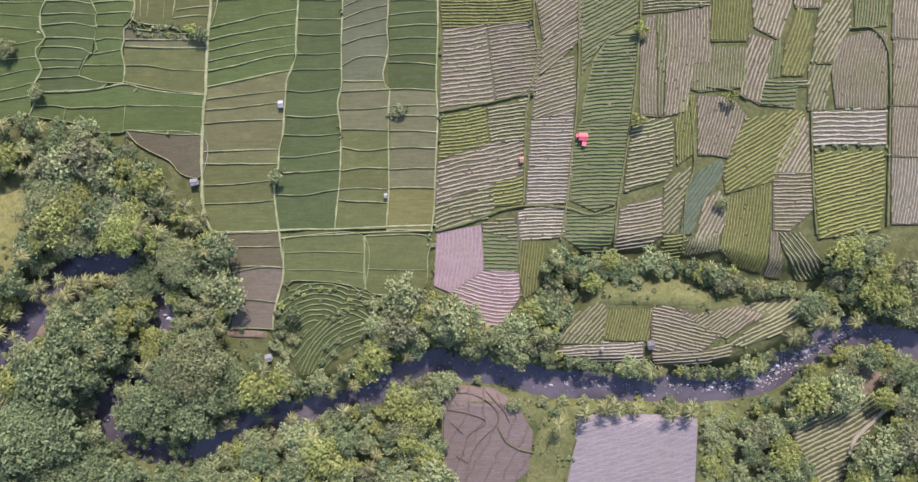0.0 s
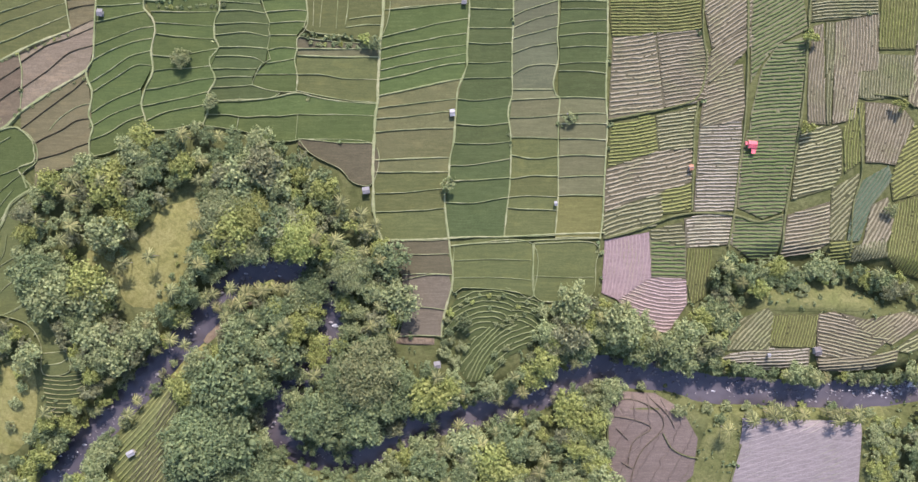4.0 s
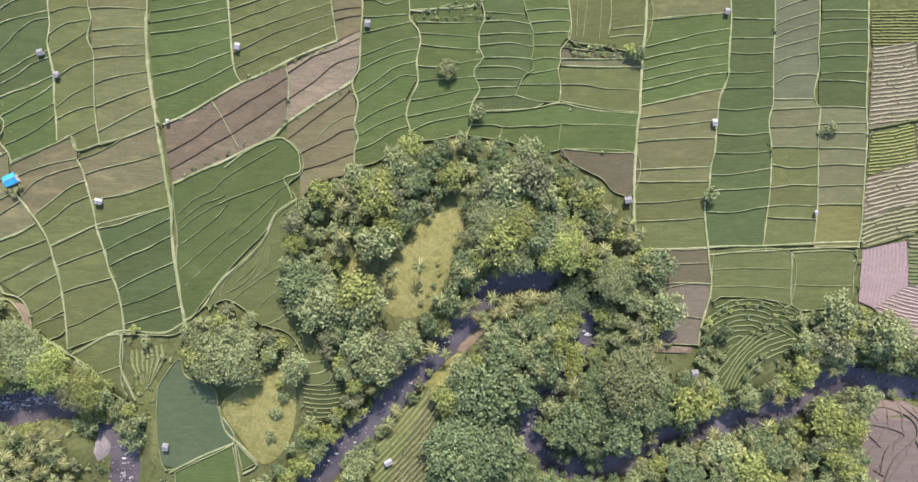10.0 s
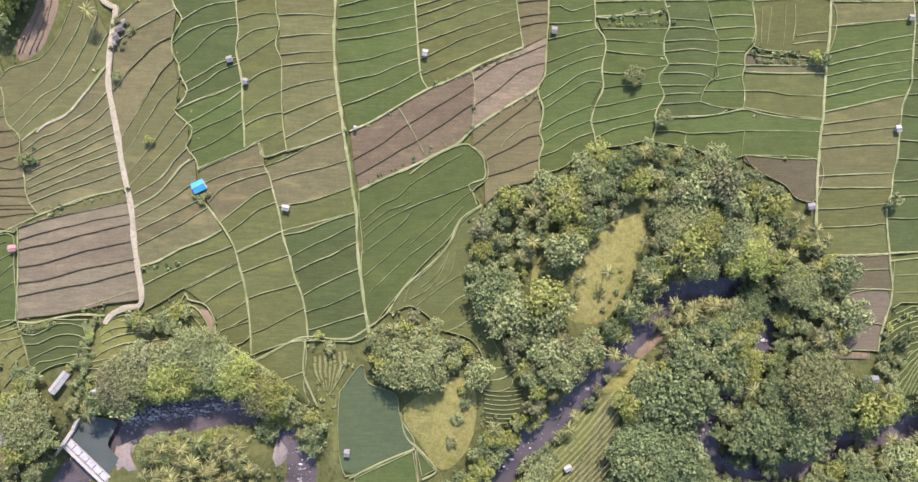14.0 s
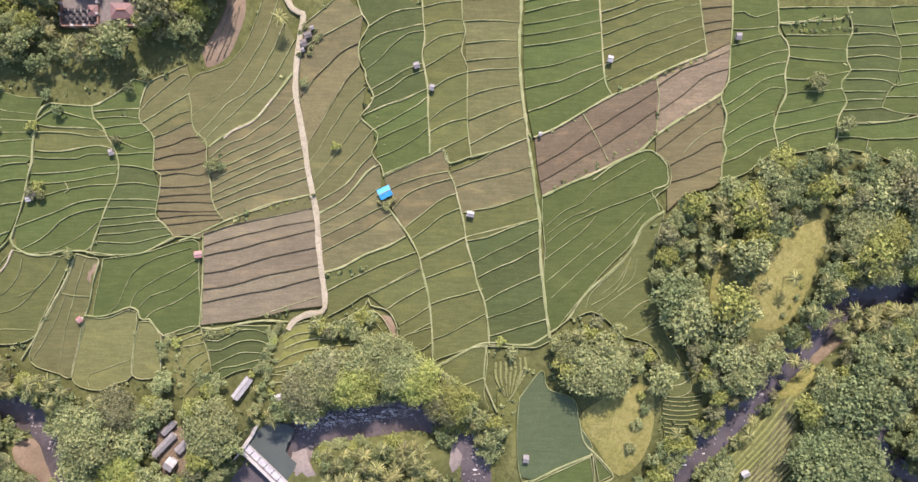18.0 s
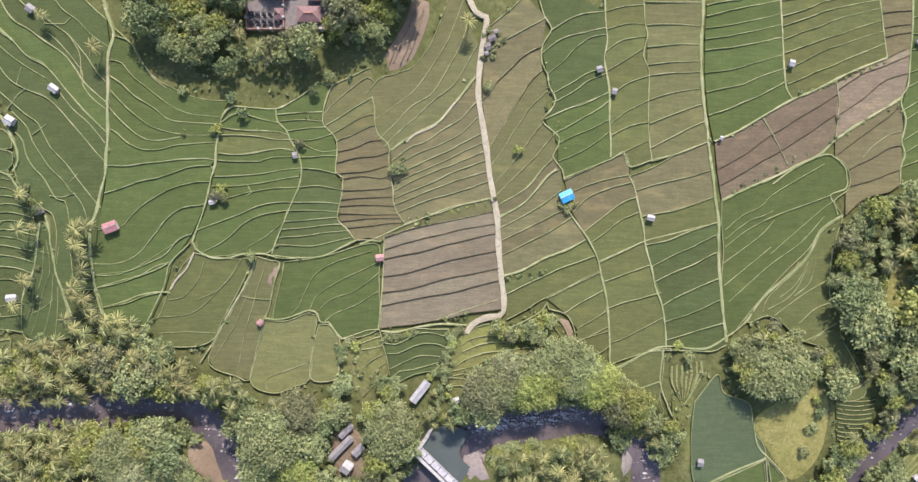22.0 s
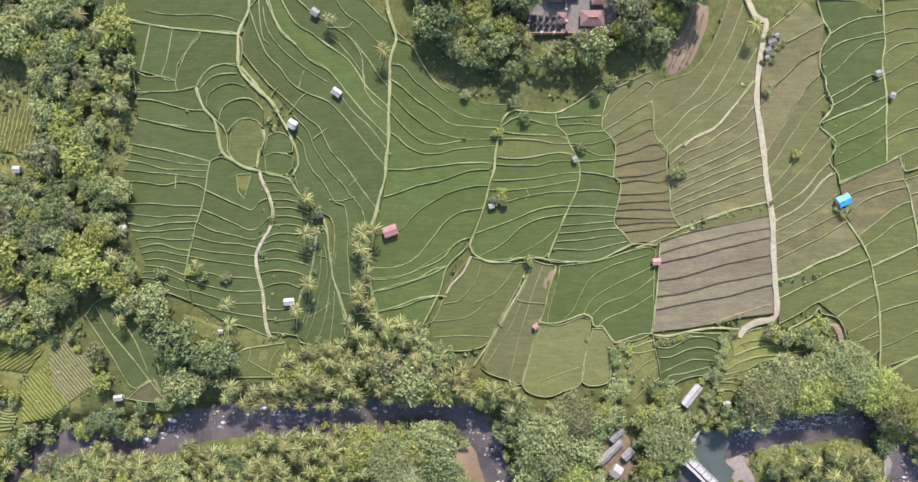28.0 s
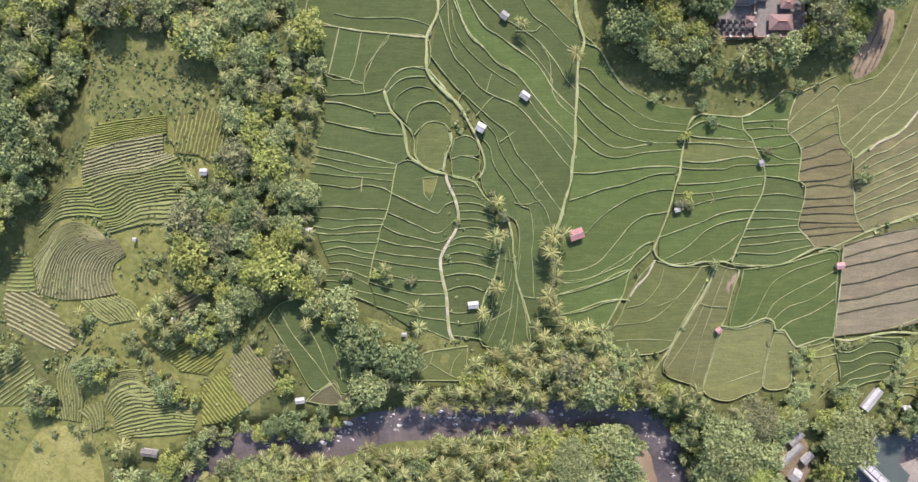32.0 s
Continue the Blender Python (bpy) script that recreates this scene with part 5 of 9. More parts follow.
field("deep", [(-587.5, 77.5), (-583, 75), (-577.5, 75), (-572.5, 73.5), (-572, 70), (-581, 69.5), (-586.5, 69.5)])
field("rice", [(-553.5, 47.5), (-553, 52.5), (-552, 56.5), (-549.5, 59.5), (-546, 60), (-543, 59), (-541.5, 55), (-541, 52.5), (-543, 48.5), (-543.5, 43), (-548.5, 42.5), (-551.5, 44)])
field("deep", [(-540.5, 46.5), (-537.5, 47.5), (-532.5, 47), (-530.5, 46), (-530.5, 42), (-532.5, 40), (-536.5, 39.5), (-540, 40.5)])
field("deep", [(-539.5, 53.5), (-535.5, 55), (-531.5, 53), (-530.5, 48), (-537.5, 47.5), (-541, 46.5)])
field("gold", [(-551, 39.5), (-545.5, 40), (-547, 34.5), (-548.5, 31), (-550.5, 33.5)])
field("deep", [(-515, -3.5), (-510, -4.5), (-502, -4.5), (-499.5, -13), (-498, -16), (-504.5, -19.5), (-511.5, -21), (-513, -11.5)])
field("deep", [(-529.5, -7.5), (-525, 1.5), (-523, 14.5), (-521.5, 21), (-518.5, 18.5), (-517.5, 8), (-515, -3), (-513, -11.5), (-512, -21.5), (-526, -23), (-530, -20)])
field("rice", [(-121.5, 99), (-92, 99), (-93.5, 79), (-109, 80), (-121, 82), (-120.5, 88.5)])
field("mud", [(-124.5, 41.5), (-96.5, 39.5), (-96.5, 25), (-104, 25), (-108.5, 30), (-114.5, 33), (-120.5, 36.5)])
field("rice", [(-66, 1.5), (-36.5, 2), (-36, -18.5), (-41, -17), (-50, -15.5), (-63, -15), (-66.5, -16.5)])
field("rice", [(-35.5, 2), (-12.5, 2), (-12, -6.5), (-13, -17.5), (-21, -19.5), (-35, -18.5)])
field("lush", [(-269.5, 29), (-243, 40), (-233, 45.5), (-226.5, 44.5), (-222, 40), (-221.5, 33), (-227, 28), (-224, 22.5), (-231.5, 18), (-236, 10.5), (-246, 0.5), (-255, -10), (-261, -17.5), (-265.5, -22.5), (-268, -13), (-269, 0), (-268.5, 9), (-269.5, 20)])
field("rice", [(-223.5, 22.5), (-227, 8.5), (-227.5, -7), (-223.5, -13.5), (-222.5, -23.5), (-220, -27.5), (-212, -45), (-222.5, -47.5), (-223, -36), (-228, -28), (-239, -24), (-244.5, -18.5), (-251, -15), (-258.5, -17.5), (-252.5, -8), (-241, 1.5), (-235.5, 8.5), (-231, 17)])
field("flood", [(-278, -48), (-269.5, -37.5), (-267, -44.5), (-257, -49), (-255, -58.5), (-250.5, -70.5), (-273, -80.5), (-277.5, -79), (-279, -63)])
field("lush", [(-273, -82), (-250.5, -71.5), (-248, -88.5), (-246.5, -100.5), (-272, -100.5)])
field("lush", [(-249, -70.5), (-242, -79), (-247, -81.5)])
field("rice", [(-309.5, -36), (-291.5, -28), (-291.5, -46.5), (-290, -53), (-300, -54), (-301.5, -44.5)])
field("rice", [(-555, -29), (-549.5, -24.5), (-534.5, -22.5), (-535.5, -35.5), (-555, -35.5)])
field("rice", [(-465.5, 9.5), (-459.5, 8), (-448.5, 7), (-444.5, 7.5), (-445.5, 3.5), (-450, -5.5), (-456.5, -17), (-459, -22.5), (-466, -25.5), (-478.5, -25), (-484, -20), (-479, -13.5), (-475.5, -5.5), (-471.5, 2.5)])
field("olive", [(-442.5, 8), (-437.5, 6.5), (-434, 5.5), (-436.5, -2.5), (-438.5, -11.5), (-440.5, -15.5), (-443.5, -27), (-446.5, -38.5), (-451, -37), (-459.5, -34), (-461.5, -30), (-456.5, -19.5), (-452, -12), (-446.5, -3)])
field("lush", [(-432.5, 6), (-418, 8), (-404.5, 12), (-397.5, 12), (-397.5, 1.5), (-397.5, -5), (-398, -19), (-411, -23), (-414.5, -19.5), (-416.5, -16.5), (-419.5, -16.5), (-420.5, -13.5), (-424, -12), (-432, -15), (-437, -15.5), (-435, -5), (-433.5, 0.5)])
field("ripe", [(-439.5, -16), (-432, -16), (-424, -13), (-421, -14), (-421, -17.5), (-422.5, -25), (-424, -38), (-430, -41), (-437.5, -43.5), (-446, -39.5), (-443, -27)])
field("ripe", [(-420, -17.5), (-416.5, -17.5), (-412.5, -23), (-413, -29.5), (-414, -38), (-423.5, -38), (-422, -25)])

# ---- row crops ----
crop("cropgold", 3, 1.20, [(-7, 93.5), (26.5, 93.5), (27, 83), (10, 81.5), (-5.5, 80)])
crop("croppale", 9, 1.6, [(-5.5, 79.5), (10, 80.5), (13, 53.5), (10, 52), (-7, 49.5)])
crop("croppale", 9, 1.38, [(11, 81), (27, 82), (30.5, 70.5), (29, 58.5), (26, 55.5), (14, 54)])
crop("cropgold", 10, 1.28, [(-6, 47), (9.5, 50), (11, 37.5), (-7.5, 31)])
crop("cropmix", 10, 1.38, [(11, 50), (26, 53), (24.5, 38.5), (12, 37.5)])
crop("croppale", 12, 1.6, [(-7.5, 30), (11.5, 36.5), (24.5, 37.5), (24, 25.5), (-8.5, 14.5)])
crop("cropmix", 14, 1.6, [(-8.5, 13.5), (12.5, 21), (13, 13), (10.5, 9), (-8.5, 4)])
crop("cropgold", 12, 1.38, [(13, 21), (24, 24.5), (24, 14.5), (13.5, 13.5)])
crop("croppale", 36, 1.46, [(28.5, 93.5), (46.5, 93.5), (45.5, 84.5), (32, 76)])
crop("croppale", 33, 1.46, [(32, 74.5), (45.5, 83), (47.5, 78), (38.5, 69), (30.5, 63)])
crop("croppale", 18, 1.38, [(29.5, 60), (38.5, 68), (43, 69), (43.5, 54.5), (43, 49), (27.5, 46.5)])
crop("cropwhite", 3, 1.29, [(27.5, 45.5), (43, 48), (42.5, 30), (41, 15.5), (32.5, 14), (25.5, 14.5)])
crop("cropgreen", 30, 1.46, [(47, 93.5), (65.5, 93.5), (67, 82.5), (56.5, 78), (51, 71), (46.5, 63), (47, 78)])
crop("cropgreen", 6, 1.38, [(67, 79.5), (56.5, 76), (51, 67.5), (47, 51.5), (46.5, 45.5), (64, 46.5), (66, 67)])
crop("cropgreen", 3, 1.38, [(45.5, 44), (64, 45.5), (62.5, 34), (61, 19), (58.5, 14.5), (51.5, 12), (42.5, 16), (43.5, 32)])
crop("cropwhite", 4, 1.29, [(22.5, 11), (32.5, 13), (40, 12), (39.5, 2), (23, 0.5)])
crop("cropgreen", 2, 1.38, [(41.5, 11.5), (51.5, 9.5), (59, 11.5), (57, -3), (50, -5), (40.5, 1.5)])
crop("cropmix", 5, 1.38, [(9, 6.5), (20.5, 9.5), (22.5, 1), (10, 3.5)])
crop("cropgreen", 1, 1.55, [(9, 3), (22, 0), (22, -11), (10, -10.5)])
crop("mauverow", 84, 1.5, [(-8, 2.5), (8, 5.5), (9, -10.5), (-3, -19), (-9, -16.5)])
crop("pinkrow", -8, 1.4, [(-3.5, -19.5), (9.5, -11), (22.5, -12.5), (22.5, -21.5), (16, -31.5), (8.5, -31.5), (3.5, -24.5)])
crop("croppale", 86, 1.14, [(70, 83), (73.5, 84), (74.5, 47.5), (68, 48), (68.5, 69)])
crop("cropmix", 87, 1.14, [(74.5, 84.5), (78, 84.5), (76.5, 47.5), (75, 47.5)])
crop("croppale", 85, 1.14, [(78.5, 84.5), (94, 87.5), (93.5, 67), (87, 66.5), (86, 49.5), (77.5, 47.5)])
crop("cropmix", 88, 1.08, [(87.5, 66.5), (94.5, 66.5), (94.5, 72.5), (108, 72), (107, 58), (91, 56.5), (87.5, 57.5)])
crop("cropgold", 88, 1.14, [(95.5, 93.5), (108.5, 93.5), (107.5, 75.5), (95, 75.5)])
crop("croppale", 74, 1.46, [(110, 93.5), (125.5, 93.5), (119.5, 76), (111, 80.5)])
crop("croppale", 72, 1.46, [(109, 77.5), (118, 74.5), (114.5, 60.5), (112.5, 52), (106, 55.5), (108, 69)])
crop("cropgold", 72, 1.38, [(127, 87), (132, 84), (129, 62.5), (121, 62.5), (123, 75)])
crop("cropgreen", 3, 1.46, [(115, 60.5), (126.5, 59), (125.5, 50.5), (113, 51.5)])
crop("cropmix", 60, 1.55, [(135, 86.5), (146.5, 93.5), (145.5, 78.5), (139.5, 67), (132, 67)])
crop("cropmix", 72, 1.46, [(131, 65.5), (139, 65), (137.5, 49.5), (131, 49.5)])
crop("croppale", 82, 1.08, [(142, 75), (154.5, 78.5), (159.5, 77.5), (159.5, 50), (141.5, 50.5), (140, 64.5)])
crop("cropgreen", 88, 1.08, [(148, 93.5), (159.5, 93), (159.5, 81), (148.5, 80)])
crop("cropwhite", 2, 1.72, [(132.5, 48), (148, 49), (159.5, 48.5), (159.5, 36.5), (133.5, 36.5)])
crop("cropgold", 16, 1.46, [(134, 33), (159.5, 33), (159.5, 18.5), (158, 4.5), (147, 3), (136, 1.5), (134, 25)])
crop("croppale", 86, 1.1, [(162.5, 95), (175, 95), (175, 76), (162, 76)])
crop("croppale", 82, 1.1, [(162.5, 74.5), (175, 74.5), (175, 51), (162.5, 51)])
crop("croppale", 86, 1.1, [(162.5, 49.5), (175, 49.5), (175, 32), (162.5, 32)])
crop("cropwhite", 84, 1.2, [(162.5, 30.5), (175, 30.5), (175, 7), (163, 7)])
crop("cropgold", 33, 1.46, [(108, 45), (125, 49), (129.5, 48), (126.5, 36), (117.5, 23), (101, 18.5), (100, 25.5), (104, 36.5)])
crop("croppale", 76, 1.14, [(90, 54.5), (102.5, 53.5), (107.5, 47), (101, 32), (96, 33), (90.5, 33)])
crop("cropgold", 86, 1.08, [(85, 54.5), (89, 54.5), (88.5, 34), (82.5, 29), (82, 44)])
crop("cropmix", 14, 1.46, [(65.5, 44), (79, 46), (80.5, 44), (80.5, 28.5), (77.5, 23.5), (62.5, 19), (64.5, 34)])
crop("cropmix", 45, 1.46, [(78, 22), (87.5, 27.5), (87.5, 25), (85.5, 18.5), (82.5, 3.5), (77, 3.5)])
crop("cropteal", 55, 1.38, [(89.5, 25), (98.5, 30.5), (100, 25.5), (92, 16.5), (88.5, 3.5), (84, 3), (86.5, 18.5)])
crop("croppale", 65, 1.46, [(93, 15.5), (98.5, 18.5), (100.5, 10), (99, 3.5), (89.5, -1)])
crop("cropgold", 83, 1.08, [(101.5, 16.5), (117, 21.5), (116.5, 1), (115.5, -12), (106, -9), (99.5, -3), (101.5, 10)])
crop("croppale", 3, 1.46, [(118.5, 25), (132.5, 25), (133, 12), (125, 4.5), (119, 4.5)])
crop("croppale", 62, 1.46, [(127, 46.5), (130.5, 45.5), (132, 26), (118.5, 26), (120.5, 32)])
crop("croppale", 86, 1.08, [(118, 3), (120.5, 3), (123.5, -14), (117.5, -13)])
crop("cropmix", -50, 1.46, [(121, 3), (129.5, 3), (137.5, -8), (136.5, -14.5), (130, -14.5), (123.5, -3.5)])
crop("croppale", 12, 1.38, [(61.5, 12), (76.5, 17), (76.5, 2.5), (71.5, -1), (59.5, -3.5)])
crop("cropgold", 10, 1.38, [(77.5, 2), (85.5, 2), (86, -5), (79.5, -6.5), (77.5, -2.5)])
crop("cropmix", 82, 1.08, [(87, 0.5), (98, 3), (98.5, -3.5), (87, -5.5)])
crop("cropgold", 86, 1.08, [(23, -0.5), (32.5, -0.5), (29.5, -18.5), (25, -21), (23.5, -12.5)])
crop("cropmix", 50, 1.38, [(39.5, -30.5), (54, -23.5), (56, -26), (55, -39), (35.5, -39)])
crop("cropgold", 78, 1.08, [(56.5, -26), (73, -26), (72, -38), (56, -37.5)])
crop("cropwhite", 4, 1.29, [(42, -40.5), (55.5, -39.5), (70, -39), (70, -45.5), (55.5, -47), (36.5, -43)])
crop("croppale", -12, 1.3, [(74, -26), (80.5, -25), (91.5, -32.5), (100.5, -35), (92.5, -41.5), (74, -41.5)])
crop("croppale", 38, 1.3, [(82.5, -25), (91, -28), (106, -25), (116, -28), (101.5, -36.5), (92, -32)])
crop("croppale", 8, 1.3, [(74, -42.5), (92.5, -42.5), (104, -39.5), (103.5, -44), (93.5, -47), (76, -48)])
crop("cropmix", 28, 1.38, [(107.5, -25), (130.5, -21.5), (130, -28), (122, -34.5), (109, -40), (103.5, -39), (117.5, -29)])
crop("cropgold", 78, 1.60, [(-640.5, 61.5), (-632, 63), (-623.5, 64.5), (-620, 59), (-621.5, 50), (-628, 45.5), (-632.5, 48.5), (-641, 49)])
crop("croptan", -28, 1.68, [(-707.5, -3.5), (-695.5, -3), (-687, -12.5), (-681, -22), (-685.5, -25), (-696, -20.5), (-706, -16)])
crop("cropolive", 2, 1.52, [(-706, 10), (-696.5, 9), (-695.5, -1.5), (-707.5, -2)])
crop("hillgold", 35, 1.20, [(-649.5, -24.5), (-643.5, -22.5), (-634.5, -20), (-626, -25.5), (-632.5, -33), (-641.5, -31.5)])
crop("croptan", -52, 1.20, [(-623, -28.5), (-617, -22.5), (-608.5, -29), (-606.5, -37.5), (-616.5, -44.5), (-623, -38)])
crop("hillgold", -52, 1.36, [(-634, -39), (-623.5, -29.5), (-623.5, -38), (-617, -45), (-625.5, -51.5), (-634.5, -52.5)])
crop("croptan", 30, 1.52, [(-642.5, -5.5), (-634, -2.5), (-632, -11), (-640.5, -12.5)])
crop("cropolive", 35, 1.68, [(-710.5, -30.5), (-701, -26), (-697, -34), (-702.5, -45), (-711.5, -45.5)])
crop("ploughrow", 70, 6.6, [(-5.5, -56.5), (13, -58), (21.5, -63), (28, -74.5), (26.5, -88.5), (19.5, -95.5), (15, -107.5), (-5.5, -107.5)])
crop("ashrow", 20, 1.98, [(47, -67), (83, -68), (91.5, -69), (91, -93.5), (90.5, -107), (40.5, -107.5), (45.5, -79)])
crop("cropmix", 30, 1.86, [(125, -67.5), (138, -65), (155.5, -58), (165, -62), (150, -83), (146.5, -99.5), (140, -99.5), (132.5, -81)])
crop("deepstep", 0, 1.8, [(-223, -48.5), (-208, -47.5), (-210, -56.5), (-217, -63.5), (-221.5, -63.5)])
crop("terrace", 60, 1.25, [(-174.5, -50.5), (-171.5, -59), (-177, -96.5), (-195, -96.5), (-188, -80), (-182, -68.5), (-176.5, -55)])
crop("contour", 0, 1.98, [(-70, -31.5), (-67, -23), (-62.5, -17.5), (-54.5, -15), (-46, -15), (-41, -17.5), (-44.5, -24.5), (-50, -29), (-55, -30), (-59, -35.5), (-61.5, -33), (-63.5, -31)], centre=(-52.5, -42.5))
crop("contour", 0, 1.98, [(-61.5, -39), (-54.5, -31), (-49.5, -30.5), (-39, -29.5), (-34, -31.5), (-35, -36.5), (-45.5, -41), (-52.5, -50.5), (-60.5, -51), (-64, -45.5)], centre=(-28, -64.5))
crop("contour", 0, 1.76, [(-44, -25), (-40.5, -18), (-34, -19.5), (-30.5, -28.5), (-33.5, -31), (-39, -29), (-49, -29.5)], centre=(-42.5, -42.5))

crop("cropolive", 48, 1.8, [(-171, -48.5), (-180, -55), (-192.5, -65.5), (-196.5, -74.5), (-199, -83), (-194.5, -91), (-174, -91.5), (-171, -69)])
crop("cropmix", 4, 1.2, [(69, 93.5), (93.5, 93), (93.5, 88.5), (80.5, 87), (69.5, 85.5)])
crop("croppale", 82, 1.15, [(125.5, 93), (135, 93), (135.5, 87.5), (126.5, 87.5)])
crop("cropgreen", 84, 1.2, [(117, 73), (120.5, 76), (120, 62.5), (114.5, 60.5)])
crop("cropmix", 3, 1.2, [(114, 59.5), (120.5, 60.5), (129.5, 60), (130.5, 59.5), (130.5, 58), (116, 58)])
steps("hillolive", (6,), [[(-287, -34), (-287, -40), (-283.5, -47.5)], [(-276, -32), (-276.5, -38.5), (-280.5, -47.5)]])
steps("hillgold", (9,), [[(-670, 58.5), (-662, 60), (-653.5, 61), (-644, 62)], [(-674.5, 49.5), (-667, 51.5), (-656, 54), (-644, 56)]])
steps("hilltan", (5, 4), [[(-674.5, 48.5), (-667, 51), (-656, 53.5), (-645.5, 55)], [(-676, 42), (-667, 44.5), (-656, 47), (-645.5, 49)], [(-675.5, 38), (-669.5, 40), (-660.5, 41.5), (-650, 43.5), (-640, 47)]])
steps("hillolive", (7, 5, 4), [[(-675.5, 37.5), (-669.5, 40), (-661, 41.5), (-650, 43.5), (-640, 46.5)], [(-671, 29), (-664.5, 30.5), (-659, 34), (-652.5, 35.5), (-646, 37), (-635, 37)], [(-668.5, 23.5), (-661.5, 25), (-655, 29), (-646, 30.5), (-634, 31.5)], [(-667, 19.5), (-661.5, 21), (-655, 23), (-648.5, 23.5), (-644, 24)]])
steps("hillolive", (5, 4), [[(-694.5, 30), (-689.5, 32.5), (-684, 35.5), (-678.5, 36), (-673.5, 37)], [(-694.5, 24), (-689.5, 27), (-684, 30), (-678.5, 31), (-672, 31)], [(-695, 18), (-690, 22), (-685, 25), (-680, 26), (-673.5, 26), (-669, 25.5)]])
steps("hilltan", (8, 7, 8, 7), [[(-695.5, 10), (-690, 15.5), (-685.5, 21), (-680, 23.5), (-674.5, 22.5), (-669.5, 19.5)], [(-694, -3), (-690, 8), (-685, 15.5), (-680, 19), (-674.5, 19.5), (-667, 17.5)], [(-685, -5.5), (-684, 3.5), (-681.5, 11), (-676.5, 15.5), (-670.5, 17), (-664, 17)], [(-675, -5), (-675, 3.5), (-672, 10), (-667.5, 13), (-662.5, 14.5)], [(-665, -3), (-666.5, 2.5), (-665, 8), (-660.5, 11.5)]])
steps("hillolive", (11,), [[(-678, -6), (-673, -11), (-667.5, -14.5)], [(-664.5, -4), (-658.5, -6.5), (-655.5, -12)]])
steps("hillolive", (7,), [[(-676, -23), (-679.5, -27.5), (-681, -34), (-680, -43), (-681, -52)], [(-686.5, -29.5), (-688.5, -36.5), (-688, -45.5), (-687, -51)]])
steps("hillolive", (7, 5, 5, 4), [[(-670, -36.5), (-667.5, -33.5), (-662, -32), (-656.5, -32)], [(-671.5, -45.5), (-669, -40.5), (-664.5, -37.5), (-659, -36.5), (-655.5, -39)], [(-668, -49.5), (-664, -45.5), (-658.5, -44), (-653, -45), (-647, -44), (-640.5, -45)], [(-668, -54.5), (-661, -52.5), (-654, -51), (-645.5, -50), (-636.5, -51)], [(-666, -58.5), (-659, -57.5), (-652.5, -57), (-644.5, -56), (-638.5, -55)]])
steps("hillolive", (5,), [[(-681, -47.5), (-677.5, -51), (-676.5, -56)], [(-672.5, -43.5), (-672, -47.5), (-672, -54)]])

# ---- meadows, clearings and bare ground ----
meadow([(-695, 1.5), (-685.5, 14.5), (-682.5, 36), (-673, 51), (-674.5, 83.5), (-653, 93), (-628.5, 85.5), (-623.5, 61.5), (-626, 42.5), (-635, 34), (-642, 14.5), (-655, 8), (-640.5, -2.5), (-649.5, -16), (-621.5, -18), (-606.5, -33.5), (-616.5, -52.5), (-639, -61.5), (-667.5, -61), (-714.5, -84.5), (-730.5, -85), (-727, -45.5), (-689, -45), (-683, -25), (-705, -20.5), (-707, -1)])
patch("grass", [(49, -18), (73.5, -13), (98, -20), (88, -24.5), (48.5, -23.5)])
patch("soil", [(142.5, -60.5), (155.5, -46), (161.5, -53), (151.5, -62.5)])
patch("grass", [(40.5, -61.5), (95.5, -64), (93, -68), (47, -66.5)])
patch("grass", [(94, -66), (105.5, -65.5), (107.5, -102), (94, -102.5)])
patch("grass", [(27.5, -86), (35.5, -63.5), (45.5, -65.5), (43, -95.5), (26.5, -107.5)])
patch("soil", [(-89, -34), (-73.5, -34.5), (-73.5, -37), (-88.5, -36.5)])
patch("ochre", [(-162.5, 19.5), (-161, 14), (-164, 1), (-168, -8.5), (-172, -16.5), (-180, -23), (-188, -22.5), (-193, -18), (-194.5, -10), (-204.5, -13.5), (-205, -5), (-203, 4.5), (-198, 7), (-190, 3), (-180, 9.5), (-175.5, 16.5)])
patch("rubble", [(-378.5, 101), (-379, 94), (-382, 86), (-384.5, 80.5), (-389, 76.5), (-393, 76), (-394.5, 81.5), (-391, 87.5), (-387, 94.5), (-384, 103)])
patch("ochre", [(-254.5, -56), (-244.5, -48), (-235, -42.5), (-227, -46), (-226, -58.5), (-229.5, -71.5), (-239, -79.5), (-247.5, -69)])
patch("rubble", [(-470, -61.5), (-460, -68), (-459.5, -84.5), (-465, -77.5), (-470.5, -71)])
patch("soil", [(-416, -60.5), (-407, -58), (-403.5, -67), (-405.5, -76.5), (-414.5, -77)])
patch("grass", [(-674.5, 83.5), (-661.5, 95), (-629.5, 85.5), (-629, 63.5), (-670.5, 60.5)])
patch("ochre", [(-698.5, -57.5), (-678.5, -56.5), (-675.5, -84.5), (-710, -84.5)])
patch("grass", [(-598, 65.5), (-586.5, 59.5), (-590, 40.5), (-596.5, 42.5)])
patch("sand", [(-210, -72.5), (-205.5, -71), (-206.5, -77), (-210, -84), (-213.5, -85.5), (-212, -78)])
patch("soil", [(-165.5, -35), (-157.5, -28), (-149, -22), (-144.5, -17.5), (-142.5, -20), (-151.5, -27.5), (-162, -37)])
patch("ochre", [(-177, -50), (-167.5, -39.5), (-162, -37), (-165, -43.5), (-172.5, -50.5)])
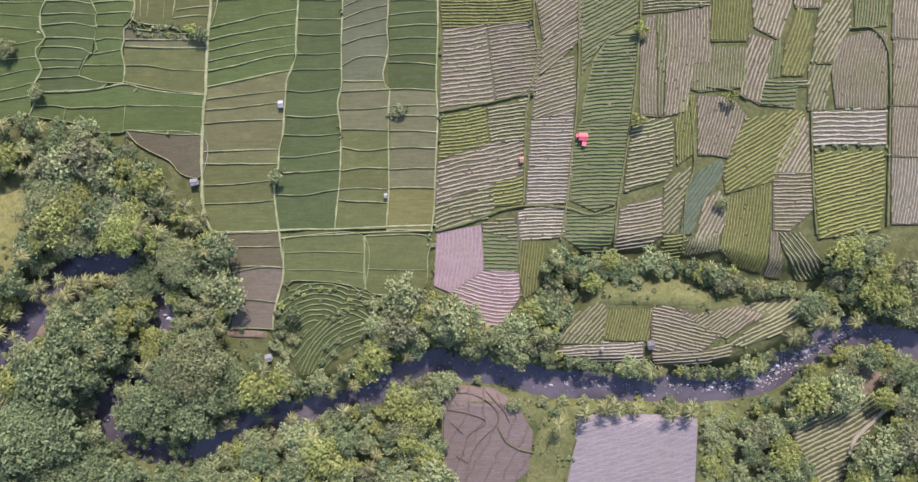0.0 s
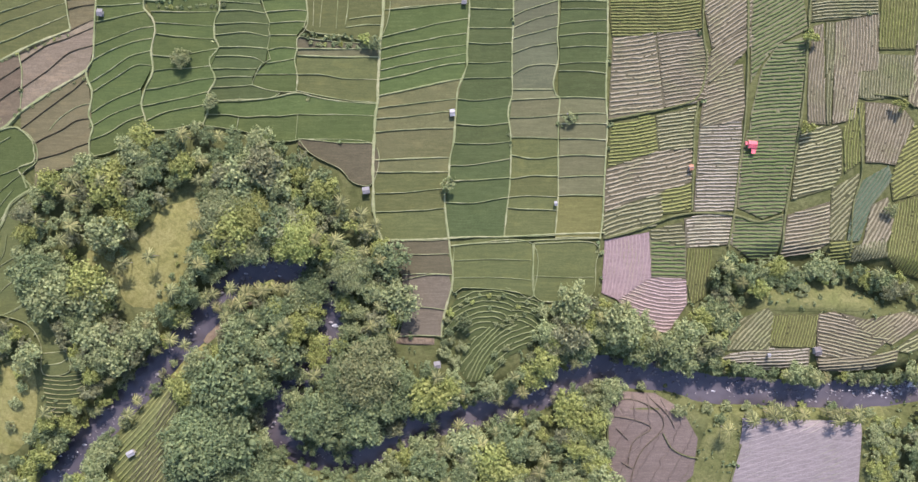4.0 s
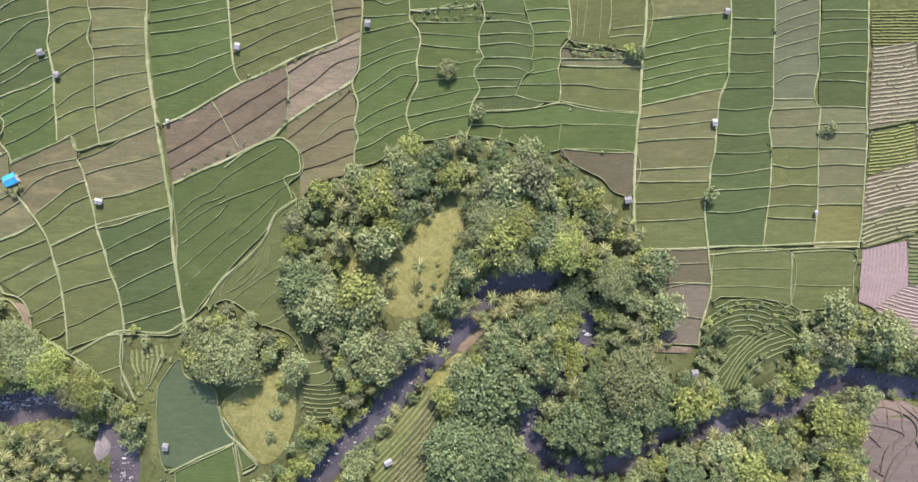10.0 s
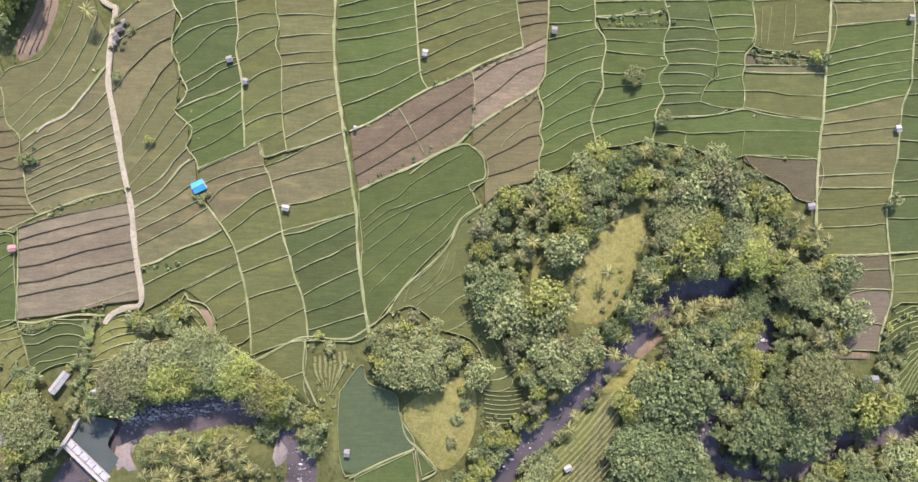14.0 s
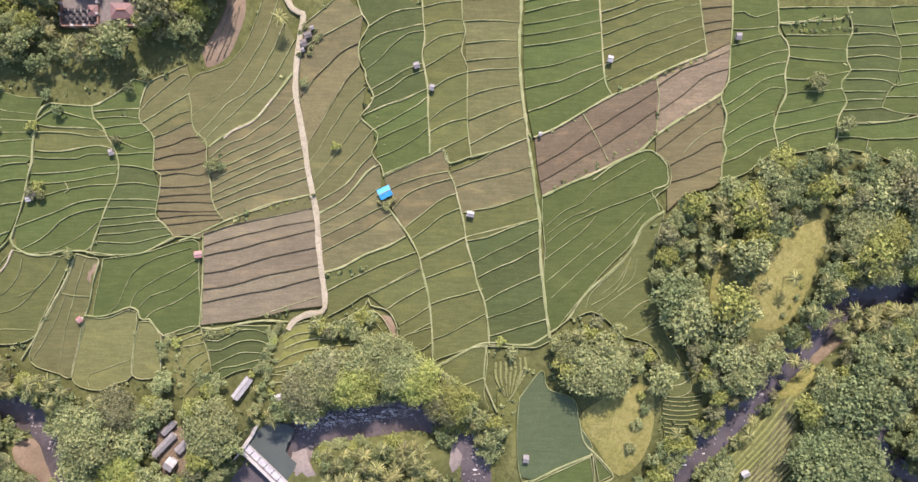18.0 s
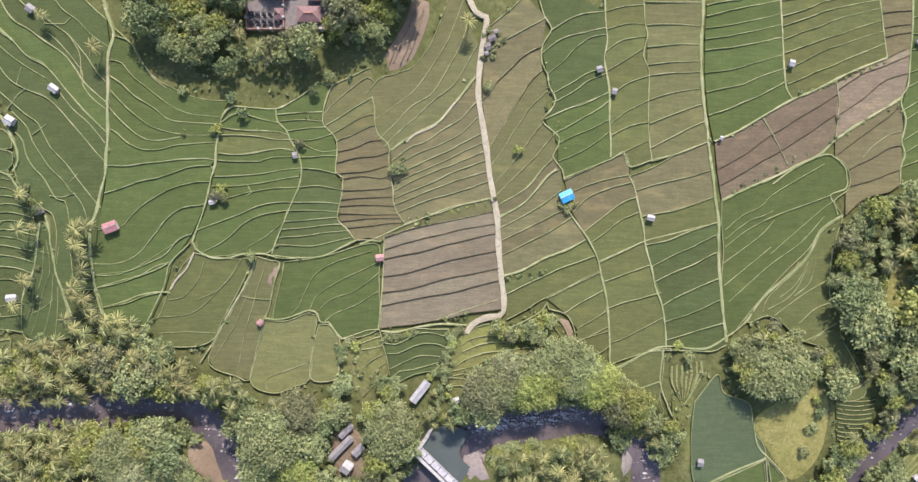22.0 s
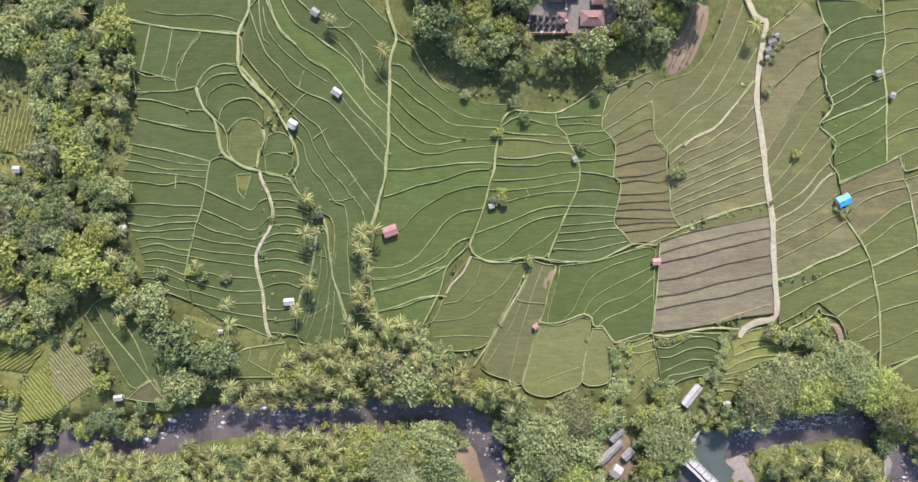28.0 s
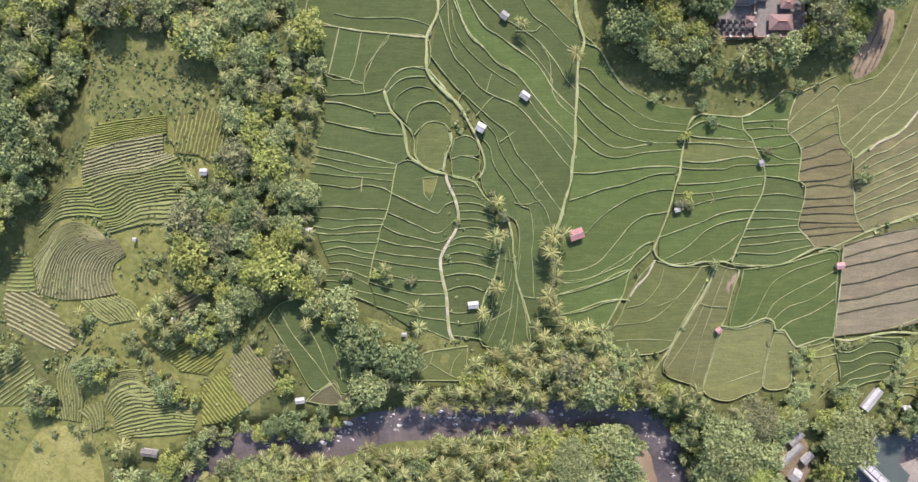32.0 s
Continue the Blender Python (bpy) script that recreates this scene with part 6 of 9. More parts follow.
patch("grass", [(-287, -42), (-277.5, -44.5), (-279, -58), (-278.5, -72), (-290, -95), (-294.5, -78.5), (-284.5, -58)])
patch("grass", [(-32, -22), (-21, -21), (-23, -26.5), (-30, -27.5)])
patch("grass", [(-558, -29), (-547.5, -15.5), (-534.5, -22.5), (-536.5, -33.5), (-549.5, -38)])
patch("grass", [(-573.5, -11.5), (-556, -18), (-558, -24.5), (-569, -19)])
patch("grass", [(-411.5, -23.5), (-406, -22), (-397, -20.5), (-394.5, -30.5), (-394.5, -37), (-399, -41.5), (-404.5, -47.5), (-411, -42.5), (-412.5, -31.5)])
patch("grass", [(-370.5, -19.5), (-360.5, -17.5), (-347.5, -18.5), (-338.5, -15), (-331, -14), (-326.5, -22), (-327, -27.5), (-340.5, -30), (-354, -32), (-360.5, -38.5), (-364.5, -45.5), (-371.5, -44), (-375, -36)])
patch("rubble", [(-330, -15.5), (-326.5, -16.5), (-324.5, -21.5), (-324, -27.5), (-325.5, -27.5), (-327, -22.5), (-329.5, -18.5)])
patch("rubble", [(-437, 5), (-434, 5.5), (-436.5, -2.5), (-438, -4.5), (-439.5, -2)])
patch("sand", [(-370, -61.5), (-362, -61.5), (-350, -61), (-350, -63), (-355.5, -65), (-357.5, -68), (-358.5, -73), (-356, -78), (-364, -78), (-367, -72.5), (-369, -68)])
patch("sand", [(-304, -67.5), (-300.5, -66), (-298.5, -67.5), (-299, -72), (-301, -77), (-304, -78.5), (-305, -74.5)])

# ---- farm tracks ----
track(2, [(-368.5, 113), (-361.5, 97.5), (-357.5, 95.5), (-358.5, 88), (-360, 77.5), (-360.5, 67), (-359, 57), (-357.5, 47.5), (-356.5, 39), (-355, 30.5), (-353.5, 21.5), (-353, 11), (-352, 0), (-351, -9), (-352, -14), (-358.5, -15.5), (-363, -18), (-365, -21)])
track(1.3, [(165.5, -62), (158.5, -69), (152, -76), (150, -82)])
track(0.7, [(-387, 50), (-383.5, 53), (-376, 56.5), (-369, 64.5)])

# ---- banks and bunds ----
bank(0.5, [(-604.5, -8.5), (-599.5, -18), (-591, -29), (-584, -39), (-581.5, -42.5)])
bank(0.5, [(-598.5, -19.5), (-594, -16)])
bank(0.5, [(-588.5, -15.5), (-583.5, -24.5), (-581.5, -35.5)])
bank(0.5, [(-595, -13.5), (-590, -22.5), (-586, -33.5)])
bank(0.9, [(-594, -43.5), (-589.5, -39.5), (-584.5, -36.5)])
bank(0.4, [(-519.5, 14.5), (-518.5, 3.5), (-521.5, -5), (-524, -14), (-527, -21)])
bank(0.4, [(-517.5, 1.5), (-518.5, -7.5), (-520.5, -16), (-523, -22.5)])
bank(0.4, [(-516, -3), (-516.5, -11.5), (-518, -21.5)])
bank(0.4, [(-520.5, 12), (-521.5, 1.5), (-524.5, -7.5), (-527, -16)])
bank(0.4, [(-525, -3), (-526, -9.5), (-528, -15)])
bank(0.4, [(-517.5, -7.5), (-521.5, -10.5), (-526, -13)])
bank(0.4, [(-511, -13), (-506.5, -11.5), (-500, -13)])
bank(0.4, [(-509, -16), (-505.5, -14.5), (-499, -15)])
bank(0.4, [(-515, 12), (-516, 5.5)])
bank(0.5, [(-542, 105), (-541.5, 94.5), (-540.5, 88.5), (-538.5, 86.5)])
bank(0.5, [(-517.5, 92.5), (-510, 92.5), (-508, 94.5)])
bank(0.5, [(-508, 87.5), (-505, 82), (-504.5, 74)])
bank(0.5, [(-517.5, 30.5), (-513, 30), (-508, 31.5)])
bank(0.5, [(-526, 77), (-528, 70.5)])
bank(0.5, [(-538.5, 66.5), (-537, 69.5), (-535.5, 71)])
bank(0.5, [(-531.5, 62), (-527.5, 67), (-525, 69)])
bank(0.5, [(-523, 52.5), (-517.5, 56.5)])
bank(0.5, [(-510, 35.5), (-507, 38.5)])
bank(0.5, [(-583, 98.5), (-574.5, 97), (-559.5, 97), (-551.5, 95.5), (-548, 94)])
bank(0.5, [(-573, 40), (-573.5, 34.5)])
bank(0.5, [(-577, 58), (-568.5, 57)])
bank(0.5, [(-521.5, 10), (-517.5, 9)])
bank(2.0, [(-545.5, 105.5), (-545.5, 99), (-548, 93.5), (-549.5, 90), (-549.5, 84), (-549.5, 78.5), (-547, 74.5), (-543, 70.5), (-538.5, 66.5), (-535.5, 62)])
bank(1.4, [(-549, 78.5), (-544.5, 73.5), (-540.5, 68.5), (-537, 64.5), (-534, 59), (-531.5, 54.5), (-529, 48), (-528.5, 43), (-530.5, 39.5)])
bank(2.0, [(-565, 71), (-564, 67.5), (-562, 63), (-559, 60), (-557.5, 55), (-557, 51.5), (-556, 47.5), (-552.5, 45), (-548.5, 42.5), (-542.5, 41)])
bank(1.0, [(-559, 60), (-555.5, 57), (-554, 52.5), (-554, 48), (-551.5, 44.5)])
bank(1.6, [(-541, 56), (-540.5, 52), (-542.5, 48), (-543.5, 42)])
bank(1.7, [(-542.5, 41), (-542, 38), (-539.5, 32.5), (-538, 26), (-539, 20.5), (-542, 15.5), (-544.5, 10), (-544, 3.5), (-542.5, -3), (-542, -9.5), (-541.5, -16), (-540, -20.5)])
track(1.1, [(-542.5, 41), (-542, 38), (-539.5, 32.5), (-538, 26), (-539, 20.5), (-542, 15.5), (-544.5, 10), (-544, 3.5), (-542.5, -3), (-542, -9.5), (-541.5, -16), (-540, -20.5)])
bank(1.5, [(-540.5, 40.5), (-534.5, 39), (-531.5, 37.5), (-529, 33.5), (-526, 30.5), (-523, 27), (-520, 24.5)])
bank(1.3, [(-519.5, 23.5), (-518, 17.5), (-518, 13), (-517, 8), (-516.5, 2), (-514.5, -3.5), (-512.5, -10.5), (-511.5, -14)])
bank(1.1, [(-521.5, 20.5), (-522.5, 14.5), (-523.5, 8), (-525, 2), (-528, -3), (-529.5, -8.5)])
bank(0.8, [(-560.5, 44.5), (-561.5, 40), (-562.5, 34), (-564, 27.5), (-566.5, 21), (-567.5, 16.5), (-569, 11.5), (-570, 7), (-571, 1.5)])
bank(1.0, [(-592.5, 96), (-587, 95), (-581, 93.5), (-574.5, 92.5), (-566, 91.5), (-559.5, 91), (-549.5, 90)])
bank(2.0, [(-496, 105.5), (-495.5, 99), (-494, 94), (-492.5, 88.5), (-494.5, 82), (-495, 76), (-495, 69.5), (-495.5, 61), (-495.5, 52.5), (-496.5, 44.5), (-497, 38), (-499, 31.5), (-500.5, 25), (-503, 18.5), (-503.5, 12), (-503, 3.5), (-502, -5), (-500, -13), (-496.5, -16)])
bank(1.2, [(-540.5, 105.5), (-537.5, 98), (-534, 91.5), (-529, 86.5)])
bank(0.6, [(-495, 62.5), (-490, 57), (-484, 52), (-478, 50.5), (-468.5, 52)])
bank(0.6, [(-493.5, 88.5), (-487.5, 86.5), (-484, 81.5), (-479, 73.5), (-474, 69.5)])
bank(0.4, [(-453.5, 8), (-449, 10), (-440.5, 14.5), (-434, 19.5)])
bank(0.5, [(-445.5, 34.5), (-444, 31.5), (-445.5, 30.5)])
bank(1.3, [(-449.5, 63), (-452.5, 61.5), (-454.5, 58), (-455.5, 53), (-456.5, 47.5), (-457, 41.5), (-458.5, 37), (-460, 30.5), (-462, 24), (-464.5, 17.5), (-466, 13.5), (-465, 11), (-460, 8), (-453.5, 7.5), (-448, 9)])
bank(1.0, [(-448, 9), (-439.5, 9), (-435, 7.5), (-427.5, 7.5), (-418.5, 8), (-412, 11), (-405.5, 14), (-396.5, 13.5)])
bank(1.0, [(-434.5, 62), (-434, 57.5), (-431, 54.5), (-429.5, 51), (-426.5, 45.5), (-425.5, 40), (-426.5, 34), (-428.5, 29.5), (-431.5, 23), (-433, 19), (-435, 14.5), (-437, 9)])
bank(0.8, [(-414, 70.5), (-416, 66), (-417.5, 59.5), (-417, 56), (-414, 53), (-412.5, 50), (-412.5, 45.5), (-413, 39), (-410.5, 37), (-411, 30.5), (-412, 26.5), (-412.5, 21.5), (-409.5, 18.5), (-406.5, 14.5)])
bank(0.8, [(-399.5, 66.5), (-398.5, 62.5), (-398.5, 57.5), (-397.5, 53), (-393.5, 49), (-393.5, 43.5), (-393, 38), (-392, 32.5), (-392, 28.5), (-390.5, 24), (-388, 20.5)])
bank(0.9, [(-449.5, 63), (-444, 62.5), (-434.5, 62), (-429, 64.5), (-423.5, 68), (-419, 72)])
bank(0.5, [(-376.5, -16), (-366.5, -12.5), (-353.5, -8.5)])
bank(1.4, [(-392.5, 47), (-388, 50.5), (-381.5, 54), (-375, 57.5), (-370.5, 62.5), (-366.5, 67.5), (-361.5, 74)])
bank(1.0, [(-395.5, 15.5), (-396, 1), (-397, -10.5), (-398, -19.5)])
bank(1.0, [(-404.5, 12.5), (-399, 14.5), (-388, 19.5), (-381.5, 22), (-371, 26), (-355.5, 29.5)])
bank(0.9, [(-338.5, 103.5), (-336, 95.5), (-333.5, 91.5), (-337, 85), (-337, 78.5), (-335, 75), (-334.5, 71), (-332, 65.5), (-334, 61.5), (-337, 58), (-334, 55), (-330.5, 51.5), (-331, 48.5), (-333, 45), (-332, 43), (-329.5, 40), (-328.5, 36)])
bank(1.3, [(-314, 103.5), (-313.5, 93.5), (-313, 87), (-314, 80.5), (-313, 74.5), (-312, 68), (-312, 59), (-311.5, 50.5), (-311.5, 44.5)])
bank(0.8, [(-299.5, 104), (-299, 93.5), (-298, 89.5), (-299.5, 82), (-297.5, 76.5), (-297.5, 65.5), (-297.5, 58), (-297, 50.5), (-296, 43)])
bank(2.2, [(-277.5, 104), (-277.5, 96), (-278, 87.5), (-278, 78.5), (-277.5, 70), (-276.5, 61.5), (-275.5, 55), (-274.5, 46.5), (-273, 37.5), (-272, 29), (-270.5, 20), (-270.5, 11.5), (-270, 2.5), (-269, -6), (-268, -15), (-266.5, -25)])
bank(1.3, [(-304.5, 37.5), (-302.5, 33.5), (-301, 27), (-299, 19), (-298, 11.5), (-295.5, 3), (-294, -4), (-291.5, -10.5), (-290, -19.5), (-289.5, -27.5)])
bank(1.3, [(-327, 24.5), (-323, 19), (-319.5, 14), (-316, 7), (-314.5, 0.5), (-312.5, -8), (-311.5, -17), (-311, -25), (-311, -33.5)])
bank(0.8, [(-329, 36.5), (-321, 40), (-311, 44), (-306.5, 46.5), (-304, 41), (-296, 43.5), (-286, 46), (-274.5, 50.5)])
bank(1.6, [(-351.5, 0.5), (-344.5, 2.5), (-336, 7), (-327, 10.5), (-320.5, 14)])
bank(0.7, [(-316, 5.5), (-309.5, 8.5), (-298, 13.5), (-290, 15.5), (-270.5, 20.5)])
bank(1.5, [(-353.5, 22), (-344.5, 27), (-339.5, 32), (-335, 37.5), (-331.5, 40)])
bank(0.6, [(-254.5, 59), (-250.5, 52.5), (-245, 42)])
bank(0.6, [(-227, 72.5), (-226, 64.5), (-227, 51.5)])
bank(0.4, [(-268, 17.5), (-261.5, 23), (-255, 26), (-250.5, 30.5), (-241.5, 36), (-231, 42)])
bank(0.4, [(-268, 14), (-259.5, 20.5), (-253, 23), (-250, 24.5)])
bank(0.4, [(-268, 11), (-259.5, 17.5), (-248.5, 23), (-237.5, 27), (-228, 30.5)])
bank(0.4, [(-268.5, 5), (-255, 15), (-249.5, 21)])
bank(0.4, [(-250.5, 8.5), (-242, 16), (-231, 25.5), (-226, 29)])
bank(0.4, [(-266, -9.5), (-251, 4), (-239.5, 12.5), (-230.5, 22.5)])
bank(0.4, [(-268, -3.5), (-259.5, 3.5), (-250.5, 11)])
bank(0.4, [(-236, 5.5), (-239.5, -3.5), (-244.5, -9), (-251, -12.5)])
bank(0.4, [(-233.5, 5.5), (-235.5, -2.5), (-241, -7.5)])
bank(0.4, [(-239.5, 5.5), (-243, 0), (-251, -8), (-253, -13.5)])
bank(0.4, [(-228.5, -1.5), (-235.5, -5.5), (-242, -10), (-248.5, -15)])
bank(0.4, [(-227, -10), (-233, -12.5), (-239, -18)])
bank(0.4, [(-224.5, -20.5), (-230, -22), (-233.5, -24.5)])
bank(0.4, [(-237, 3), (-241, -3.5), (-246.5, -8)])
bank(0.5, [(-216.5, 44.5), (-213, 48.5), (-206.5, 53), (-201, 54.5)])
bank(1.2, [(-248.5, 103), (-247.5, 88), (-247, 79.5), (-246, 70.5), (-243.5, 66)])
bank(0.9, [(-211, 103), (-209, 88), (-208, 81.5)])
bank(1.3, [(-198.5, 103.5), (-198.5, 92.5), (-199, 86), (-199.5, 77.5), (-200, 71), (-202.5, 66.5), (-202, 63), (-200.5, 59), (-201, 54.5), (-202, 50), (-200.5, 46), (-202, 40.5), (-202, 34.5)])
bank(1.1, [(-181.5, 103.5), (-181, 93), (-181, 89.5), (-178, 86), (-177, 81.5), (-178.5, 74), (-178, 66.5), (-180.5, 61), (-182.5, 54.5), (-181.5, 50), (-180.5, 45)])
bank(1.5, [(-272.5, 50.5), (-263.5, 54.5), (-252.5, 61), (-243.5, 66), (-235, 69.5), (-222, 76), (-208, 81.5)])
bank(1.7, [(-269.5, 28.5), (-259, 33.5), (-250.5, 37), (-241.5, 41.5), (-233, 45.5), (-227, 51), (-217.5, 57.5), (-206.5, 64), (-202, 67)])
bank(1.0, [(-250.5, 34.5), (-241.5, 41), (-231, 45.5), (-227, 44.5), (-223, 40.5), (-222.5, 37), (-222.5, 33), (-228.5, 30.5), (-227, 27.5), (-225.5, 23)])
bank(1.0, [(-181, 93), (-177, 92.5), (-171.5, 93.5), (-166, 95)])
bank(0.5, [(-146.5, 49.5), (-147.5, 44.5)])
bank(0.5, [(-124.5, 50.5), (-125.5, 40.5)])
bank(0.4, [(-114.5, 97), (-115.5, 88.5), (-116, 83)])
bank(0.4, [(-109, 97.5), (-109.5, 88.5), (-110, 82.5)])
bank(0.4, [(-118, 97), (-118.5, 83.5)])
bank(0.6, [(-105.5, 97.5), (-105.5, 90.5), (-106.5, 84)])
bank(0.6, [(-105, 86), (-99, 87), (-93, 87.5)])
bank(0.6, [(-106.5, 83), (-99, 84), (-93.5, 84)])
bank(1.0, [(-155, 99), (-153, 90.5), (-155, 85), (-155, 78.5), (-153.5, 75.5), (-157, 71), (-156.5, 67.5), (-155, 63.5), (-157.5, 59), (-158.5, 56), (-158, 51.5), (-160, 46.5)])
bank(0.5, [(-139, 99), (-136.5, 89.5), (-134.5, 84.5), (-135, 82), (-134.5, 79.5), (-135.5, 75), (-134.5, 71), (-137.5, 69.5), (-140, 65.5), (-141.5, 61.5)])
bank(0.8, [(-122, 99), (-120.5, 88.5), (-121, 83), (-124.5, 78.5), (-124.5, 74.5), (-125.5, 71), (-124.5, 64.5), (-125, 59)])
bank(0.8, [(-158.5, 55.5), (-148.5, 55.5), (-135.5, 56.5), (-125, 58.5), (-118, 57), (-109, 55.5), (-95, 54.5)])
bank(0.9, [(-153, 97), (-159.5, 94), (-170, 93.5), (-180.5, 93)])
bank(2.0, [(-92, 99), (-92.5, 86.5), (-93.5, 77.5), (-94, 69), (-94.5, 60), (-94.5, 56), (-95.5, 49.5), (-96, 40.5), (-96.5, 31.5), (-96.5, 23), (-96.5, 16), (-95.5, 9.5), (-93.5, 3.5)])
bank(1.4, [(-60.5, 99), (-60, 91), (-60.5, 82), (-61, 73.5), (-61, 69), (-63, 63.5), (-64.5, 60), (-65, 53.5), (-65.5, 48), (-66, 40.5), (-67.5, 34), (-68, 27), (-69.5, 20.5), (-69, 11.5), (-68, 4), (-67.5, -1.5), (-66.5, -8.5), (-67, -15), (-69, -22), (-70.5, -28.5), (-71, -34)])
bank(1.1, [(-43.5, 99.5), (-43.5, 86.5), (-44, 75.5), (-44, 64.5), (-44, 58), (-45.5, 51.5), (-44.5, 42.5), (-44.5, 31.5), (-45, 22.5), (-46, 14), (-47, 4.5)])
bank(1.1, [(-26.5, 101), (-26.5, 86.5), (-27, 80), (-26.5, 73.5), (-27, 69), (-28.5, 62.5), (-27.5, 58), (-26, 57), (-26.5, 49), (-26.5, 40.5), (-26.5, 27), (-26.5, 18.5), (-27.5, 5.5)])
bank(1.2, [(-93.5, 3.5), (-80.5, 3.5), (-68, 4), (-58, 4.5), (-47, 4.5), (-27.5, 5.5), (-8.5, 6)])
bank(0.8, [(-68, 1), (-58, 2), (-47, 2.5), (-27.5, 3.5), (-10, 4)])
bank(1.1, [(-94.5, 57.5), (-82.5, 60), (-71.5, 62.5), (-62.5, 64)])
bank(0.9, [(-124.5, 72.5), (-109, 72), (-94, 72)])
bank(1.1, [(-92.5, 2.5), (-89, -4), (-86, -17.5), (-87, -28.5), (-89, -34.5)])
bank(1.3, [(-8, 103), (-8, 90), (-8, 77), (-8.5, 64), (-8.5, 55.5), (-8, 47.5), (-8.5, 35.5), (-9, 24.5), (-9.5, 11.5), (-10.5, 3.5)])
bank(1.3, [(-223.5, 23), (-231.5, 17.5), (-236, 8.5), (-241.5, 2), (-253, -8), (-259.5, -17.5), (-266.5, -23), (-273, -27), (-278.5, -27.5), (-290.5, -26.5), (-298.5, -29.5), (-309.5, -35.5)])
bank(0.9, [(-467, 13), (-474.5, 5.5), (-477, -3), (-483.5, -16)])
bank(0.7, [(-36, 2), (-35.5, -18.5)])
bank(1.3, [(-8, 48.5), (8, 51.5), (19, 54), (26.5, 57.5), (29.5, 69.5), (28, 83.5), (29, 103)])
bank(1.5, [(26.5, 55.5), (25, 44.5), (24.5, 14.5)])
bank(1.5, [(45, 103), (45, 68.5), (44, 46.5), (42, 29), (40.5, 13), (38.5, 0.5)])
bank(1.5, [(-8, 4), (3.5, 7), (17, 12), (28, 13.5), (41, 12.5), (50, 10), (59, 12.5)])
bank(1.5, [(69, 102.5), (67, 68.5), (65.5, 51), (63, 33.5), (60, 13.5), (59, -4)])
bank(1.3, [(132, 48.5), (132.5, 33.5), (133.5, 16), (135, 2.5)])
bank(1.3, [(145.5, 79.5), (154, 79.5), (159.5, 72.5), (161, 61.5), (161, 35.5), (161, 20), (161, 6)])
bank(0.9, [(92.5, 58), (102.5, 56.5), (108, 53)])
bank(1.1, [(87, 53), (88.5, 29), (85.5, 16), (85, -4)])
bank(0.7, [(-224.5, -18), (-233.5, -23.5), (-238, -25)])
bank(0.7, [(-222, -39.5), (-213, -38.5)])
bank(0.7, [(-222, -44), (-215.5, -43), (-209.5, -38.5)])
bank(1.3, [(-275, -82), (-262, -75.5), (-249.5, -70.5)])
bank(0.9, [(-249.5, -71), (-248, -88.5)])
bank(1.1, [(-255, -56), (-253, -65.5), (-246.5, -72.5), (-241.5, -79.5), (-247, -83)])
bank(0.7, [(-301.5, -43.5), (-291.5, -40)])
bank(1.1, [(-290.5, -27.5), (-291.5, -40), (-288.5, -49), (-286.5, -53.5)])
bank(0.7, [(-276, -35.5), (-279.5, -44.5), (-282, -49)])
bank(0.4, [(-321.5, -23.5), (-311.5, -20.5)])
bank(0.4, [(-462, 6.5), (-464, 0), (-469.5, -6.5), (-475.5, -8)])
bank(0.4, [(-448.5, 7), (-453, 0), (-462, -9.5), (-469, -13.5), (-480, -14.5)])
bank(0.4, [(-479.5, -20.5), (-469, -20), (-458.5, -20.5)])
bank(0.4, [(-466, 8.5), (-470, 1.5), (-474, -2)])
track(0.6, [(-465.5, 9.5), (-468.5, 3.5), (-472, 0), (-474.5, -4)])
bank(0.9, [(-391.5, 79), (-387.5, 88), (-383.5, 97)], True)
bank(0.9, [(-389, 78.5), (-385, 87), (-382, 95.5)], True)
bank(0.9, [(-386.5, 80), (-383, 88), (-380.5, 98)], True)
bank(0.9, [(-393, 78.5), (-390.5, 84.5)], True)
bank(0.9, [(-385, 95), (-382, 101)], True)
bank(0.45, [(-516.5, 89.5), (-513, 86.5), (-509, 82), (-506, 78), (-504, 75), (-504, 70.5), (-500.5, 65.5), (-496, 62)])
bank(0.45, [(-513, 68.5), (-508, 62), (-502.5, 57), (-496.5, 49.5)])
bank(0.45, [(-540.5, 100), (-539.5, 93.5), (-537, 88.5), (-533.5, 84.5), (-529, 80.5), (-524, 77), (-517.5, 73)])
bank(0.4, [(-501.5, 1.5), (-489.5, 3), (-483, 6.5), (-474, 12), (-467.5, 16.5)])
bank(0.7, [(-502.5, -3.5), (-492, -0.5), (-485, 1.5), (-480, 4.5), (-475, 6)])
bank(0.9, [(-501, -11), (-492, -8.5), (-485.5, -6), (-478, -5), (-474.5, -5.5)])
bank(0.3, [(-5.5, -59.5), (3.5, -59), (12.5, -63), (15, -70), (7, -79), (3.5, -88.5), (2.5, -100.5)], True)
bank(0.3, [(-5, -65), (3.5, -66.5), (10.5, -70), (3.5, -75.5), (1.5, -86)], True)
bank(0.3, [(10.5, -58.5), (17, -65), (19.5, -70)], True)
bank(0.3, [(-3, -70), (1.5, -74.5)], True)
bank(0.3, [(-1, -83.5), (3.5, -86)], True)
bank(0.7, [(15, -72), (18.5, -78), (24, -81), (29, -82)])
bank(0.9, [(-6, -56.5), (-6.5, -70), (-6, -88.5), (-6, -102.5)])
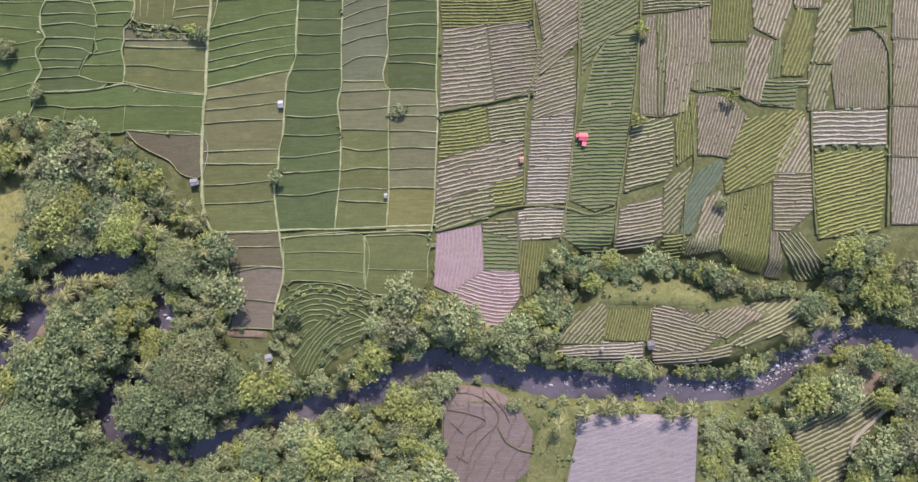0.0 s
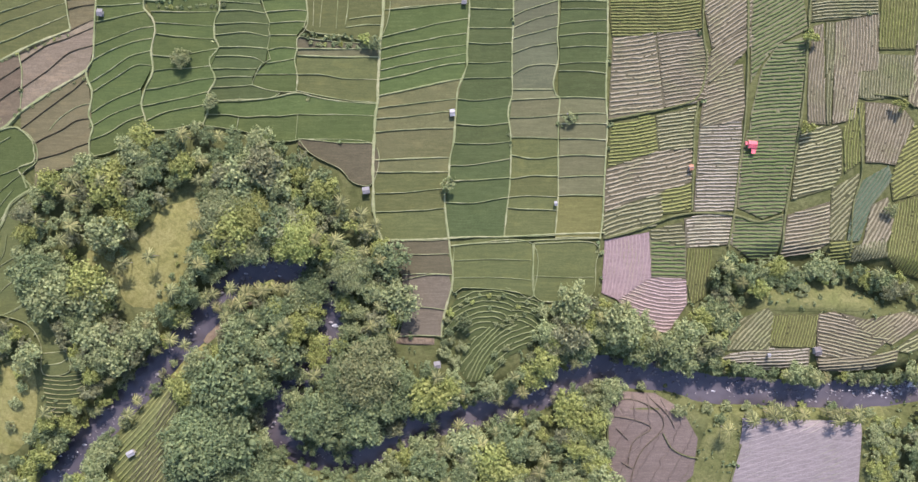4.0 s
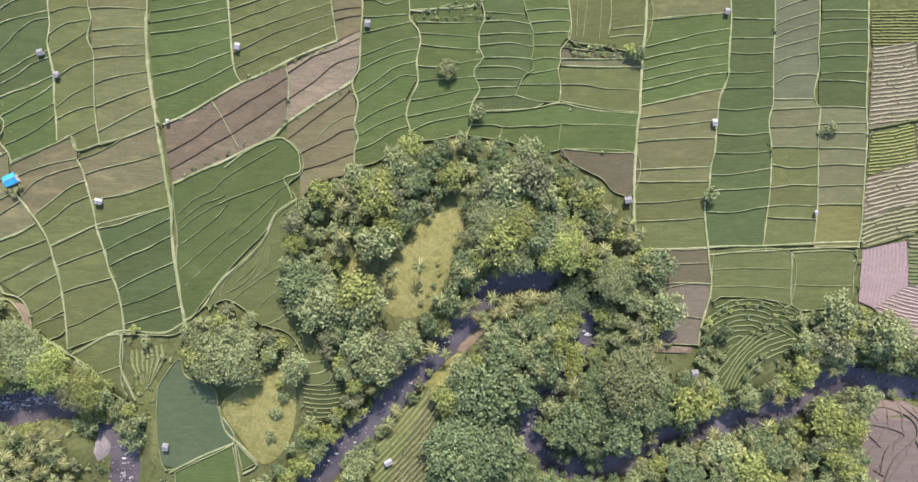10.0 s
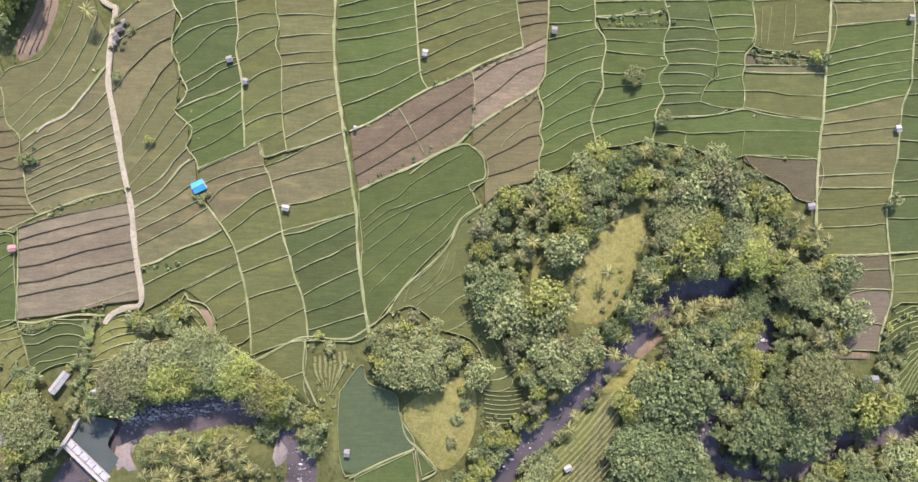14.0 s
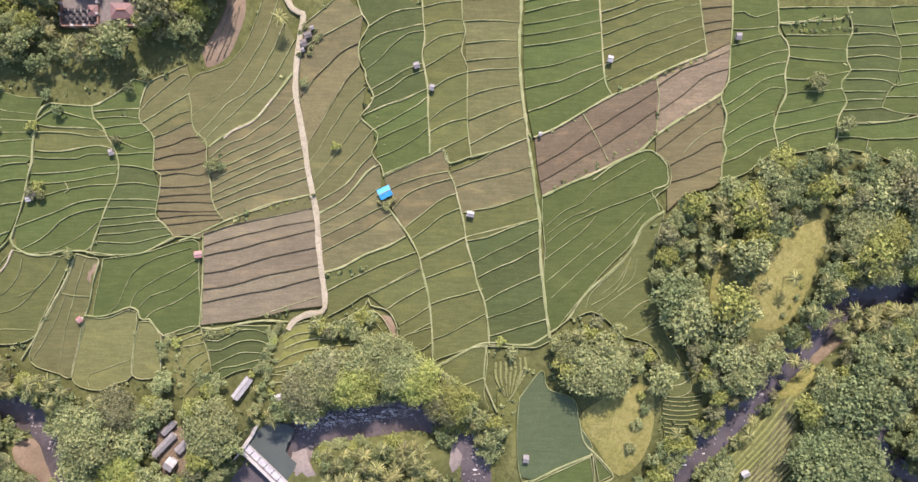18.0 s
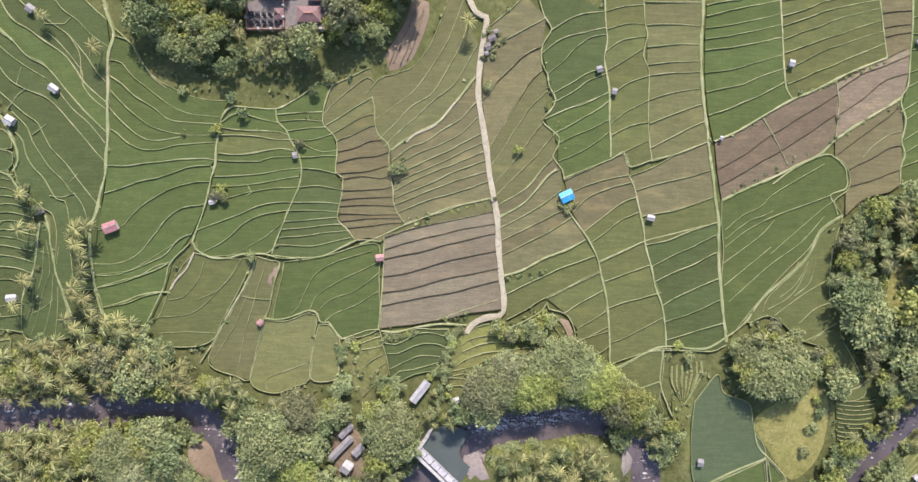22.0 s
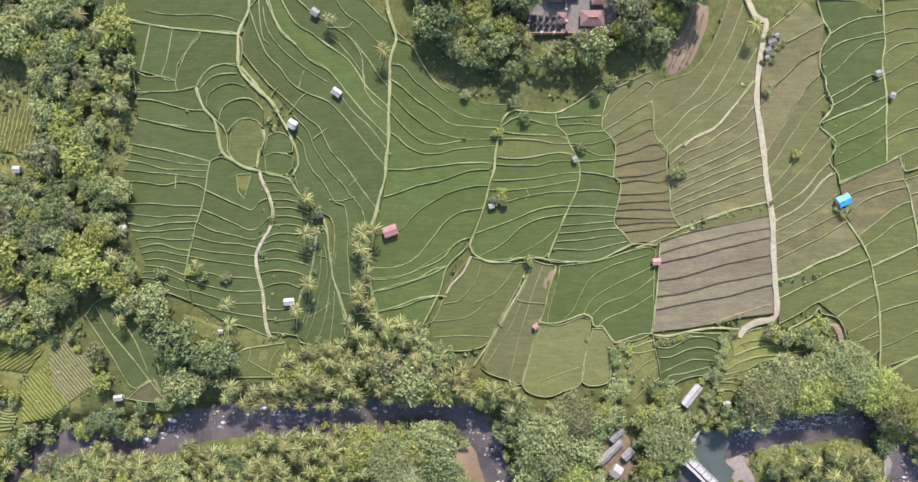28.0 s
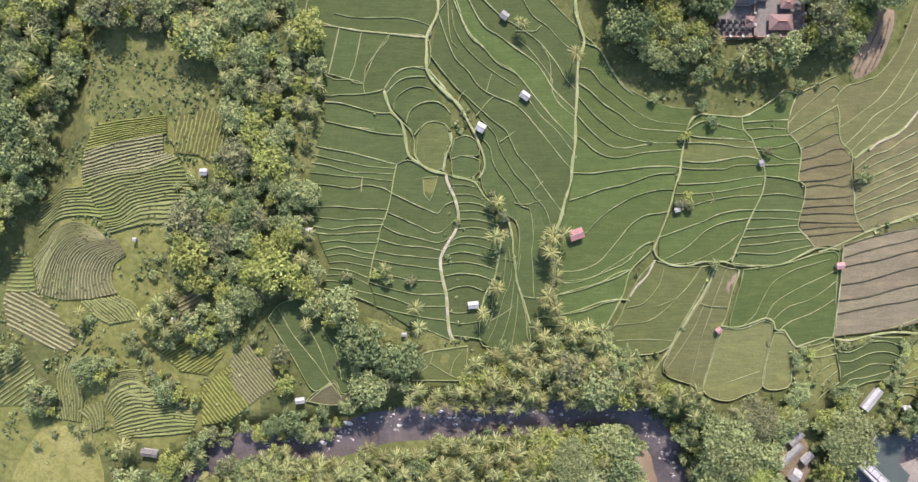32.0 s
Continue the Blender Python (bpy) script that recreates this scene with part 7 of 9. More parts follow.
bank(0.9, [(45.5, -76.5), (42.5, -88.5), (39, -102.5)])
bank(0.4, [(126, -66), (127.5, -74), (131, -83)])
bank(0.7, [(-555, -29), (-551.5, -25.5), (-548.5, -24.5), (-534.5, -22.5)])
bank(0.4, [(-553.5, -33.5), (-548.5, -29), (-547.5, -24.5)])
bank(0.4, [(-548.5, -29), (-541, -33.5), (-536.5, -35.5)])
bank(0.4, [(-541, -33.5), (-539.5, -28), (-536.5, -24.5)])
bank(0.3, [(-66, -4.5), (-52, -4), (-36.5, -4.5)])
bank(0.3, [(-35, -10.5), (-23, -11), (-12.5, -11)])
bank(0.3, [(-66, -11), (-50, -11), (-36.5, -12)])
bank(0.4, [(-89.5, -13), (-76.5, -10), (-66.5, -10)])
bank(0.4, [(-448, 7), (-450.5, 3), (-454.5, -2), (-459, -5.5), (-464, -7.5)])
bank(1.1, [(-443.5, 6), (-447, -2.5), (-452.5, -11.5), (-456.5, -18.5), (-459.5, -24), (-464.5, -31.5)])
bank(0.4, [(-447, -7.5), (-450.5, -16), (-455, -23.5), (-460, -31)])
bank(0.4, [(-448.5, -6.5), (-445, -7.5), (-438, -8)])
bank(0.4, [(-439, 6), (-441, 0.5), (-443, -5), (-444.5, -10.5), (-447.5, -20), (-451, -36)])
bank(0.7, [(-434, 6), (-436.5, -2.5), (-438.5, -11.5), (-440.5, -15.5)])
bank(0.4, [(-439, -12.5), (-442, -22.5), (-445, -31.5), (-446.5, -38.5)])
bank(0.4, [(-440, -42), (-440, -38), (-433, -35), (-424.5, -32)])
bank(0.5, [(-421, -17.5), (-422, -22.5), (-423.5, -31.5), (-424, -38)])
bank(1.0, [(-440, -15), (-436.5, -15.5), (-432, -15), (-427.5, -13.5), (-423.5, -12), (-420.5, -13.5), (-420, -16), (-418.5, -17), (-416.5, -16.5), (-414.5, -19.5), (-412, -22.5)])
bank(0.4, [(-432, -15), (-427.5, -10.5), (-425, -5), (-421, 1.5), (-413.5, 6), (-407, 8), (-400, 10)])
bank(0.4, [(-423.5, -12), (-421, -7), (-415.5, -3), (-409, 0.5), (-402.5, 3.5), (-397.5, 6)])
bank(0.4, [(-420.5, -12.5), (-415.5, -8), (-407, -5), (-401, -1), (-397.5, 2)])
bank(0.5, [(-418, -16.5), (-414.5, -13.5), (-407, -10.5), (-401, -7), (-398, -5)])
bank(0.7, [(-412, -23), (-406, -21), (-401.5, -19.5), (-397.5, -19.5)])
bank(0.5, [(-397.5, -19.5), (-396.5, -25), (-395, -30.5), (-394, -37)])
bank(0.5, [(-405, -25), (-401.5, -23.5), (-397, -22)])
bank(0.5, [(-404.5, -27), (-400.5, -26.5), (-396.5, -25.5)])
bank(0.4, [(-403, -33.5), (-400.5, -31), (-396.5, -29)])
bank(0.4, [(-402, -38), (-398.5, -34.5), (-395.5, -32)])
bank(0.4, [(-404, -45), (-400, -40.5), (-394.5, -36.5)])
bank(1.2, [(-397, -20), (-391.5, -20.5), (-382.5, -18.5), (-374, -17.5), (-365, -18)])
bank(0.7, [(-348.5, -19), (-343, -16.5), (-336.5, -12.5), (-335, -9.5), (-334, -12), (-328.5, -13.5), (-326, -16), (-324.5, -19.5), (-324, -24), (-324.5, -27.5)])
bank(0.5, [(-338.5, -16), (-335.5, -14), (-331.5, -15), (-328.5, -18.5), (-326.5, -23), (-326, -27)])
bank(0.4, [(-339, -18.5), (-336, -17), (-333, -18), (-330, -21.5)])
bank(0.4, [(-338.5, -21), (-335.5, -20), (-332.5, -21.5)])
bank(0.5, [(-370.5, -37.5), (-366, -36.5), (-361.5, -38.5), (-360, -40.5)])
bank(0.4, [(-372, -38), (-366, -38.5), (-362, -41)])
bank(0.4, [(-372, -41.5), (-367.5, -41), (-364.5, -42.5)])
bank(0.5, [(-360, -40), (-362.5, -42), (-364.5, -45.5)])
bank(1.0, [(-325, -28), (-318, -30.5), (-311.5, -35), (-306.5, -38), (-301, -43), (-296, -50.5), (-292.5, -53)])
bank(0.9, [(-308.5, -35), (-302.5, -32), (-297, -29), (-292.5, -27.5), (-286, -27.5)])


# ---- huts and houses ----
def box(bm, x0, x1, y0, y1, z0, z1):
    v = [bm.verts.new(p) for p in ((x0, y0, z0), (x1, y0, z0), (x1, y1, z0), (x0, y1, z0), (x0, y0, z1), (x1, y0, z1), (x1, y1, z1), (x0, y1, z1))]
    for f in ((3, 2, 1, 0), (4, 5, 6, 7), (0, 1, 5, 4), (1, 2, 6, 5), (2, 3, 7, 6), (3, 0, 4, 7)):
        bm.faces.new([v[i] for i in f])


def roof_slope(w, d, z, rise, side, ribs):
    """One pitch of a gable roof along x: ribbed sheet with thickness."""
    bm = bmesh.new()
    y0, y1 = 0.0, side * (d / 2 + 0.18)
    drop = rise * 1.12
    x0, x1 = -w / 2 - 0.12, w / 2 + 0.12
    n = ribs * 2
    rows = []
    for y, h in ((y0, z + rise), (y1, z + rise - drop)):
        xs = [x0 + (x1 - x0) * k / n for k in range(n + 1)]
        rows.append([bm.verts.new((x, y, h + 0.09 + (0.07 if k % 2 else 0.0))) for k, x in enumerate(xs)])
        rows.append([bm.verts.new((x, y, h)) for x in xs])
    t0, b0, t1, b1 = rows
    for k in range(n):
        bm.faces.new((t0[k], t0[k + 1], t1[k + 1], t1[k]))
        bm.faces.new((b0[k], b0[k + 1], b1[k + 1], b1[k]))
        bm.faces.new((t1[k], t1[k + 1], b1[k + 1], b1[k]))
        bm.faces.new((t0[k], t0[k + 1], b0[k + 1], b0[k]))
    bm.faces.new((t0[0], t1[0], b1[0], b0[0]))
    bm.faces.new((t0[n], t1[n], b1[n], b0[n]))
    bmesh.ops.recalc_face_normals(bm, faces=bm.faces)
    return bm


HUT_WORDS = {
    "tin": ("field_hut", "small field hut with a whitish tin roof", "hut"),
    "grey": ("field_hut", "small field shelter with a weathered grey roof", "hut"),
    "red": ("farmhouse", "small farmhouse with a bright red pink roof", "house"),
    "clay": ("field_hut", "tiny hut with an orange clay roof", "hut"),
    "blue": ("barn", "farm shelter under a bright blue sheet roof", "barn"),
    "rust": ("field_hut", "small hut with a rusty red roof", "hut"),
    "pinkish": ("barn", "low barn with a faded pink tiled roof", "barn"),
    "slate": ("barn", "dark roofed farm shed among the terraces", "barn"),
    "temple": ("pavilion", "temple pavilion with a hipped mauve tile roof", "pavilion"),
}


def hut(kind, x, y, w, d, turn):
    name, label, cat = HUT_WORDS[kind]
    w, d = (w * 0.88, d * 0.88) if max(w, d) > 5 else (w * 0.76, d * 0.76)
    small = min(w, d)
    high = 1.9 if small < 3 else 2.5
    rise = 0.22 * d if kind != "temple" else 0.36 * d
    base = new("shed" if kind in ("tin", "grey") and max(w, d) > 5 else name)
    tagged(base, label if not (kind in ("tin", "grey") and max(w, d) > 5) else "long shed with a pale metal roof beside the trees", cat)
    z = ground1(x, y) + 0.35
    base.matrix_basis = pose(x, y, z, 0, 0, turn)
    roof_m = ROOFS[kind]
    hw, hd = w / 2 - 0.3, d / 2 - 0.3
    for sx in (-1, 1):
        for sy in (-1, 1):
            bm = bmesh.new()
            box(bm, sx * hw - 0.08, sx * hw + 0.08, sy * hd - 0.08, sy * hd + 0.08, -0.6, high)
            part("post", bm, wood_mat, base)
    bm = bmesh.new()
    box(bm, -hw - 0.1, hw + 0.1, -hd - 0.1, hd + 0.1, -0.7, 0.35)
    part("plinth", bm, concrete, base)
    for (x0, x1, y0, y1), n in (((-hw, hw, -hd - 0.06, -hd + 0.06), "wall_panel"), ((-hw - 0.06, -hw + 0.06, -hd, hd), "wall_panel"), ((hw - 0.06, hw + 0.06, -hd, hd), "wall_panel")):
        bm = bmesh.new()
        box(bm, x0, x1, y0, y1, 0.35, high * (0.97 if small >= 3 else 0.55))
        part(n, bm, wall_mat, base)
    if kind == "temple":
        bm = bmesh.new()
        e = 0.6
        c = [bm.verts.new(p) for p in ((-w / 2 - e, -d / 2 - e, high), (w / 2 + e, -d / 2 - e, high), (w / 2 + e, d / 2 + e, high), (-w / 2 - e, d / 2 + e, high))]
        rl = max(0.15, (w - d) / 2)
        t = [bm.verts.new((-rl, 0, high + rise)), bm.verts.new((rl, 0, high + rise))]
        for f in ((c[0], c[1], t[1], t[0]), (c[1], c[2], t[1]), (c[2], c[3], t[0], t[1]), (c[3], c[0], t[0]), c[::-1]):
            bm.faces.new(f)
        roof = part("roof", bm, roof_m, base)
        bm = bmesh.new()
        box(bm, -rl - 0.2, rl + 0.2, -0.14, 0.14, high + rise - 0.05, high + rise + 0.18)
        part("ridge_cap", bm, ROOFS["clay"], roof)
        return base
    ribs = max(4, int(w / 0.7))
    for side in (-1, 1):
        part("roof_slope", roof_slope(w, d, high, rise, side, ribs), roof_m, base)
    bm = bmesh.new()
    box(bm, -w / 2 - 0.14, w / 2 + 0.14, -0.12, 0.12, high + rise + 0.06, high + rise + 0.16)
    part("ridge_cap", bm, ROOFS["grey"] if kind != "red" else roof_m, base)
    if kind == "red":  # a wing and a porch make the plan a cross
        for dx, dy, ww, dd, zz in ((0.6, -d / 2 - 1.0, w * 0.55, 2.2, high - 0.35), (-w / 2 - 0.5, 0.4, 1.2, d * 0.5, high - 0.3)):
            bm = bmesh.new()
            box(bm, dx - ww / 2, dx + ww / 2, dy - dd / 2, dy + dd / 2, zz - 0.12, zz)
            part("porch_roof", bm, roof_m, base)
            for sx in (-1, 1):
                bm = bmesh.new()
                box(bm, dx + sx * ww * 0.42 - 0.07, dx + sx * ww * 0.42 + 0.07, dy - 0.07, dy + 0.07, -0.6, zz - 0.1)
                part("post", bm, wood_mat, base)
    return base


def huts(kind, turn, spots):
    for x, y, w, d in spots:
        hut(kind, x, y, w, d, turn)
        room = max(w, d) * 0.5 + (3.2 if max(w, d) > 3.5 else 1.5)
        KEEP_OUT.append(np.array([(x - room, y - room), (x + room, y - room), (x + room, y + room), (x - room, y + room)]))


huts("tin", 5, [(-66.5, 51, 2.2, 3.1), (-27.5, 17, 1.3, 1.8), (54.5, -41, 1.3, 1.3)])
huts("red", -4, [(46.5, 39, 4, 3.3)])
huts("clay", 5, [(23.5, 30.5, 1.8, 2.4)])
huts("grey", 8, [(-99, 22, 3.3, 2.9), (-72.5, -44.5, 3.1, 3.3), (-22.5, 50, 2.2, 1.8)])
huts("slate", 8, [(73, -39.5, 3.1, 4)])
huts("grey", -12, [(-310.5, 68.5, 2.2, 2.6)])
huts("tin", -12, [(-244.5, 79, 2.4, 2.9), (-296.5, 22, 3.3, 2.4), (-270.5, 51.5, 1.3, 1.5)])
huts("grey", -5, [(-196.5, 87.5, 2.4, 3.1), (-62, 92.5, 2.2, 2.6), (-275.5, -71.5, 2.6, 3.5)])
huts("tin", 30, [(-190.5, -78.5, 3.7, 2.6)])
huts("blue", 25, [(-328, 30, 5.3, 4.2)])
huts("grey", 15, [(-316, 76.5, 2.6, 2.6), (-427.5, 45, 2, 2.6)])
huts("slate", 20, [(-355.5, 87.5, 3.5, 2.6), (-357, 84.5, 2.6, 3.3)])
huts("grey", 20, [(-357.5, 82, 1.5, 1.5), (-354, 90, 1.8, 1.5)])
huts("rust", 5, [(-397, 7.5, 3.7, 2.9)])
huts("rust", 40, [(-441.5, -16.5, 2.4, 2.4)])
huts("tin", 52, [(-382.5, -43, 10.6, 3.1)])
huts("tin", 20, [(-369, -46.5, 3.2, 2.6)])
huts("tin", -35, [(-410.5, -72, 4, 5.3)])
huts("grey", 45, [(-410.5, -58, 7, 2.2), (-412.5, -64.5, 12.8, 2.7), (-406, -65.5, 5.4, 3)])
huts("grey", 10, [(-456.5, 30, 3.1, 2.6)])
huts("tin", 10, [(-458, 28, 2.4, 1.8)])
huts("tin", -35, [(-514, 69, 4.4, 3.1)])
huts("tin", -30, [(-530, 57.5, 4, 4)])
huts("grey", -35, [(-521.5, 97.5, 3.6, 3.2)])
huts("pinkish", 20, [(-495, 19, 5.7, 4)])
huts("tin", 5, [(-532.5, -7, 4.8, 3.1)])
huts("grey", 20, [(-521, 25, 3.1, 3.1)])
huts("tin", 0, [(-592.5, 20, 3.1, 3.1), (-558, -18, 2.2, 1.5), (-630.5, 41.5, 3.3, 2.9)])
huts("tin", 8, [(-597, -43, 4.2, 2.6)])
huts("slate", -8, [(-654.5, -63.5, 7, 2.9)])
huts("tin", 0, [(-656.5, 17, 1.5, 1.5), (-697.5, 40, 1.3, 1.3)])
huts("tin", 0, [(-643, -12.5, 2, 1.8)])


def ico(sub=1):
    bm = bmesh.new()
    bmesh.ops.create_icosphere(bm, subdivisions=sub, radius=1.0)
    v = np.array([q.co[:] for q in bm.verts])
    f = np.array([[q.index for q in p.verts] for p in bm.faces])
    bm.free()
    return v, f


ICO0, ICO1 = ico(1), ico(2)



# ---- the weir ----
def slab(name, a, b, width, z0, z1, mat, parent=None, label=""):
    """A straight wall or slab from a to b."""
    a, b = np.array(a, float), np.array(b, float)
    d = (b - a) / np.hypot(*(b - a))
    s = np.array((-d[1], d[0])) * width / 2
    bm = bmesh.new()
    lo = [bm.verts.new((*p, z0)) for p in (a - s, b - s, b + s, a + s)]
    hi = [bm.verts.new((*p, z1)) for p in (a - s, b - s, b + s, a + s)]
    bm.faces.new(lo[::-1])
    bm.faces.new(hi)
    for i in range(4):
        bm.faces.new((lo[i], lo[(i + 1) % 4], hi[(i + 1) % 4], hi[i]))
    bmesh.ops.bevel(bm, geom=bm.edges[:], offset=min(0.08, width * 0.2), segments=1, affect="EDGES")
    if parent is None:
        me = bpy.data.meshes.new(name)
        bm.to_mesh(me)
        bm.free()
        me.materials.append(mat)
        return new(name, me)
    return part(name, bm, mat, parent, label)


WEIR_A = (-385, -68.5)
WEIR_B = (-367, -86)
WEIR_C = (-380.5, -62)
WEIR_D = (-377.5, -56)
WEIR_E = (-391, -75.5)
WEIR_F = (-395.5, -76.5)
POOL = [(-382, -67), (-379.5, -61.5), (-376.5, -58), (-370, -58), (-364.5, -60), (-366, -64), (-368, -68.5), (-365, -72.5), (-361, -76.5), (-360.5, -84.5), (-365, -87.5)]

weir = new("weir")
tagged(weir, "concrete river weir with a pale wet apron", "weir")
wz = ground1(*WEIR_A) + 0.7
da = np.array(WEIR_B) - np.array(WEIR_A)
da = da / np.hypot(*da)
sa = np.array((-da[1], da[0]))
apron = plain("wet_pale_apron", (0.27, 0.26, 0.29), (0.47, 0.46, 0.50), 0.9, 0.35)
slab("crest_wall", WEIR_A, WEIR_B, 1.1, wz - 3, wz + 0.9, concrete, weir)
long = np.hypot(*(np.array(WEIR_B) - np.array(WEIR_A)))
for k in range(7):
    p0 = np.array(WEIR_A) + da * (long * k / 7 + 0.15) + sa * 2.2
    p1 = np.array(WEIR_A) + da * (long * (k + 1) / 7 - 0.15) + sa * 2.2
    slab("spillway_bay", p0, p1, 2.3, wz - 3, wz + 0.45, apron, weir, "pale lilac concrete bay under thin water")
slab("rear_kerb", np.array(WEIR_A) + sa * 3.7, np.array(WEIR_B) + sa * 3.7, 0.35, wz - 3, wz + 0.6, concrete, weir)
slab("side_wall", WEIR_A, WEIR_C, 1.4, wz - 3, wz + 1.6, concrete, weir)
slab("side_wall", WEIR_C, WEIR_D, 1.4, wz - 3, wz + 2.2, concrete, weir)
slab("training_wall", WEIR_A, WEIR_E, 0.6, wz - 3, wz + 1.2, concrete, weir)
slab("training_wall", WEIR_E, WEIR_F, 0.6, wz - 3, wz + 1.0, concrete, weir)
pool_o = spline(POOL, 2.0, True)
pool_ob = mesh_ob("weir_pool", [(*p, wz + 0.12) for p in pool_o], [tuple(range(len(pool_o)))], pool)
tagged(pool_ob, "still blue grey pool beside the weir", "pool", kind="structure")
KEEP_OUT.append(pool_o)
KEEP_OUT.append(np.array([np.array(WEIR_A) - sa * 3, np.array(WEIR_B) - sa * 3, np.array(WEIR_B) + sa * 6, np.array(WEIR_A) + sa * 6]))
KEEP_OUT.append(np.array([np.array(WEIR_A) - (2.5, 0), np.array(WEIR_C) - (2.5, 0), np.array(WEIR_D) - (2, -2), np.array(WEIR_D) + (4, 0), np.array(WEIR_A) + (4, 0)]))

# ---- the temple court in the wood ----
TEMPLE_AT = (-429, 95)
TEMPLE_HALLS = [(7.3, 0.6, 8.6, 5.2, "temple"), (-3.6, 0.8, 3.2, 4.0, "temple"), (9.5, 7.5, 5.0, 4.0, "temple"), (-6, 9, 7, 5, "slate"), (1.0, 10, 5, 4, "slate")]

tz = ground1(*TEMPLE_AT) + 0.35
court = mesh_ob("temple_court", [(TEMPLE_AT[0] + x, TEMPLE_AT[1] + y, tz + z) for z in (-1.5, 0.35) for x, y in ((-15.5, -4.5), (16, -4.5), (16, 16), (-15.5, 16))],
                [(4, 5, 6, 7), (0, 1, 5, 4), (1, 2, 6, 5), (2, 3, 7, 6), (3, 0, 4, 7)], plain("court_paving", (0.104, 0.092, 0.090), (0.165, 0.146, 0.140), 0.7, 0.9))
tagged(court, "paved temple court enclosed by trees", "court", kind="structure")
KEEP_OUT.append(np.array([(TEMPLE_AT[0] + x, TEMPLE_AT[1] + y) for x, y in ((-16, -8.5), (17, -8.5), (17, 18), (-16, 18))]))
brick = plain("temple_brick", (0.178, 0.104, 0.081), (0.266, 0.170, 0.133), 1.4, 0.9)
court_wall = new("court_wall")
tagged(court_wall, "low brick wall with pillars round the temple court", "wall")
for (x0, y0), (x1, y1) in (((-15.5, -4.5), (16, -4.5)), ((-15.5, -4.5), (-15.5, 16)), ((16, -4.5), (16, 16)), ((-2, -4.5), (-2, 8))):
    slab("wall_run", (TEMPLE_AT[0] + x0, TEMPLE_AT[1] + y0), (TEMPLE_AT[0] + x1, TEMPLE_AT[1] + y1), 0.45, tz - 1, tz + 1.9, brick, court_wall)
    n = max(2, int(math.hypot(x1 - x0, y1 - y0) / 4))
    for k in range(n + 1):
        px, py = TEMPLE_AT[0] + x0 + (x1 - x0) * k / n, TEMPLE_AT[1] + y0 + (y1 - y0) * k / n
        slab("pillar", (px - 0.45, py), (px + 0.45, py), 0.9, tz - 1, tz + 2.6, concrete, court_wall)


def shrine(x, y, s):
    """A small stone shrine with stepped plinth and a thick dark thatch cap."""
    base = new("shrine")
    tagged(base, "small stone shrine with a dark thatched cap", "shrine", "shrines in the court")
    base.matrix_basis = pose(x, y, tz + 0.35)
    for w, z0, z1 in ((1.3, -0.4, 0.5), (0.95, 0.5, 1.1), (0.6, 1.1, 1.9)):
        bm = bmesh.new()
        box(bm, -w * s / 2, w * s / 2, -w * s / 2, w * s / 2, z0, z1)
        part("plinth_step", bm, concrete, base)
    bm = bmesh.new()
    c = [bm.verts.new((a * s, b * s, 1.9)) for a, b in ((-0.85, -0.85), (0.85, -0.85), (0.85, 0.85), (-0.85, 0.85))]
    t = bm.verts.new((0, 0, 3.0))
    bm.faces.new(c[::-1])
    for i in range(4):
        bm.faces.new((c[i], c[(i + 1) % 4], t))
    part("cap", bm, thatch, base)


thatch = plain("dark_thatch", (0.033, 0.031, 0.036), (0.067, 0.063, 0.067), 2.0, 0.95)
for i in range(5):
    for j in range(2):
        shrine(TEMPLE_AT[0] - 13.5 + i * 2.3, TEMPLE_AT[1] - 1.8 + j * 2.6, rng.uniform(0.8, 1.15))
for x, y, w, d, k in TEMPLE_HALLS:
    hut(k, TEMPLE_AT[0] + x, TEMPLE_AT[1] + y, w, d, 0)


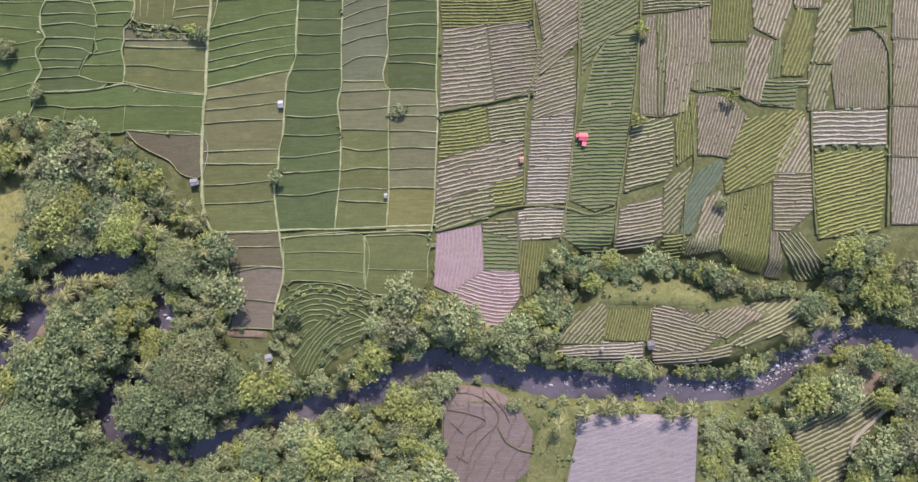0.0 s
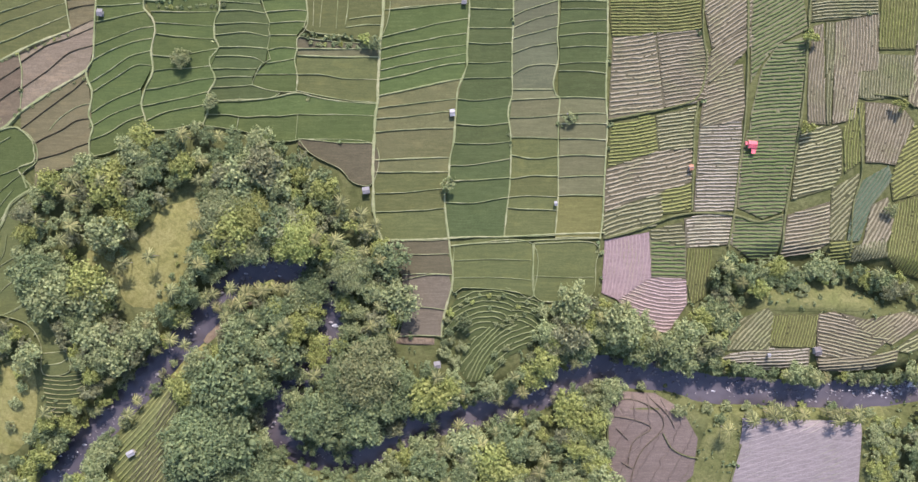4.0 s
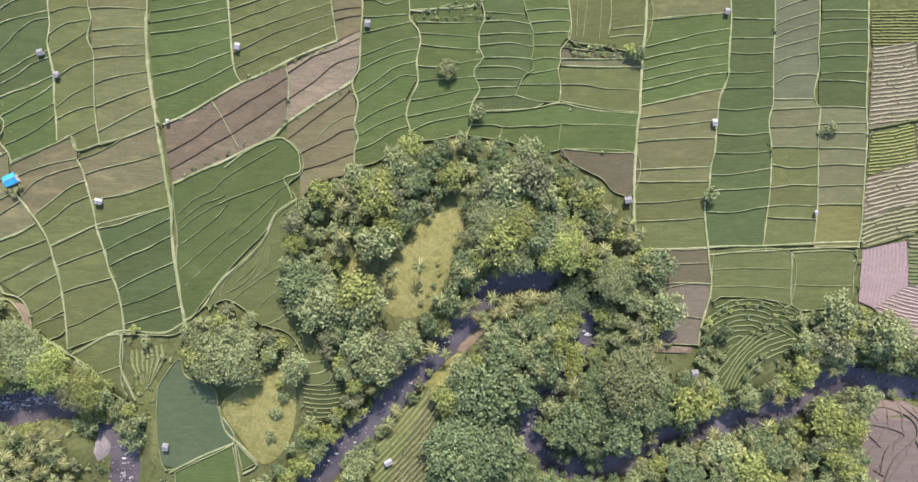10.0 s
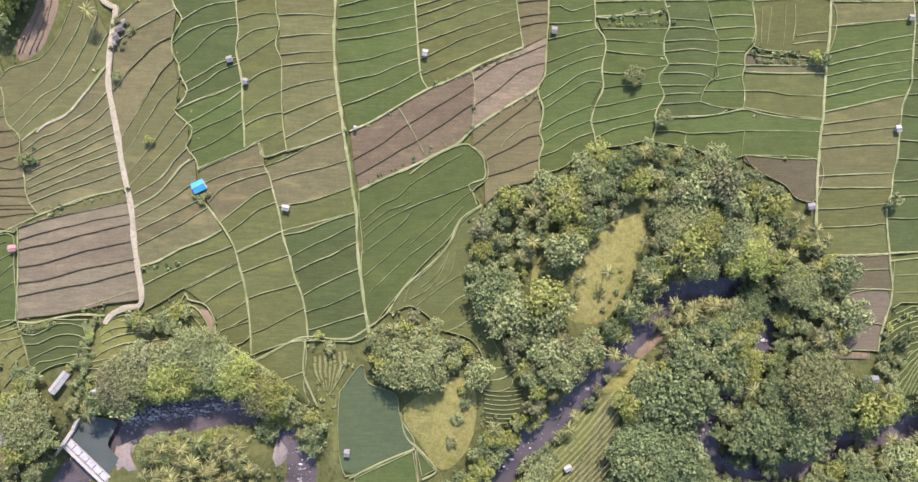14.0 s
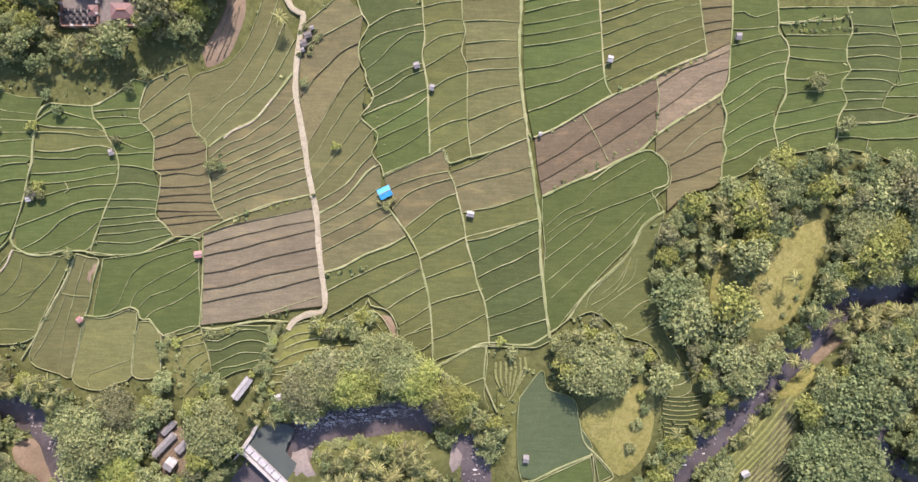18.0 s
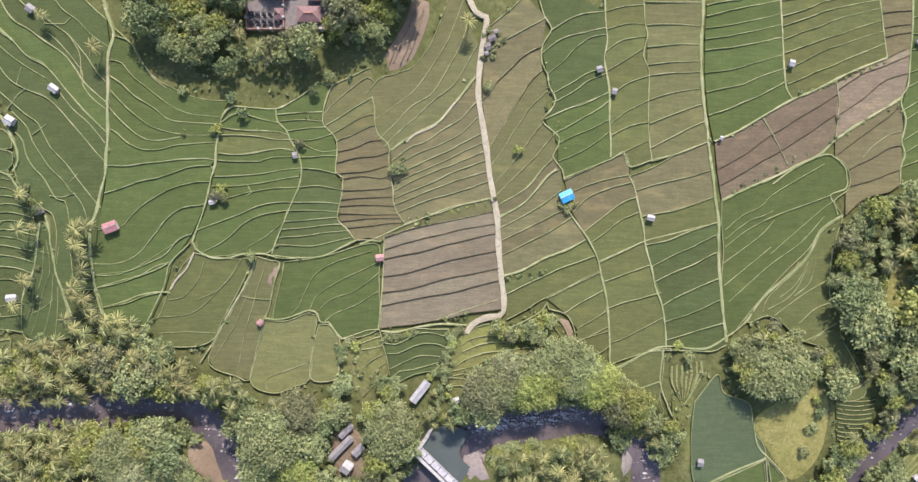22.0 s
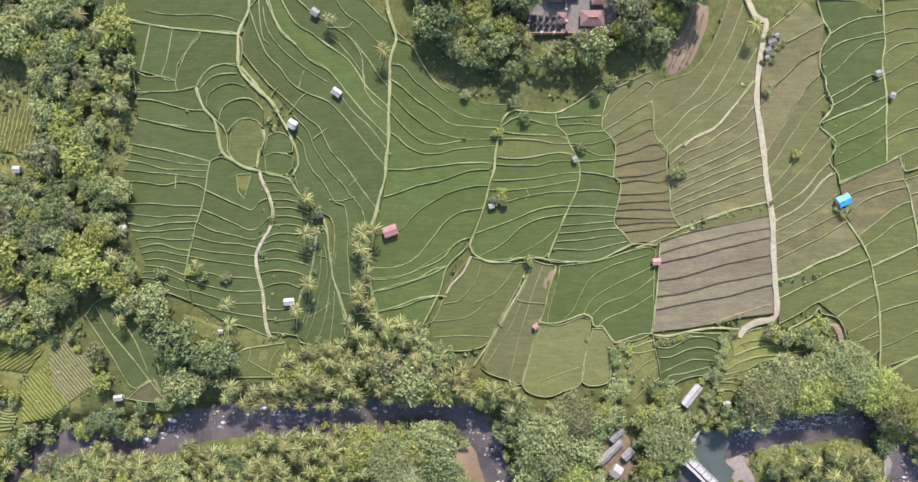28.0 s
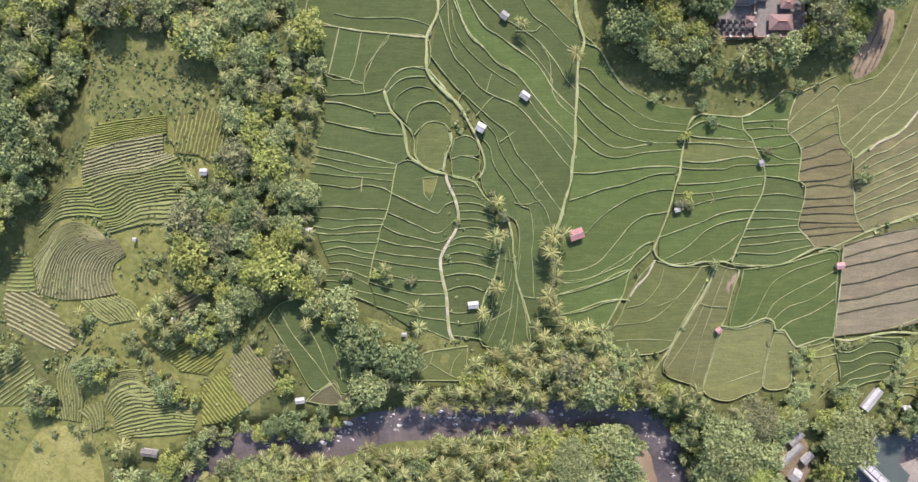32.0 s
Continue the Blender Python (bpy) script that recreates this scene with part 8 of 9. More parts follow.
# ---- stones and white water in the rivers ----
def stones(course, x0, x1, count, size, white=0.15):
    """Boulders lying in a stretch of a river, and white water behind some."""
    hw, deep, line = COURSE[course]
    near = line[(line[:, 0] > x0) & (line[:, 0] < x1)]
    rock_v, rock_f, foam_v, foam_f = [], [], [], []
    for k in range(count):
        i = int(rng.integers(len(near) - 1))
        d = near[i + 1] - near[i]
        s = np.array((-d[1], d[0])) / max(np.hypot(*d), 1e-6)
        p = near[i] + d * rng.random() + s * rng.normal(0, 0.55) * hw
        z = float(land(*p)) - deep + 0.3
        r = size * rng.choice([0.3, 0.5, 0.8, 1.3], p=[0.4, 0.35, 0.2, 0.05]) * rng.uniform(0.8, 1.2)
        v = ICO1[0] * r * (1, rng.uniform(0.6, 1.0), 0.6) * rng.uniform(0.8, 1.15, (len(ICO1[0]), 1))
        a = rng.uniform(0, 6.28)
        v = v @ np.array([[math.cos(a), math.sin(a), 0], [-math.sin(a), math.cos(a), 0], [0, 0, 1]])
        if rng.random() < white:
            foam_f.append(ICO1[1] + sum(map(len, foam_v)))
            foam_v.append(v * (1.7, 0.9, 0.3) + (*(p + d / max(np.hypot(*d), 1e-6) * r), z))
        elif r > size * 0.95:
            ob = new("boulder", array_mesh("boulder", v, [], stone_mat, ICO1[1]))
            ob.location = (*p, z)
            tagged(ob, "rounded grey boulder in the river", "boulder", "boulders in the river")
        else:
            rock_f.append(ICO1[1] + sum(map(len, rock_v)))
            rock_v.append(v + (*p, z))
    for name, vv, ff, m, label in (("river_stones", rock_v, rock_f, pale_stone, "grey stones strewn in the river bed"), ("white_water", foam_v, foam_f, foam, "white water breaking over stones")):
        if vv:
            tagged(new(name, array_mesh(name, np.vstack(vv), [], m, np.vstack(ff))), label, "river stones" if m is pale_stone else "rapids", kind="stuff")


pale_stone = plain("pale_river_stone", (0.120, 0.104, 0.108), (0.360, 0.325, 0.330), 0.5, 0.8)
stones("main", 40, 100, 120, 0.6, 0.12)
stones("main", 95, 142, 560, 0.5, 0.36)
stones("main", 140, 175, 90, 0.9, 0.15)
stones("main", -40, 40, 90, 0.8, 0.1)
stones("main", -270, -100, 260, 0.7, 0.1)
stones("weir", -372, -290, 380, 0.65, 0.08)
stones("weir", -364, -316, 620, 0.55, 0.45)
stones("weir", -620, -430, 360, 0.85, 0.16)


# ---- plants ----
def crown_arrays(seed, r, tall, lumps, leaves, size, flat=0.75):
    """A crown: boughs of uneven height carrying many loose leaf sprays, open enough to show dark gaps."""
    g = np.random.default_rng(seed)
    centre = np.zeros((lumps, 3))
    rad = np.zeros(lumps)
    turn = g.uniform(0, 6.28)
    long, slim = g.uniform(0.9, 1.12), g.uniform(0.82, 1.0)
    for i in range(lumps):
        a = turn + i * 2.4 + g.uniform(-0.6, 0.6)
        d = r * 0.95 * math.sqrt((i + g.uniform(0.0, 0.6)) / lumps)
        rad[i] = r * g.uniform(0.2, 0.4) * (1.15 - 0.35 * d / r)
        centre[i] = (d * np.cos(a) * long, d * np.sin(a) * slim, tall - rad[i] * flat - 0.42 * d * d / r + g.uniform(-0.3, 0.06) * r)
    vs, tris = [], []
    base = 0
    for c, q in zip(centre, rad):
        v = ICO0[0] * q * 0.6 * g.uniform(0.8, 1.15, (len(ICO0[0]), 1)) * (1, 1, flat) + c - (0, 0, 0.12 * r)
        vs.append(v)
        tris.append(ICO0[1] + base)
        base += len(v)
    share = g.choice(lumps, leaves, p=rad ** 1.7 / np.sum(rad ** 1.7))
    dirs = g.normal(size=(leaves, 3))
    dirs[:, 2] = np.abs(dirs[:, 2]) * 0.9 - 0.35
    dirs /= np.linalg.norm(dirs, axis=1)[:, None]
    p = centre[share] + dirs * rad[share][:, None] * (1, 1, flat) * g.uniform(0.6, 1.34, (leaves, 1))
    nrm = dirs * 0.7 + g.normal(scale=0.55, size=(leaves, 3)) + (0, 0, 0.45)
    nrm /= np.linalg.norm(nrm, axis=1)[:, None]
    t1 = np.cross(nrm, g.normal(size=(leaves, 3)))
    t1 /= np.linalg.norm(t1, axis=1)[:, None]
    t2 = np.cross(nrm, t1)
    s = size * g.uniform(0.55, 1.5, (leaves, 1))
    spray = np.stack([p + t1 * s * 1.5 - nrm * s * 0.2, p + t2 * s * 0.72 - t1 * s * 0.6, p - t2 * s * 0.72 - t1 * s * 0.6], 1).reshape(-1, 3)
    return np.vstack(vs + [spray]), np.zeros((0, 4), int), np.vstack(tris + [np.arange(leaves * 3).reshape(-1, 3) + base])


def palm_arrays(seed, r, tall, fronds=15):
    """Fronds of a palm: arched, folded blades with cut edges."""
    g = np.random.default_rng(seed)
    vs, fs = [], []
    for k in range(fronds):
        a = 2 * np.pi * (k + g.uniform(-0.3, 0.3)) / fronds * 1.0
        long = r * g.uniform(0.8, 1.12)
        up = g.uniform(-0.15, 0.75)
        out, side = np.array((np.cos(a), np.sin(a), 0)), np.array((-np.sin(a), np.cos(a), 0))
        bend = side * g.uniform(-0.12, 0.12) * r
        steps = 7
        for i in range(steps + 1):
            u = i / steps
            c = out * long * u + bend * u * u + np.array((0, 0, tall + up * r * u - (0.28 + 0.9 * up) * r * u * u))
            w = r * 0.07 * np.sin(np.pi * min(0.1 + u * 0.86, 1.0)) ** 0.7 * (1.25 if i % 2 else 0.75)
            vs += [c - side * w - (0, 0, w * 0.95), c, c + side * w - (0, 0, w * 0.95)]
        b = len(vs) - 3 * (steps + 1)
        for i in range(steps):
            fs += [(b + i * 3, b + i * 3 + 3, b + i * 3 + 4, b + i * 3 + 1), (b + i * 3 + 1, b + i * 3 + 4, b + i * 3 + 5, b + i * 3 + 2)]
    return np.array(vs), np.array(fs), None


def trunk_bm(r0, r1, tall, limbs=0, seed=0, lean=0.0):
    g = random.Random(seed)
    bm = bmesh.new()

    def tube(a, b, ra, rb, n=6):
        a, b = Vector(a), Vector(b)
        q = (b - a).to_track_quat("Z", "Y")
        rings = []
        for c, rr in ((a, ra), (a.lerp(b, 0.5), (ra + rb) / 2), (b, rb)):
            rings.append([bm.verts.new(c + q @ Vector((rr * math.cos(2 * math.pi * i / n), rr * math.sin(2 * math.pi * i / n), 0))) for i in range(n)])
        for u, w in zip(rings[:-1], rings[1:]):
            for i in range(n):
                bm.faces.new((u[i], u[(i + 1) % n], w[(i + 1) % n], w[i]))

    tube((0, 0, -0.8), (lean, 0, tall), r0, r1)
    for k in range(limbs):
        a = 2 * math.pi * k / limbs + g.uniform(-0.4, 0.4)
        z = tall * g.uniform(0.55, 0.85)
        tube((lean * z / tall, 0, z), (math.cos(a) * tall * 0.32, math.sin(a) * tall * 0.32, tall * g.uniform(0.95, 1.15)), r1 * 0.8, r1 * 0.3, 5)
    return bm


GREENS = [leaf, leaf_dark, leaf_grey, leaf, leaf_gold, leaf_dark, leaf, leaf, leaf_gold]
TREES, PALMS, SHRUBS, GIANTS = [], [], [], []
for k in range(9):  # crown radius about 1, scaled when planted: nine small trees, then nine broad ones with finer leaves
    TREES.append((crown_arrays(100 + k, 1.0, 1.9, 10 + k % 4, 430, 0.1), GREENS[k]))
for k in range(9):
    TREES.append((crown_arrays(150 + k, 1.0, 1.75, 19 + k % 5, 1150, 0.062), GREENS[k]))
for k in range(4):
    GIANTS.append((crown_arrays(180 + k, 1.0, 1.4, 44, 7200, 0.031), (leaf, leaf_gold, leaf_grey, leaf_dark)[k]))
for k in range(5):
    PALMS.append((palm_arrays(200 + k, 1.0, 2.4, 17 + k), frond_mat if k % 4 else frond_dry))
for k in range(3):
    SHRUBS.append((crown_arrays(300 + k, 1.0, 1.0, 2, 30, 0.38), (leaf_dark, leaf, leaf_dark)[k]))


def prototype(name, label, cat, group, arrays, mat, trunk, trunk_mat, crown_name):
    base = new(name)
    tagged(base, label, cat, group)
    crown = new(crown_name, array_mesh(crown_name, arrays[0], arrays[1], mat, arrays[2]))
    crown.parent = base
    if trunk:
        part("trunk", trunk, trunk_mat, base)
    return base


PROTO = {"tree": [], "palm": [], "shrub": [], "giant": []}
for k, (arr, m) in enumerate(TREES):
    PROTO["tree"].append(("broadleaf_tree", {leaf_dark: "deep green spreading broadleaf tree in the wood", leaf: "rounded dark green broadleaf tree on the valley slope", leaf_grey: "grey green broadleaf tree in the valley wood", leaf_gold: "yellowish green broadleaf tree at the wood edge"}[m], "tree", "trees of the valley", arr, m, 0.09, 0.05, 1.35, 4, bark, "crown"))
for k, (arr, m) in enumerate(PALMS):
    PROTO["palm"].append(("coconut_palm", "coconut palm with arching feathery fronds" if m is frond_mat else "coconut palm with sunlit yellowish fronds", "palm", "palms of the valley", arr, m, 0.055, 0.04, 2.42, 0, trunk_pale, "fronds"))
for k, (arr, m) in enumerate(SHRUBS):
    PROTO["shrub"].append(("shrub", {leaf_dark: "low dark green shrub", leaf: "low leafy green shrub"}[m], "shrub", "shrubs along the bunds", arr, m, 0.05, 0.03, 0.5, 3, bark, "leaves"))
for k, (arr, m) in enumerate(GIANTS):
    PROTO["giant"].append(("rain_tree", ("huge spreading light green tree by the river", "huge olive green spreading tree above the river", "large sparse greyish tree leaning over the river", "broad dark green feathery tree in the river wood")[k], "tree", "great trees by the weir", arr, m, 0.05, 0.03, 1.0, 6, bark, "crown"))
FIRST = {}
COUNT = {"tree": 0, "palm": 0, "shrub": 0, "giant": 0}
STUFF = {}


def plant1(kind, x, y, r, low=None, variant=None, high=1.0):
    """One plant; past 290 of a kind the rest joins the woodland sheet."""
    k = int(rng.integers(9 if kind == "tree" else len(PROTO[kind]))) if variant is None else variant
    if kind == "tree" and r > 3.3:
        k += 9
    name, label, cat, group, arr, m, r0, r1, tall, limbs, tm, cname = PROTO[kind][k]
    z = ground1(x, y) if low is None else low
    turn, sz = rng.uniform(0, 2 * math.pi), r * high * rng.uniform(0.85, 1.15)
    mtx = Matrix.LocRotScale((x, y, z), Euler((0, 0, turn)), (r, r, sz))
    COUNT[kind] += 1
    if COUNT[kind] <= 290:
        if (kind, k) not in FIRST:
            FIRST[kind, k] = prototype(name, label, cat, group, arr, m, trunk_bm(r0, r1, tall, limbs, k, 0.12 if kind == "palm" else 0), tm, cname)
            FIRST[kind, k].matrix_basis = mtx
        else:
            ob = copy_thing(FIRST[kind, k], Matrix.LocRotScale((x, y, z), Euler((0, 0, turn)), None))
            ob.scale = (r, r, sz)
    else:
        STUFF.setdefault((kind, m.name), []).append((arr, np.array(mtx), m, (r0, r1, tall, tm)))


def plant(kind, r, spots):
    if kind == "bush":
        for x, y in spots:
            plant1("tree", x, y, r * rng.uniform(0.85, 1.2), variant=int(rng.choice([0, 1, 3, 4, 6, 7])), high=0.75)
        return
    if kind == "mimosa":
        for i, (x, y) in enumerate(spots):
            plant1("giant", x, y, r, variant=(0, 3)[i % 2])
        return
    if kind == "giant":
        for i, (x, y) in enumerate(spots):
            plant1(kind, x, y, r, variant=COUNT[kind] % 3)
        return
    for x, y in spots:
        plant1(kind, x, y, r * rng.uniform(0.85, 1.2), high={"palm": 1.15, "tree": 1.0, "shrub": 1.0}[kind])


def spots(gap, poly, jitter=0.38, water=0.8, low=False):
    """Uneven places over an outline, none in the water or on plots."""
    poly = np.array(poly, float)
    lo, hi = poly.min(0), poly.max(0)
    out = []
    for j, y in enumerate(np.arange(lo[1], hi[1], gap * 0.87)):
        x = np.arange(lo[0] + (gap / 2 if j % 2 else 0), hi[0], gap)
        out.append(np.stack([x, np.full(len(x), y)], 1))
    p = np.vstack(out)
    p = p + rng.uniform(-jitter, jitter, p.shape) * gap
    p = p[inside_many(p[:, 0], p[:, 1], poly) & (p[:, 1] > -99) & (p[:, 0] < 186) & (p[:, 0] > -712)]
    if not len(p):
        return p
    for o in KEEP_OUT + ([] if low else OPEN):
        if (o.max(0) > lo).all() and (o.min(0) < hi).all() and len(p):
            p = p[~inside_many(p[:, 0], p[:, 1], o)]
    for n in ("main", "weir"):
        if len(p):
            p = p[away(p[:, 0], p[:, 1], COURSE[n][2]) > COURSE[n][0] + water]
    return p


def wood(kind, gap, pts):
    """Woodland: crowns close together over an outline."""
    places = spots(gap, pts, water=-2.4 if kind == "over" else -0.3, low=kind == "thicket")
    if kind == "cloud_shade":
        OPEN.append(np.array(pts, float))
    for p in places:
        clump = noise.noise((p[0] * 0.03, p[1] * 0.03, 9.0))
        if kind == "grove":
            what = "palm" if rng.random() < 0.7 else "tree"
        elif kind == "cloud_shade":
            what = "tree"
        else:
            what = "palm" if rng.random() < 0.05 + 0.35 * max(0, clump) else "tree"
        if kind == "thicket":
            plant1("tree", *p, gap * rng.uniform(0.55, 1.0), variant=int(rng.choice([0, 3, 4, 7])), high=0.8)
        elif what == "palm":
            plant1("palm", *p, rng.uniform(2.6, 3.6), high=1.2)
        else:
            r = gap * rng.choice([0.5, 0.66, 0.9, 1.35], p=[0.34, 0.38, 0.21, 0.07]) * rng.uniform(0.9, 1.15)
            shore = min(away(p[0], p[1], COURSE[n][2])[0] - COURSE[n][0] for n in ("main", "weir"))
            r = min(r, max(1.8, shore + (4.5 if kind == "over" else 1.2)))
            # only dark-leaved variants: the cloud's shadow is put into the leaf colour
            if kind == "cloud_shade":
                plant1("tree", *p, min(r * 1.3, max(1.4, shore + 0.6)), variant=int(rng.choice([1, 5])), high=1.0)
            else:
                plant1("tree", *p, r, high=1.45 if kind == "tall" else 1.2 if r < 5 else 1.0)


def scrub(gap, pts, small=0.5, big=1.3):
    """Low growth over the open ground between woods and plots."""
    for p in spots(gap, pts, 0.5, 0.0, True):
        if noise.noise((p[0] * 0.09, p[1] * 0.09, 2.0)) > 0.02:
            plant1("shrub", *p, rng.choice([small, (small + big) / 2, big], p=[0.5, 0.35, 0.15]) * rng.uniform(0.8, 1.3), low=ground1(*p) + 0.3)


def woodland():
    """The trees past the first of each kind, one sheet for each sort of leaf."""
    for (kind, mname), items in STUFF.items():
        vs, qs, ts, base = [], [], [], 0
        stems, sides, low = [], [], 0
        for (v, q, t), mtx, m, (r0, r1, tall, tm) in items:
            if kind != "shrub":  # a tapered stem under every crown
                ring = np.array([(c * r, s * r, z) for r, z in ((r0, -0.3), (r1, tall)) for c, s in ((1, 0), (0, 1), (-1, 0), (0, -1))])
                stems.append(ring @ mtx[:3, :3].T + mtx[:3, 3])
                sides.append(np.array([(i, (i + 1) % 4, 4 + (i + 1) % 4, 4 + i) for i in range(4)]) + low)
                low += 8
            vs.append(v @ mtx[:3, :3].T + mtx[:3, 3])
            qs.append(q + base)
            if t is not None:
                ts.append(t + base)
            base += len(v)
        me = array_mesh("woodland", np.vstack(vs), np.vstack(qs), m, np.vstack(ts) if ts else None)
        ob = new({"tree": "woodland", "palm": "palm_grove", "shrub": "scrub"}[kind], me)
        tagged(ob, {"tree": "dense green wood covering the valley sides", "palm": "dense grove of coconut palms by the river", "shrub": "scattered low scrub"}[kind], "woodland", kind="stuff")
        if stems:
            trunks = new("trunks", array_mesh("trunks", np.vstack(stems), np.vstack(sides), tm))
            trunks.parent = ob
            tagged(trunks, kind="stuff")


# ---- single trees and shrubs ----
plant("bush", 2, [(-403.5, -61.5), (-403, -66), (-417, -61), (-417, -68.5), (-402.5, -72), (-408.5, -77.5), (-416.5, -73), (-418.5, -65)])
plant("giant", 9.8, [(-393.5, -56)])
plant("giant", 8.1, [(-303.5, -47.5), (-428, -50)])
plant("giant", 11, [(-438, -59)])
plant("giant", 8.5, [(-428, -71), (-488, -75), (-496, -66)])
plant("tree", 4.4, [(-417.5, -54.5), (-413, -50)])
plant("palm", 3.3, [(-496.5, 82.5), (-504, 18), (-503, 3.5), (-506, -3), (-502, -10.5), (-525, 18), (-524, 0), (-529, -9.5), (-564.5, 6.5), (-553.5, -7.5), (-552, -14.5), (-576.5, -21), (-619.5, -15), (-593, -13.5), (-594, 10.5)])
plant("palm", 3.1, [(-525, -34), (-512, -29.5), (-492, -32), (-477, -42.5), (-489.5, -45), (-589, -6), (-591.5, 19), (-632.5, 88.5), (-620.5, 92.5), (-596, 88.5), (-588, 72), (-595, 64), (-592, 57)])
plant("palm", 3, [(48, -64.5), (55.5, -63), (59, -62.5), (64.5, -63), (78, -63.5), (80.5, -64.5), (83, -63.5), (88.5, -64.5), (88.5, -63), (-64, -55), (-69.5, -58.5), (-74, -68.5), (-64.5, -68.5), (-69, -77.5), (-58, -73), (-95, 9), (-97, 6.5), (-140, -14.5), (-145.5, -20), (-152.5, -25.5), (127.5, -34), (133, -32), (135, -29), (123.5, -35.5)])
plant("palm", 3, [(-160, -17.5), (-156.5, -22), (-134, -14.5), (-144.5, -17.5), (-194.5, -26), (-217.5, -74.5), (-219, -61), (-99.5, 8), (-102.5, 12.5), (-159.5, 8.5), (-166.5, -15.5)])
plant("palm", 3.3, [(-364, 92), (-451, -38.5), (-434.5, -46.5), (-457.5, -39.5)])
plant("tree", 2.6, [(-155, 55.5), (-165, 71.5), (-22.5, 49), (-95.5, 76.5), (-99, 78), (67.5, 79), (66.5, 45), (101, 53.5), (98.5, 14.5), (-68, 24), (150, 3.5), (143, -4)])
plant("shrub", 1.3, [(-45, 43), (-11, 1.5), (-12, -1), (-20.5, 49.5), (-109, 40), (-121, 56.5), (-66.5, 26.5), (-69.5, 22.5), (27.5, 55.5), (-7.5, 46.5), (146.5, 49.5), (160.5, 35.5), (161, 32), (160.5, 50.5), (91, 89), (26.5, 81.5), (-44.5, 40), (-118, 79.5), (-114, 78.5), (-108.5, 79.5), (-105, 79), (-121.5, 80), (134, 34.5), (137, 35), (141.5, 35.5), (145.5, 35.5), (150, 35.5), (154, 35.5)])
plant("tree", 2.9, [(-167, 70.5), (-156.5, 54), (-178, -35.5), (-62.5, -27.5)])
for x, y, r in ((-249.5, -34.5, 11.5), (-259.0, -28.0, 6.5)):  # the great tree above the flooded plot
    plant1("giant", x, y, r, variant=0)
plant("shrub", 1.5, [(-228, 72.5), (-226.5, 58.5), (-240, 68.5), (-155.5, 78), (-219, -58.5), (-265.5, -35.5), (-164, 95.5), (-166, 94), (-170.5, 93), (-175, 92.5), (-159.5, 94), (-156.5, 94.5), (-228, 17.5), (-223.5, 19.5), (-98.5, 77.5), (-96, 75), (-104, 79.5), (-113.5, 80), (-119, 80.5)])
plant("shrub", 1, [(-266, 53), (-261.5, 55.5), (-258, 57), (-253, 60.5), (-248.5, 63), (-241, 67.5), (-236.5, 69.5), (-222.5, 75.5), (-219, 77), (-217, 78), (-214, 79), (-262, 34), (-257.5, 36), (-253.5, 38), (-249, 39.5), (-242.5, 43), (-233.5, 47), (-229.5, 49.5)])
plant("tree", 2.2, [(-346, 47), (-391, 40), (-388, 40), (-456.5, 30.5), (-453.5, 29.5), (-425.5, 49.5), (-455.5, 54.5), (-446, 60), (-444, 8), (-347.5, -41.5)])
plant("tree", 2, [(-414.5, 73.5), (-357, 70.5), (-415.5, 85), (-420, 68), (-450, 66), (-467.5, 68)])
plant("shrub", 1.6, [(-468, 53), (-457, 52.5), (-445.5, 60.5), (-425.5, 49.5), (-423, 59), (-408, 73), (-365.5, 73), (-386.5, 50.5), (-379.5, 22), (-383.5, 20.5), (-388.5, 44.5), (-387.5, 39), (-354.5, 29), (-349.5, 0), (-345, 0.5), (-341, 1), (-336.5, 2), (-410, -28.5), (-413, -26)])
plant("tree", 2.2, [(-521.5, 25.5), (-526, 29.5), (-555.5, 2), (-579, 4), (-568.5, 4), (-564, 2), (-573, -26), (-568.5, -28.5), (-620, -21), (-630.5, -0.5), (-638.5, 14.5), (-657, -22)])
plant("shrub", 1, [(-531, 37), (-529, 35), (-527, 33), (-525, 31), (-523.5, 27.5), (-541, 19), (-539.5, 21), (-542, 10.5), (-556, -8), (-646.5, 67.5), (-644.5, 69.5), (-655, 78), (-653, 67.5), (-661.5, 63.5), (-658.5, 65.5), (-634, 64.5), (-630.5, 65.5), (-642.5, 63.5), (-666.5, 76), (-648.5, 86.5), (-640, 88.5), (-650.5, 90.5), (-669, 65.5), (-638, 76), (-631.5, 71.5), (-694.5, -68), (-692, -65.5), (-680.5, -67.5), (-556, -2.5), (-534.5, 61.5), (-535.5, 59), (-536.5, 63.5), (-576.5, 74), (-568.5, 62.5), (-565, 64), (-517, 10.5)])
plant("bush", 1, [(-352, 87), (-352.5, 85.5), (-354.5, 83.5), (-353, 89.5), (-358.5, 88.5)])
plant("tree", 1.2, [(-356.5, 90.5), (-351, 87.5), (-359, 80.5), (-355, 81)])
plant("bush", 2, [(-454.5, 32.5)])
plant("tree", 1.5, [(-458, 30.5), (-453, 29)])
plant("palm", 3.3, [(-504.5, 20), (-506.5, 16.5), (-500.5, 19), (-505, 12.5), (-503, 8.5), (-504.5, 0), (-507, -6), (-503, -7), (-499.5, -13.5), (-495.5, -15.5), (-491, -14.5), (-486, -15.5), (-510, -14.5), (-507, -18)])
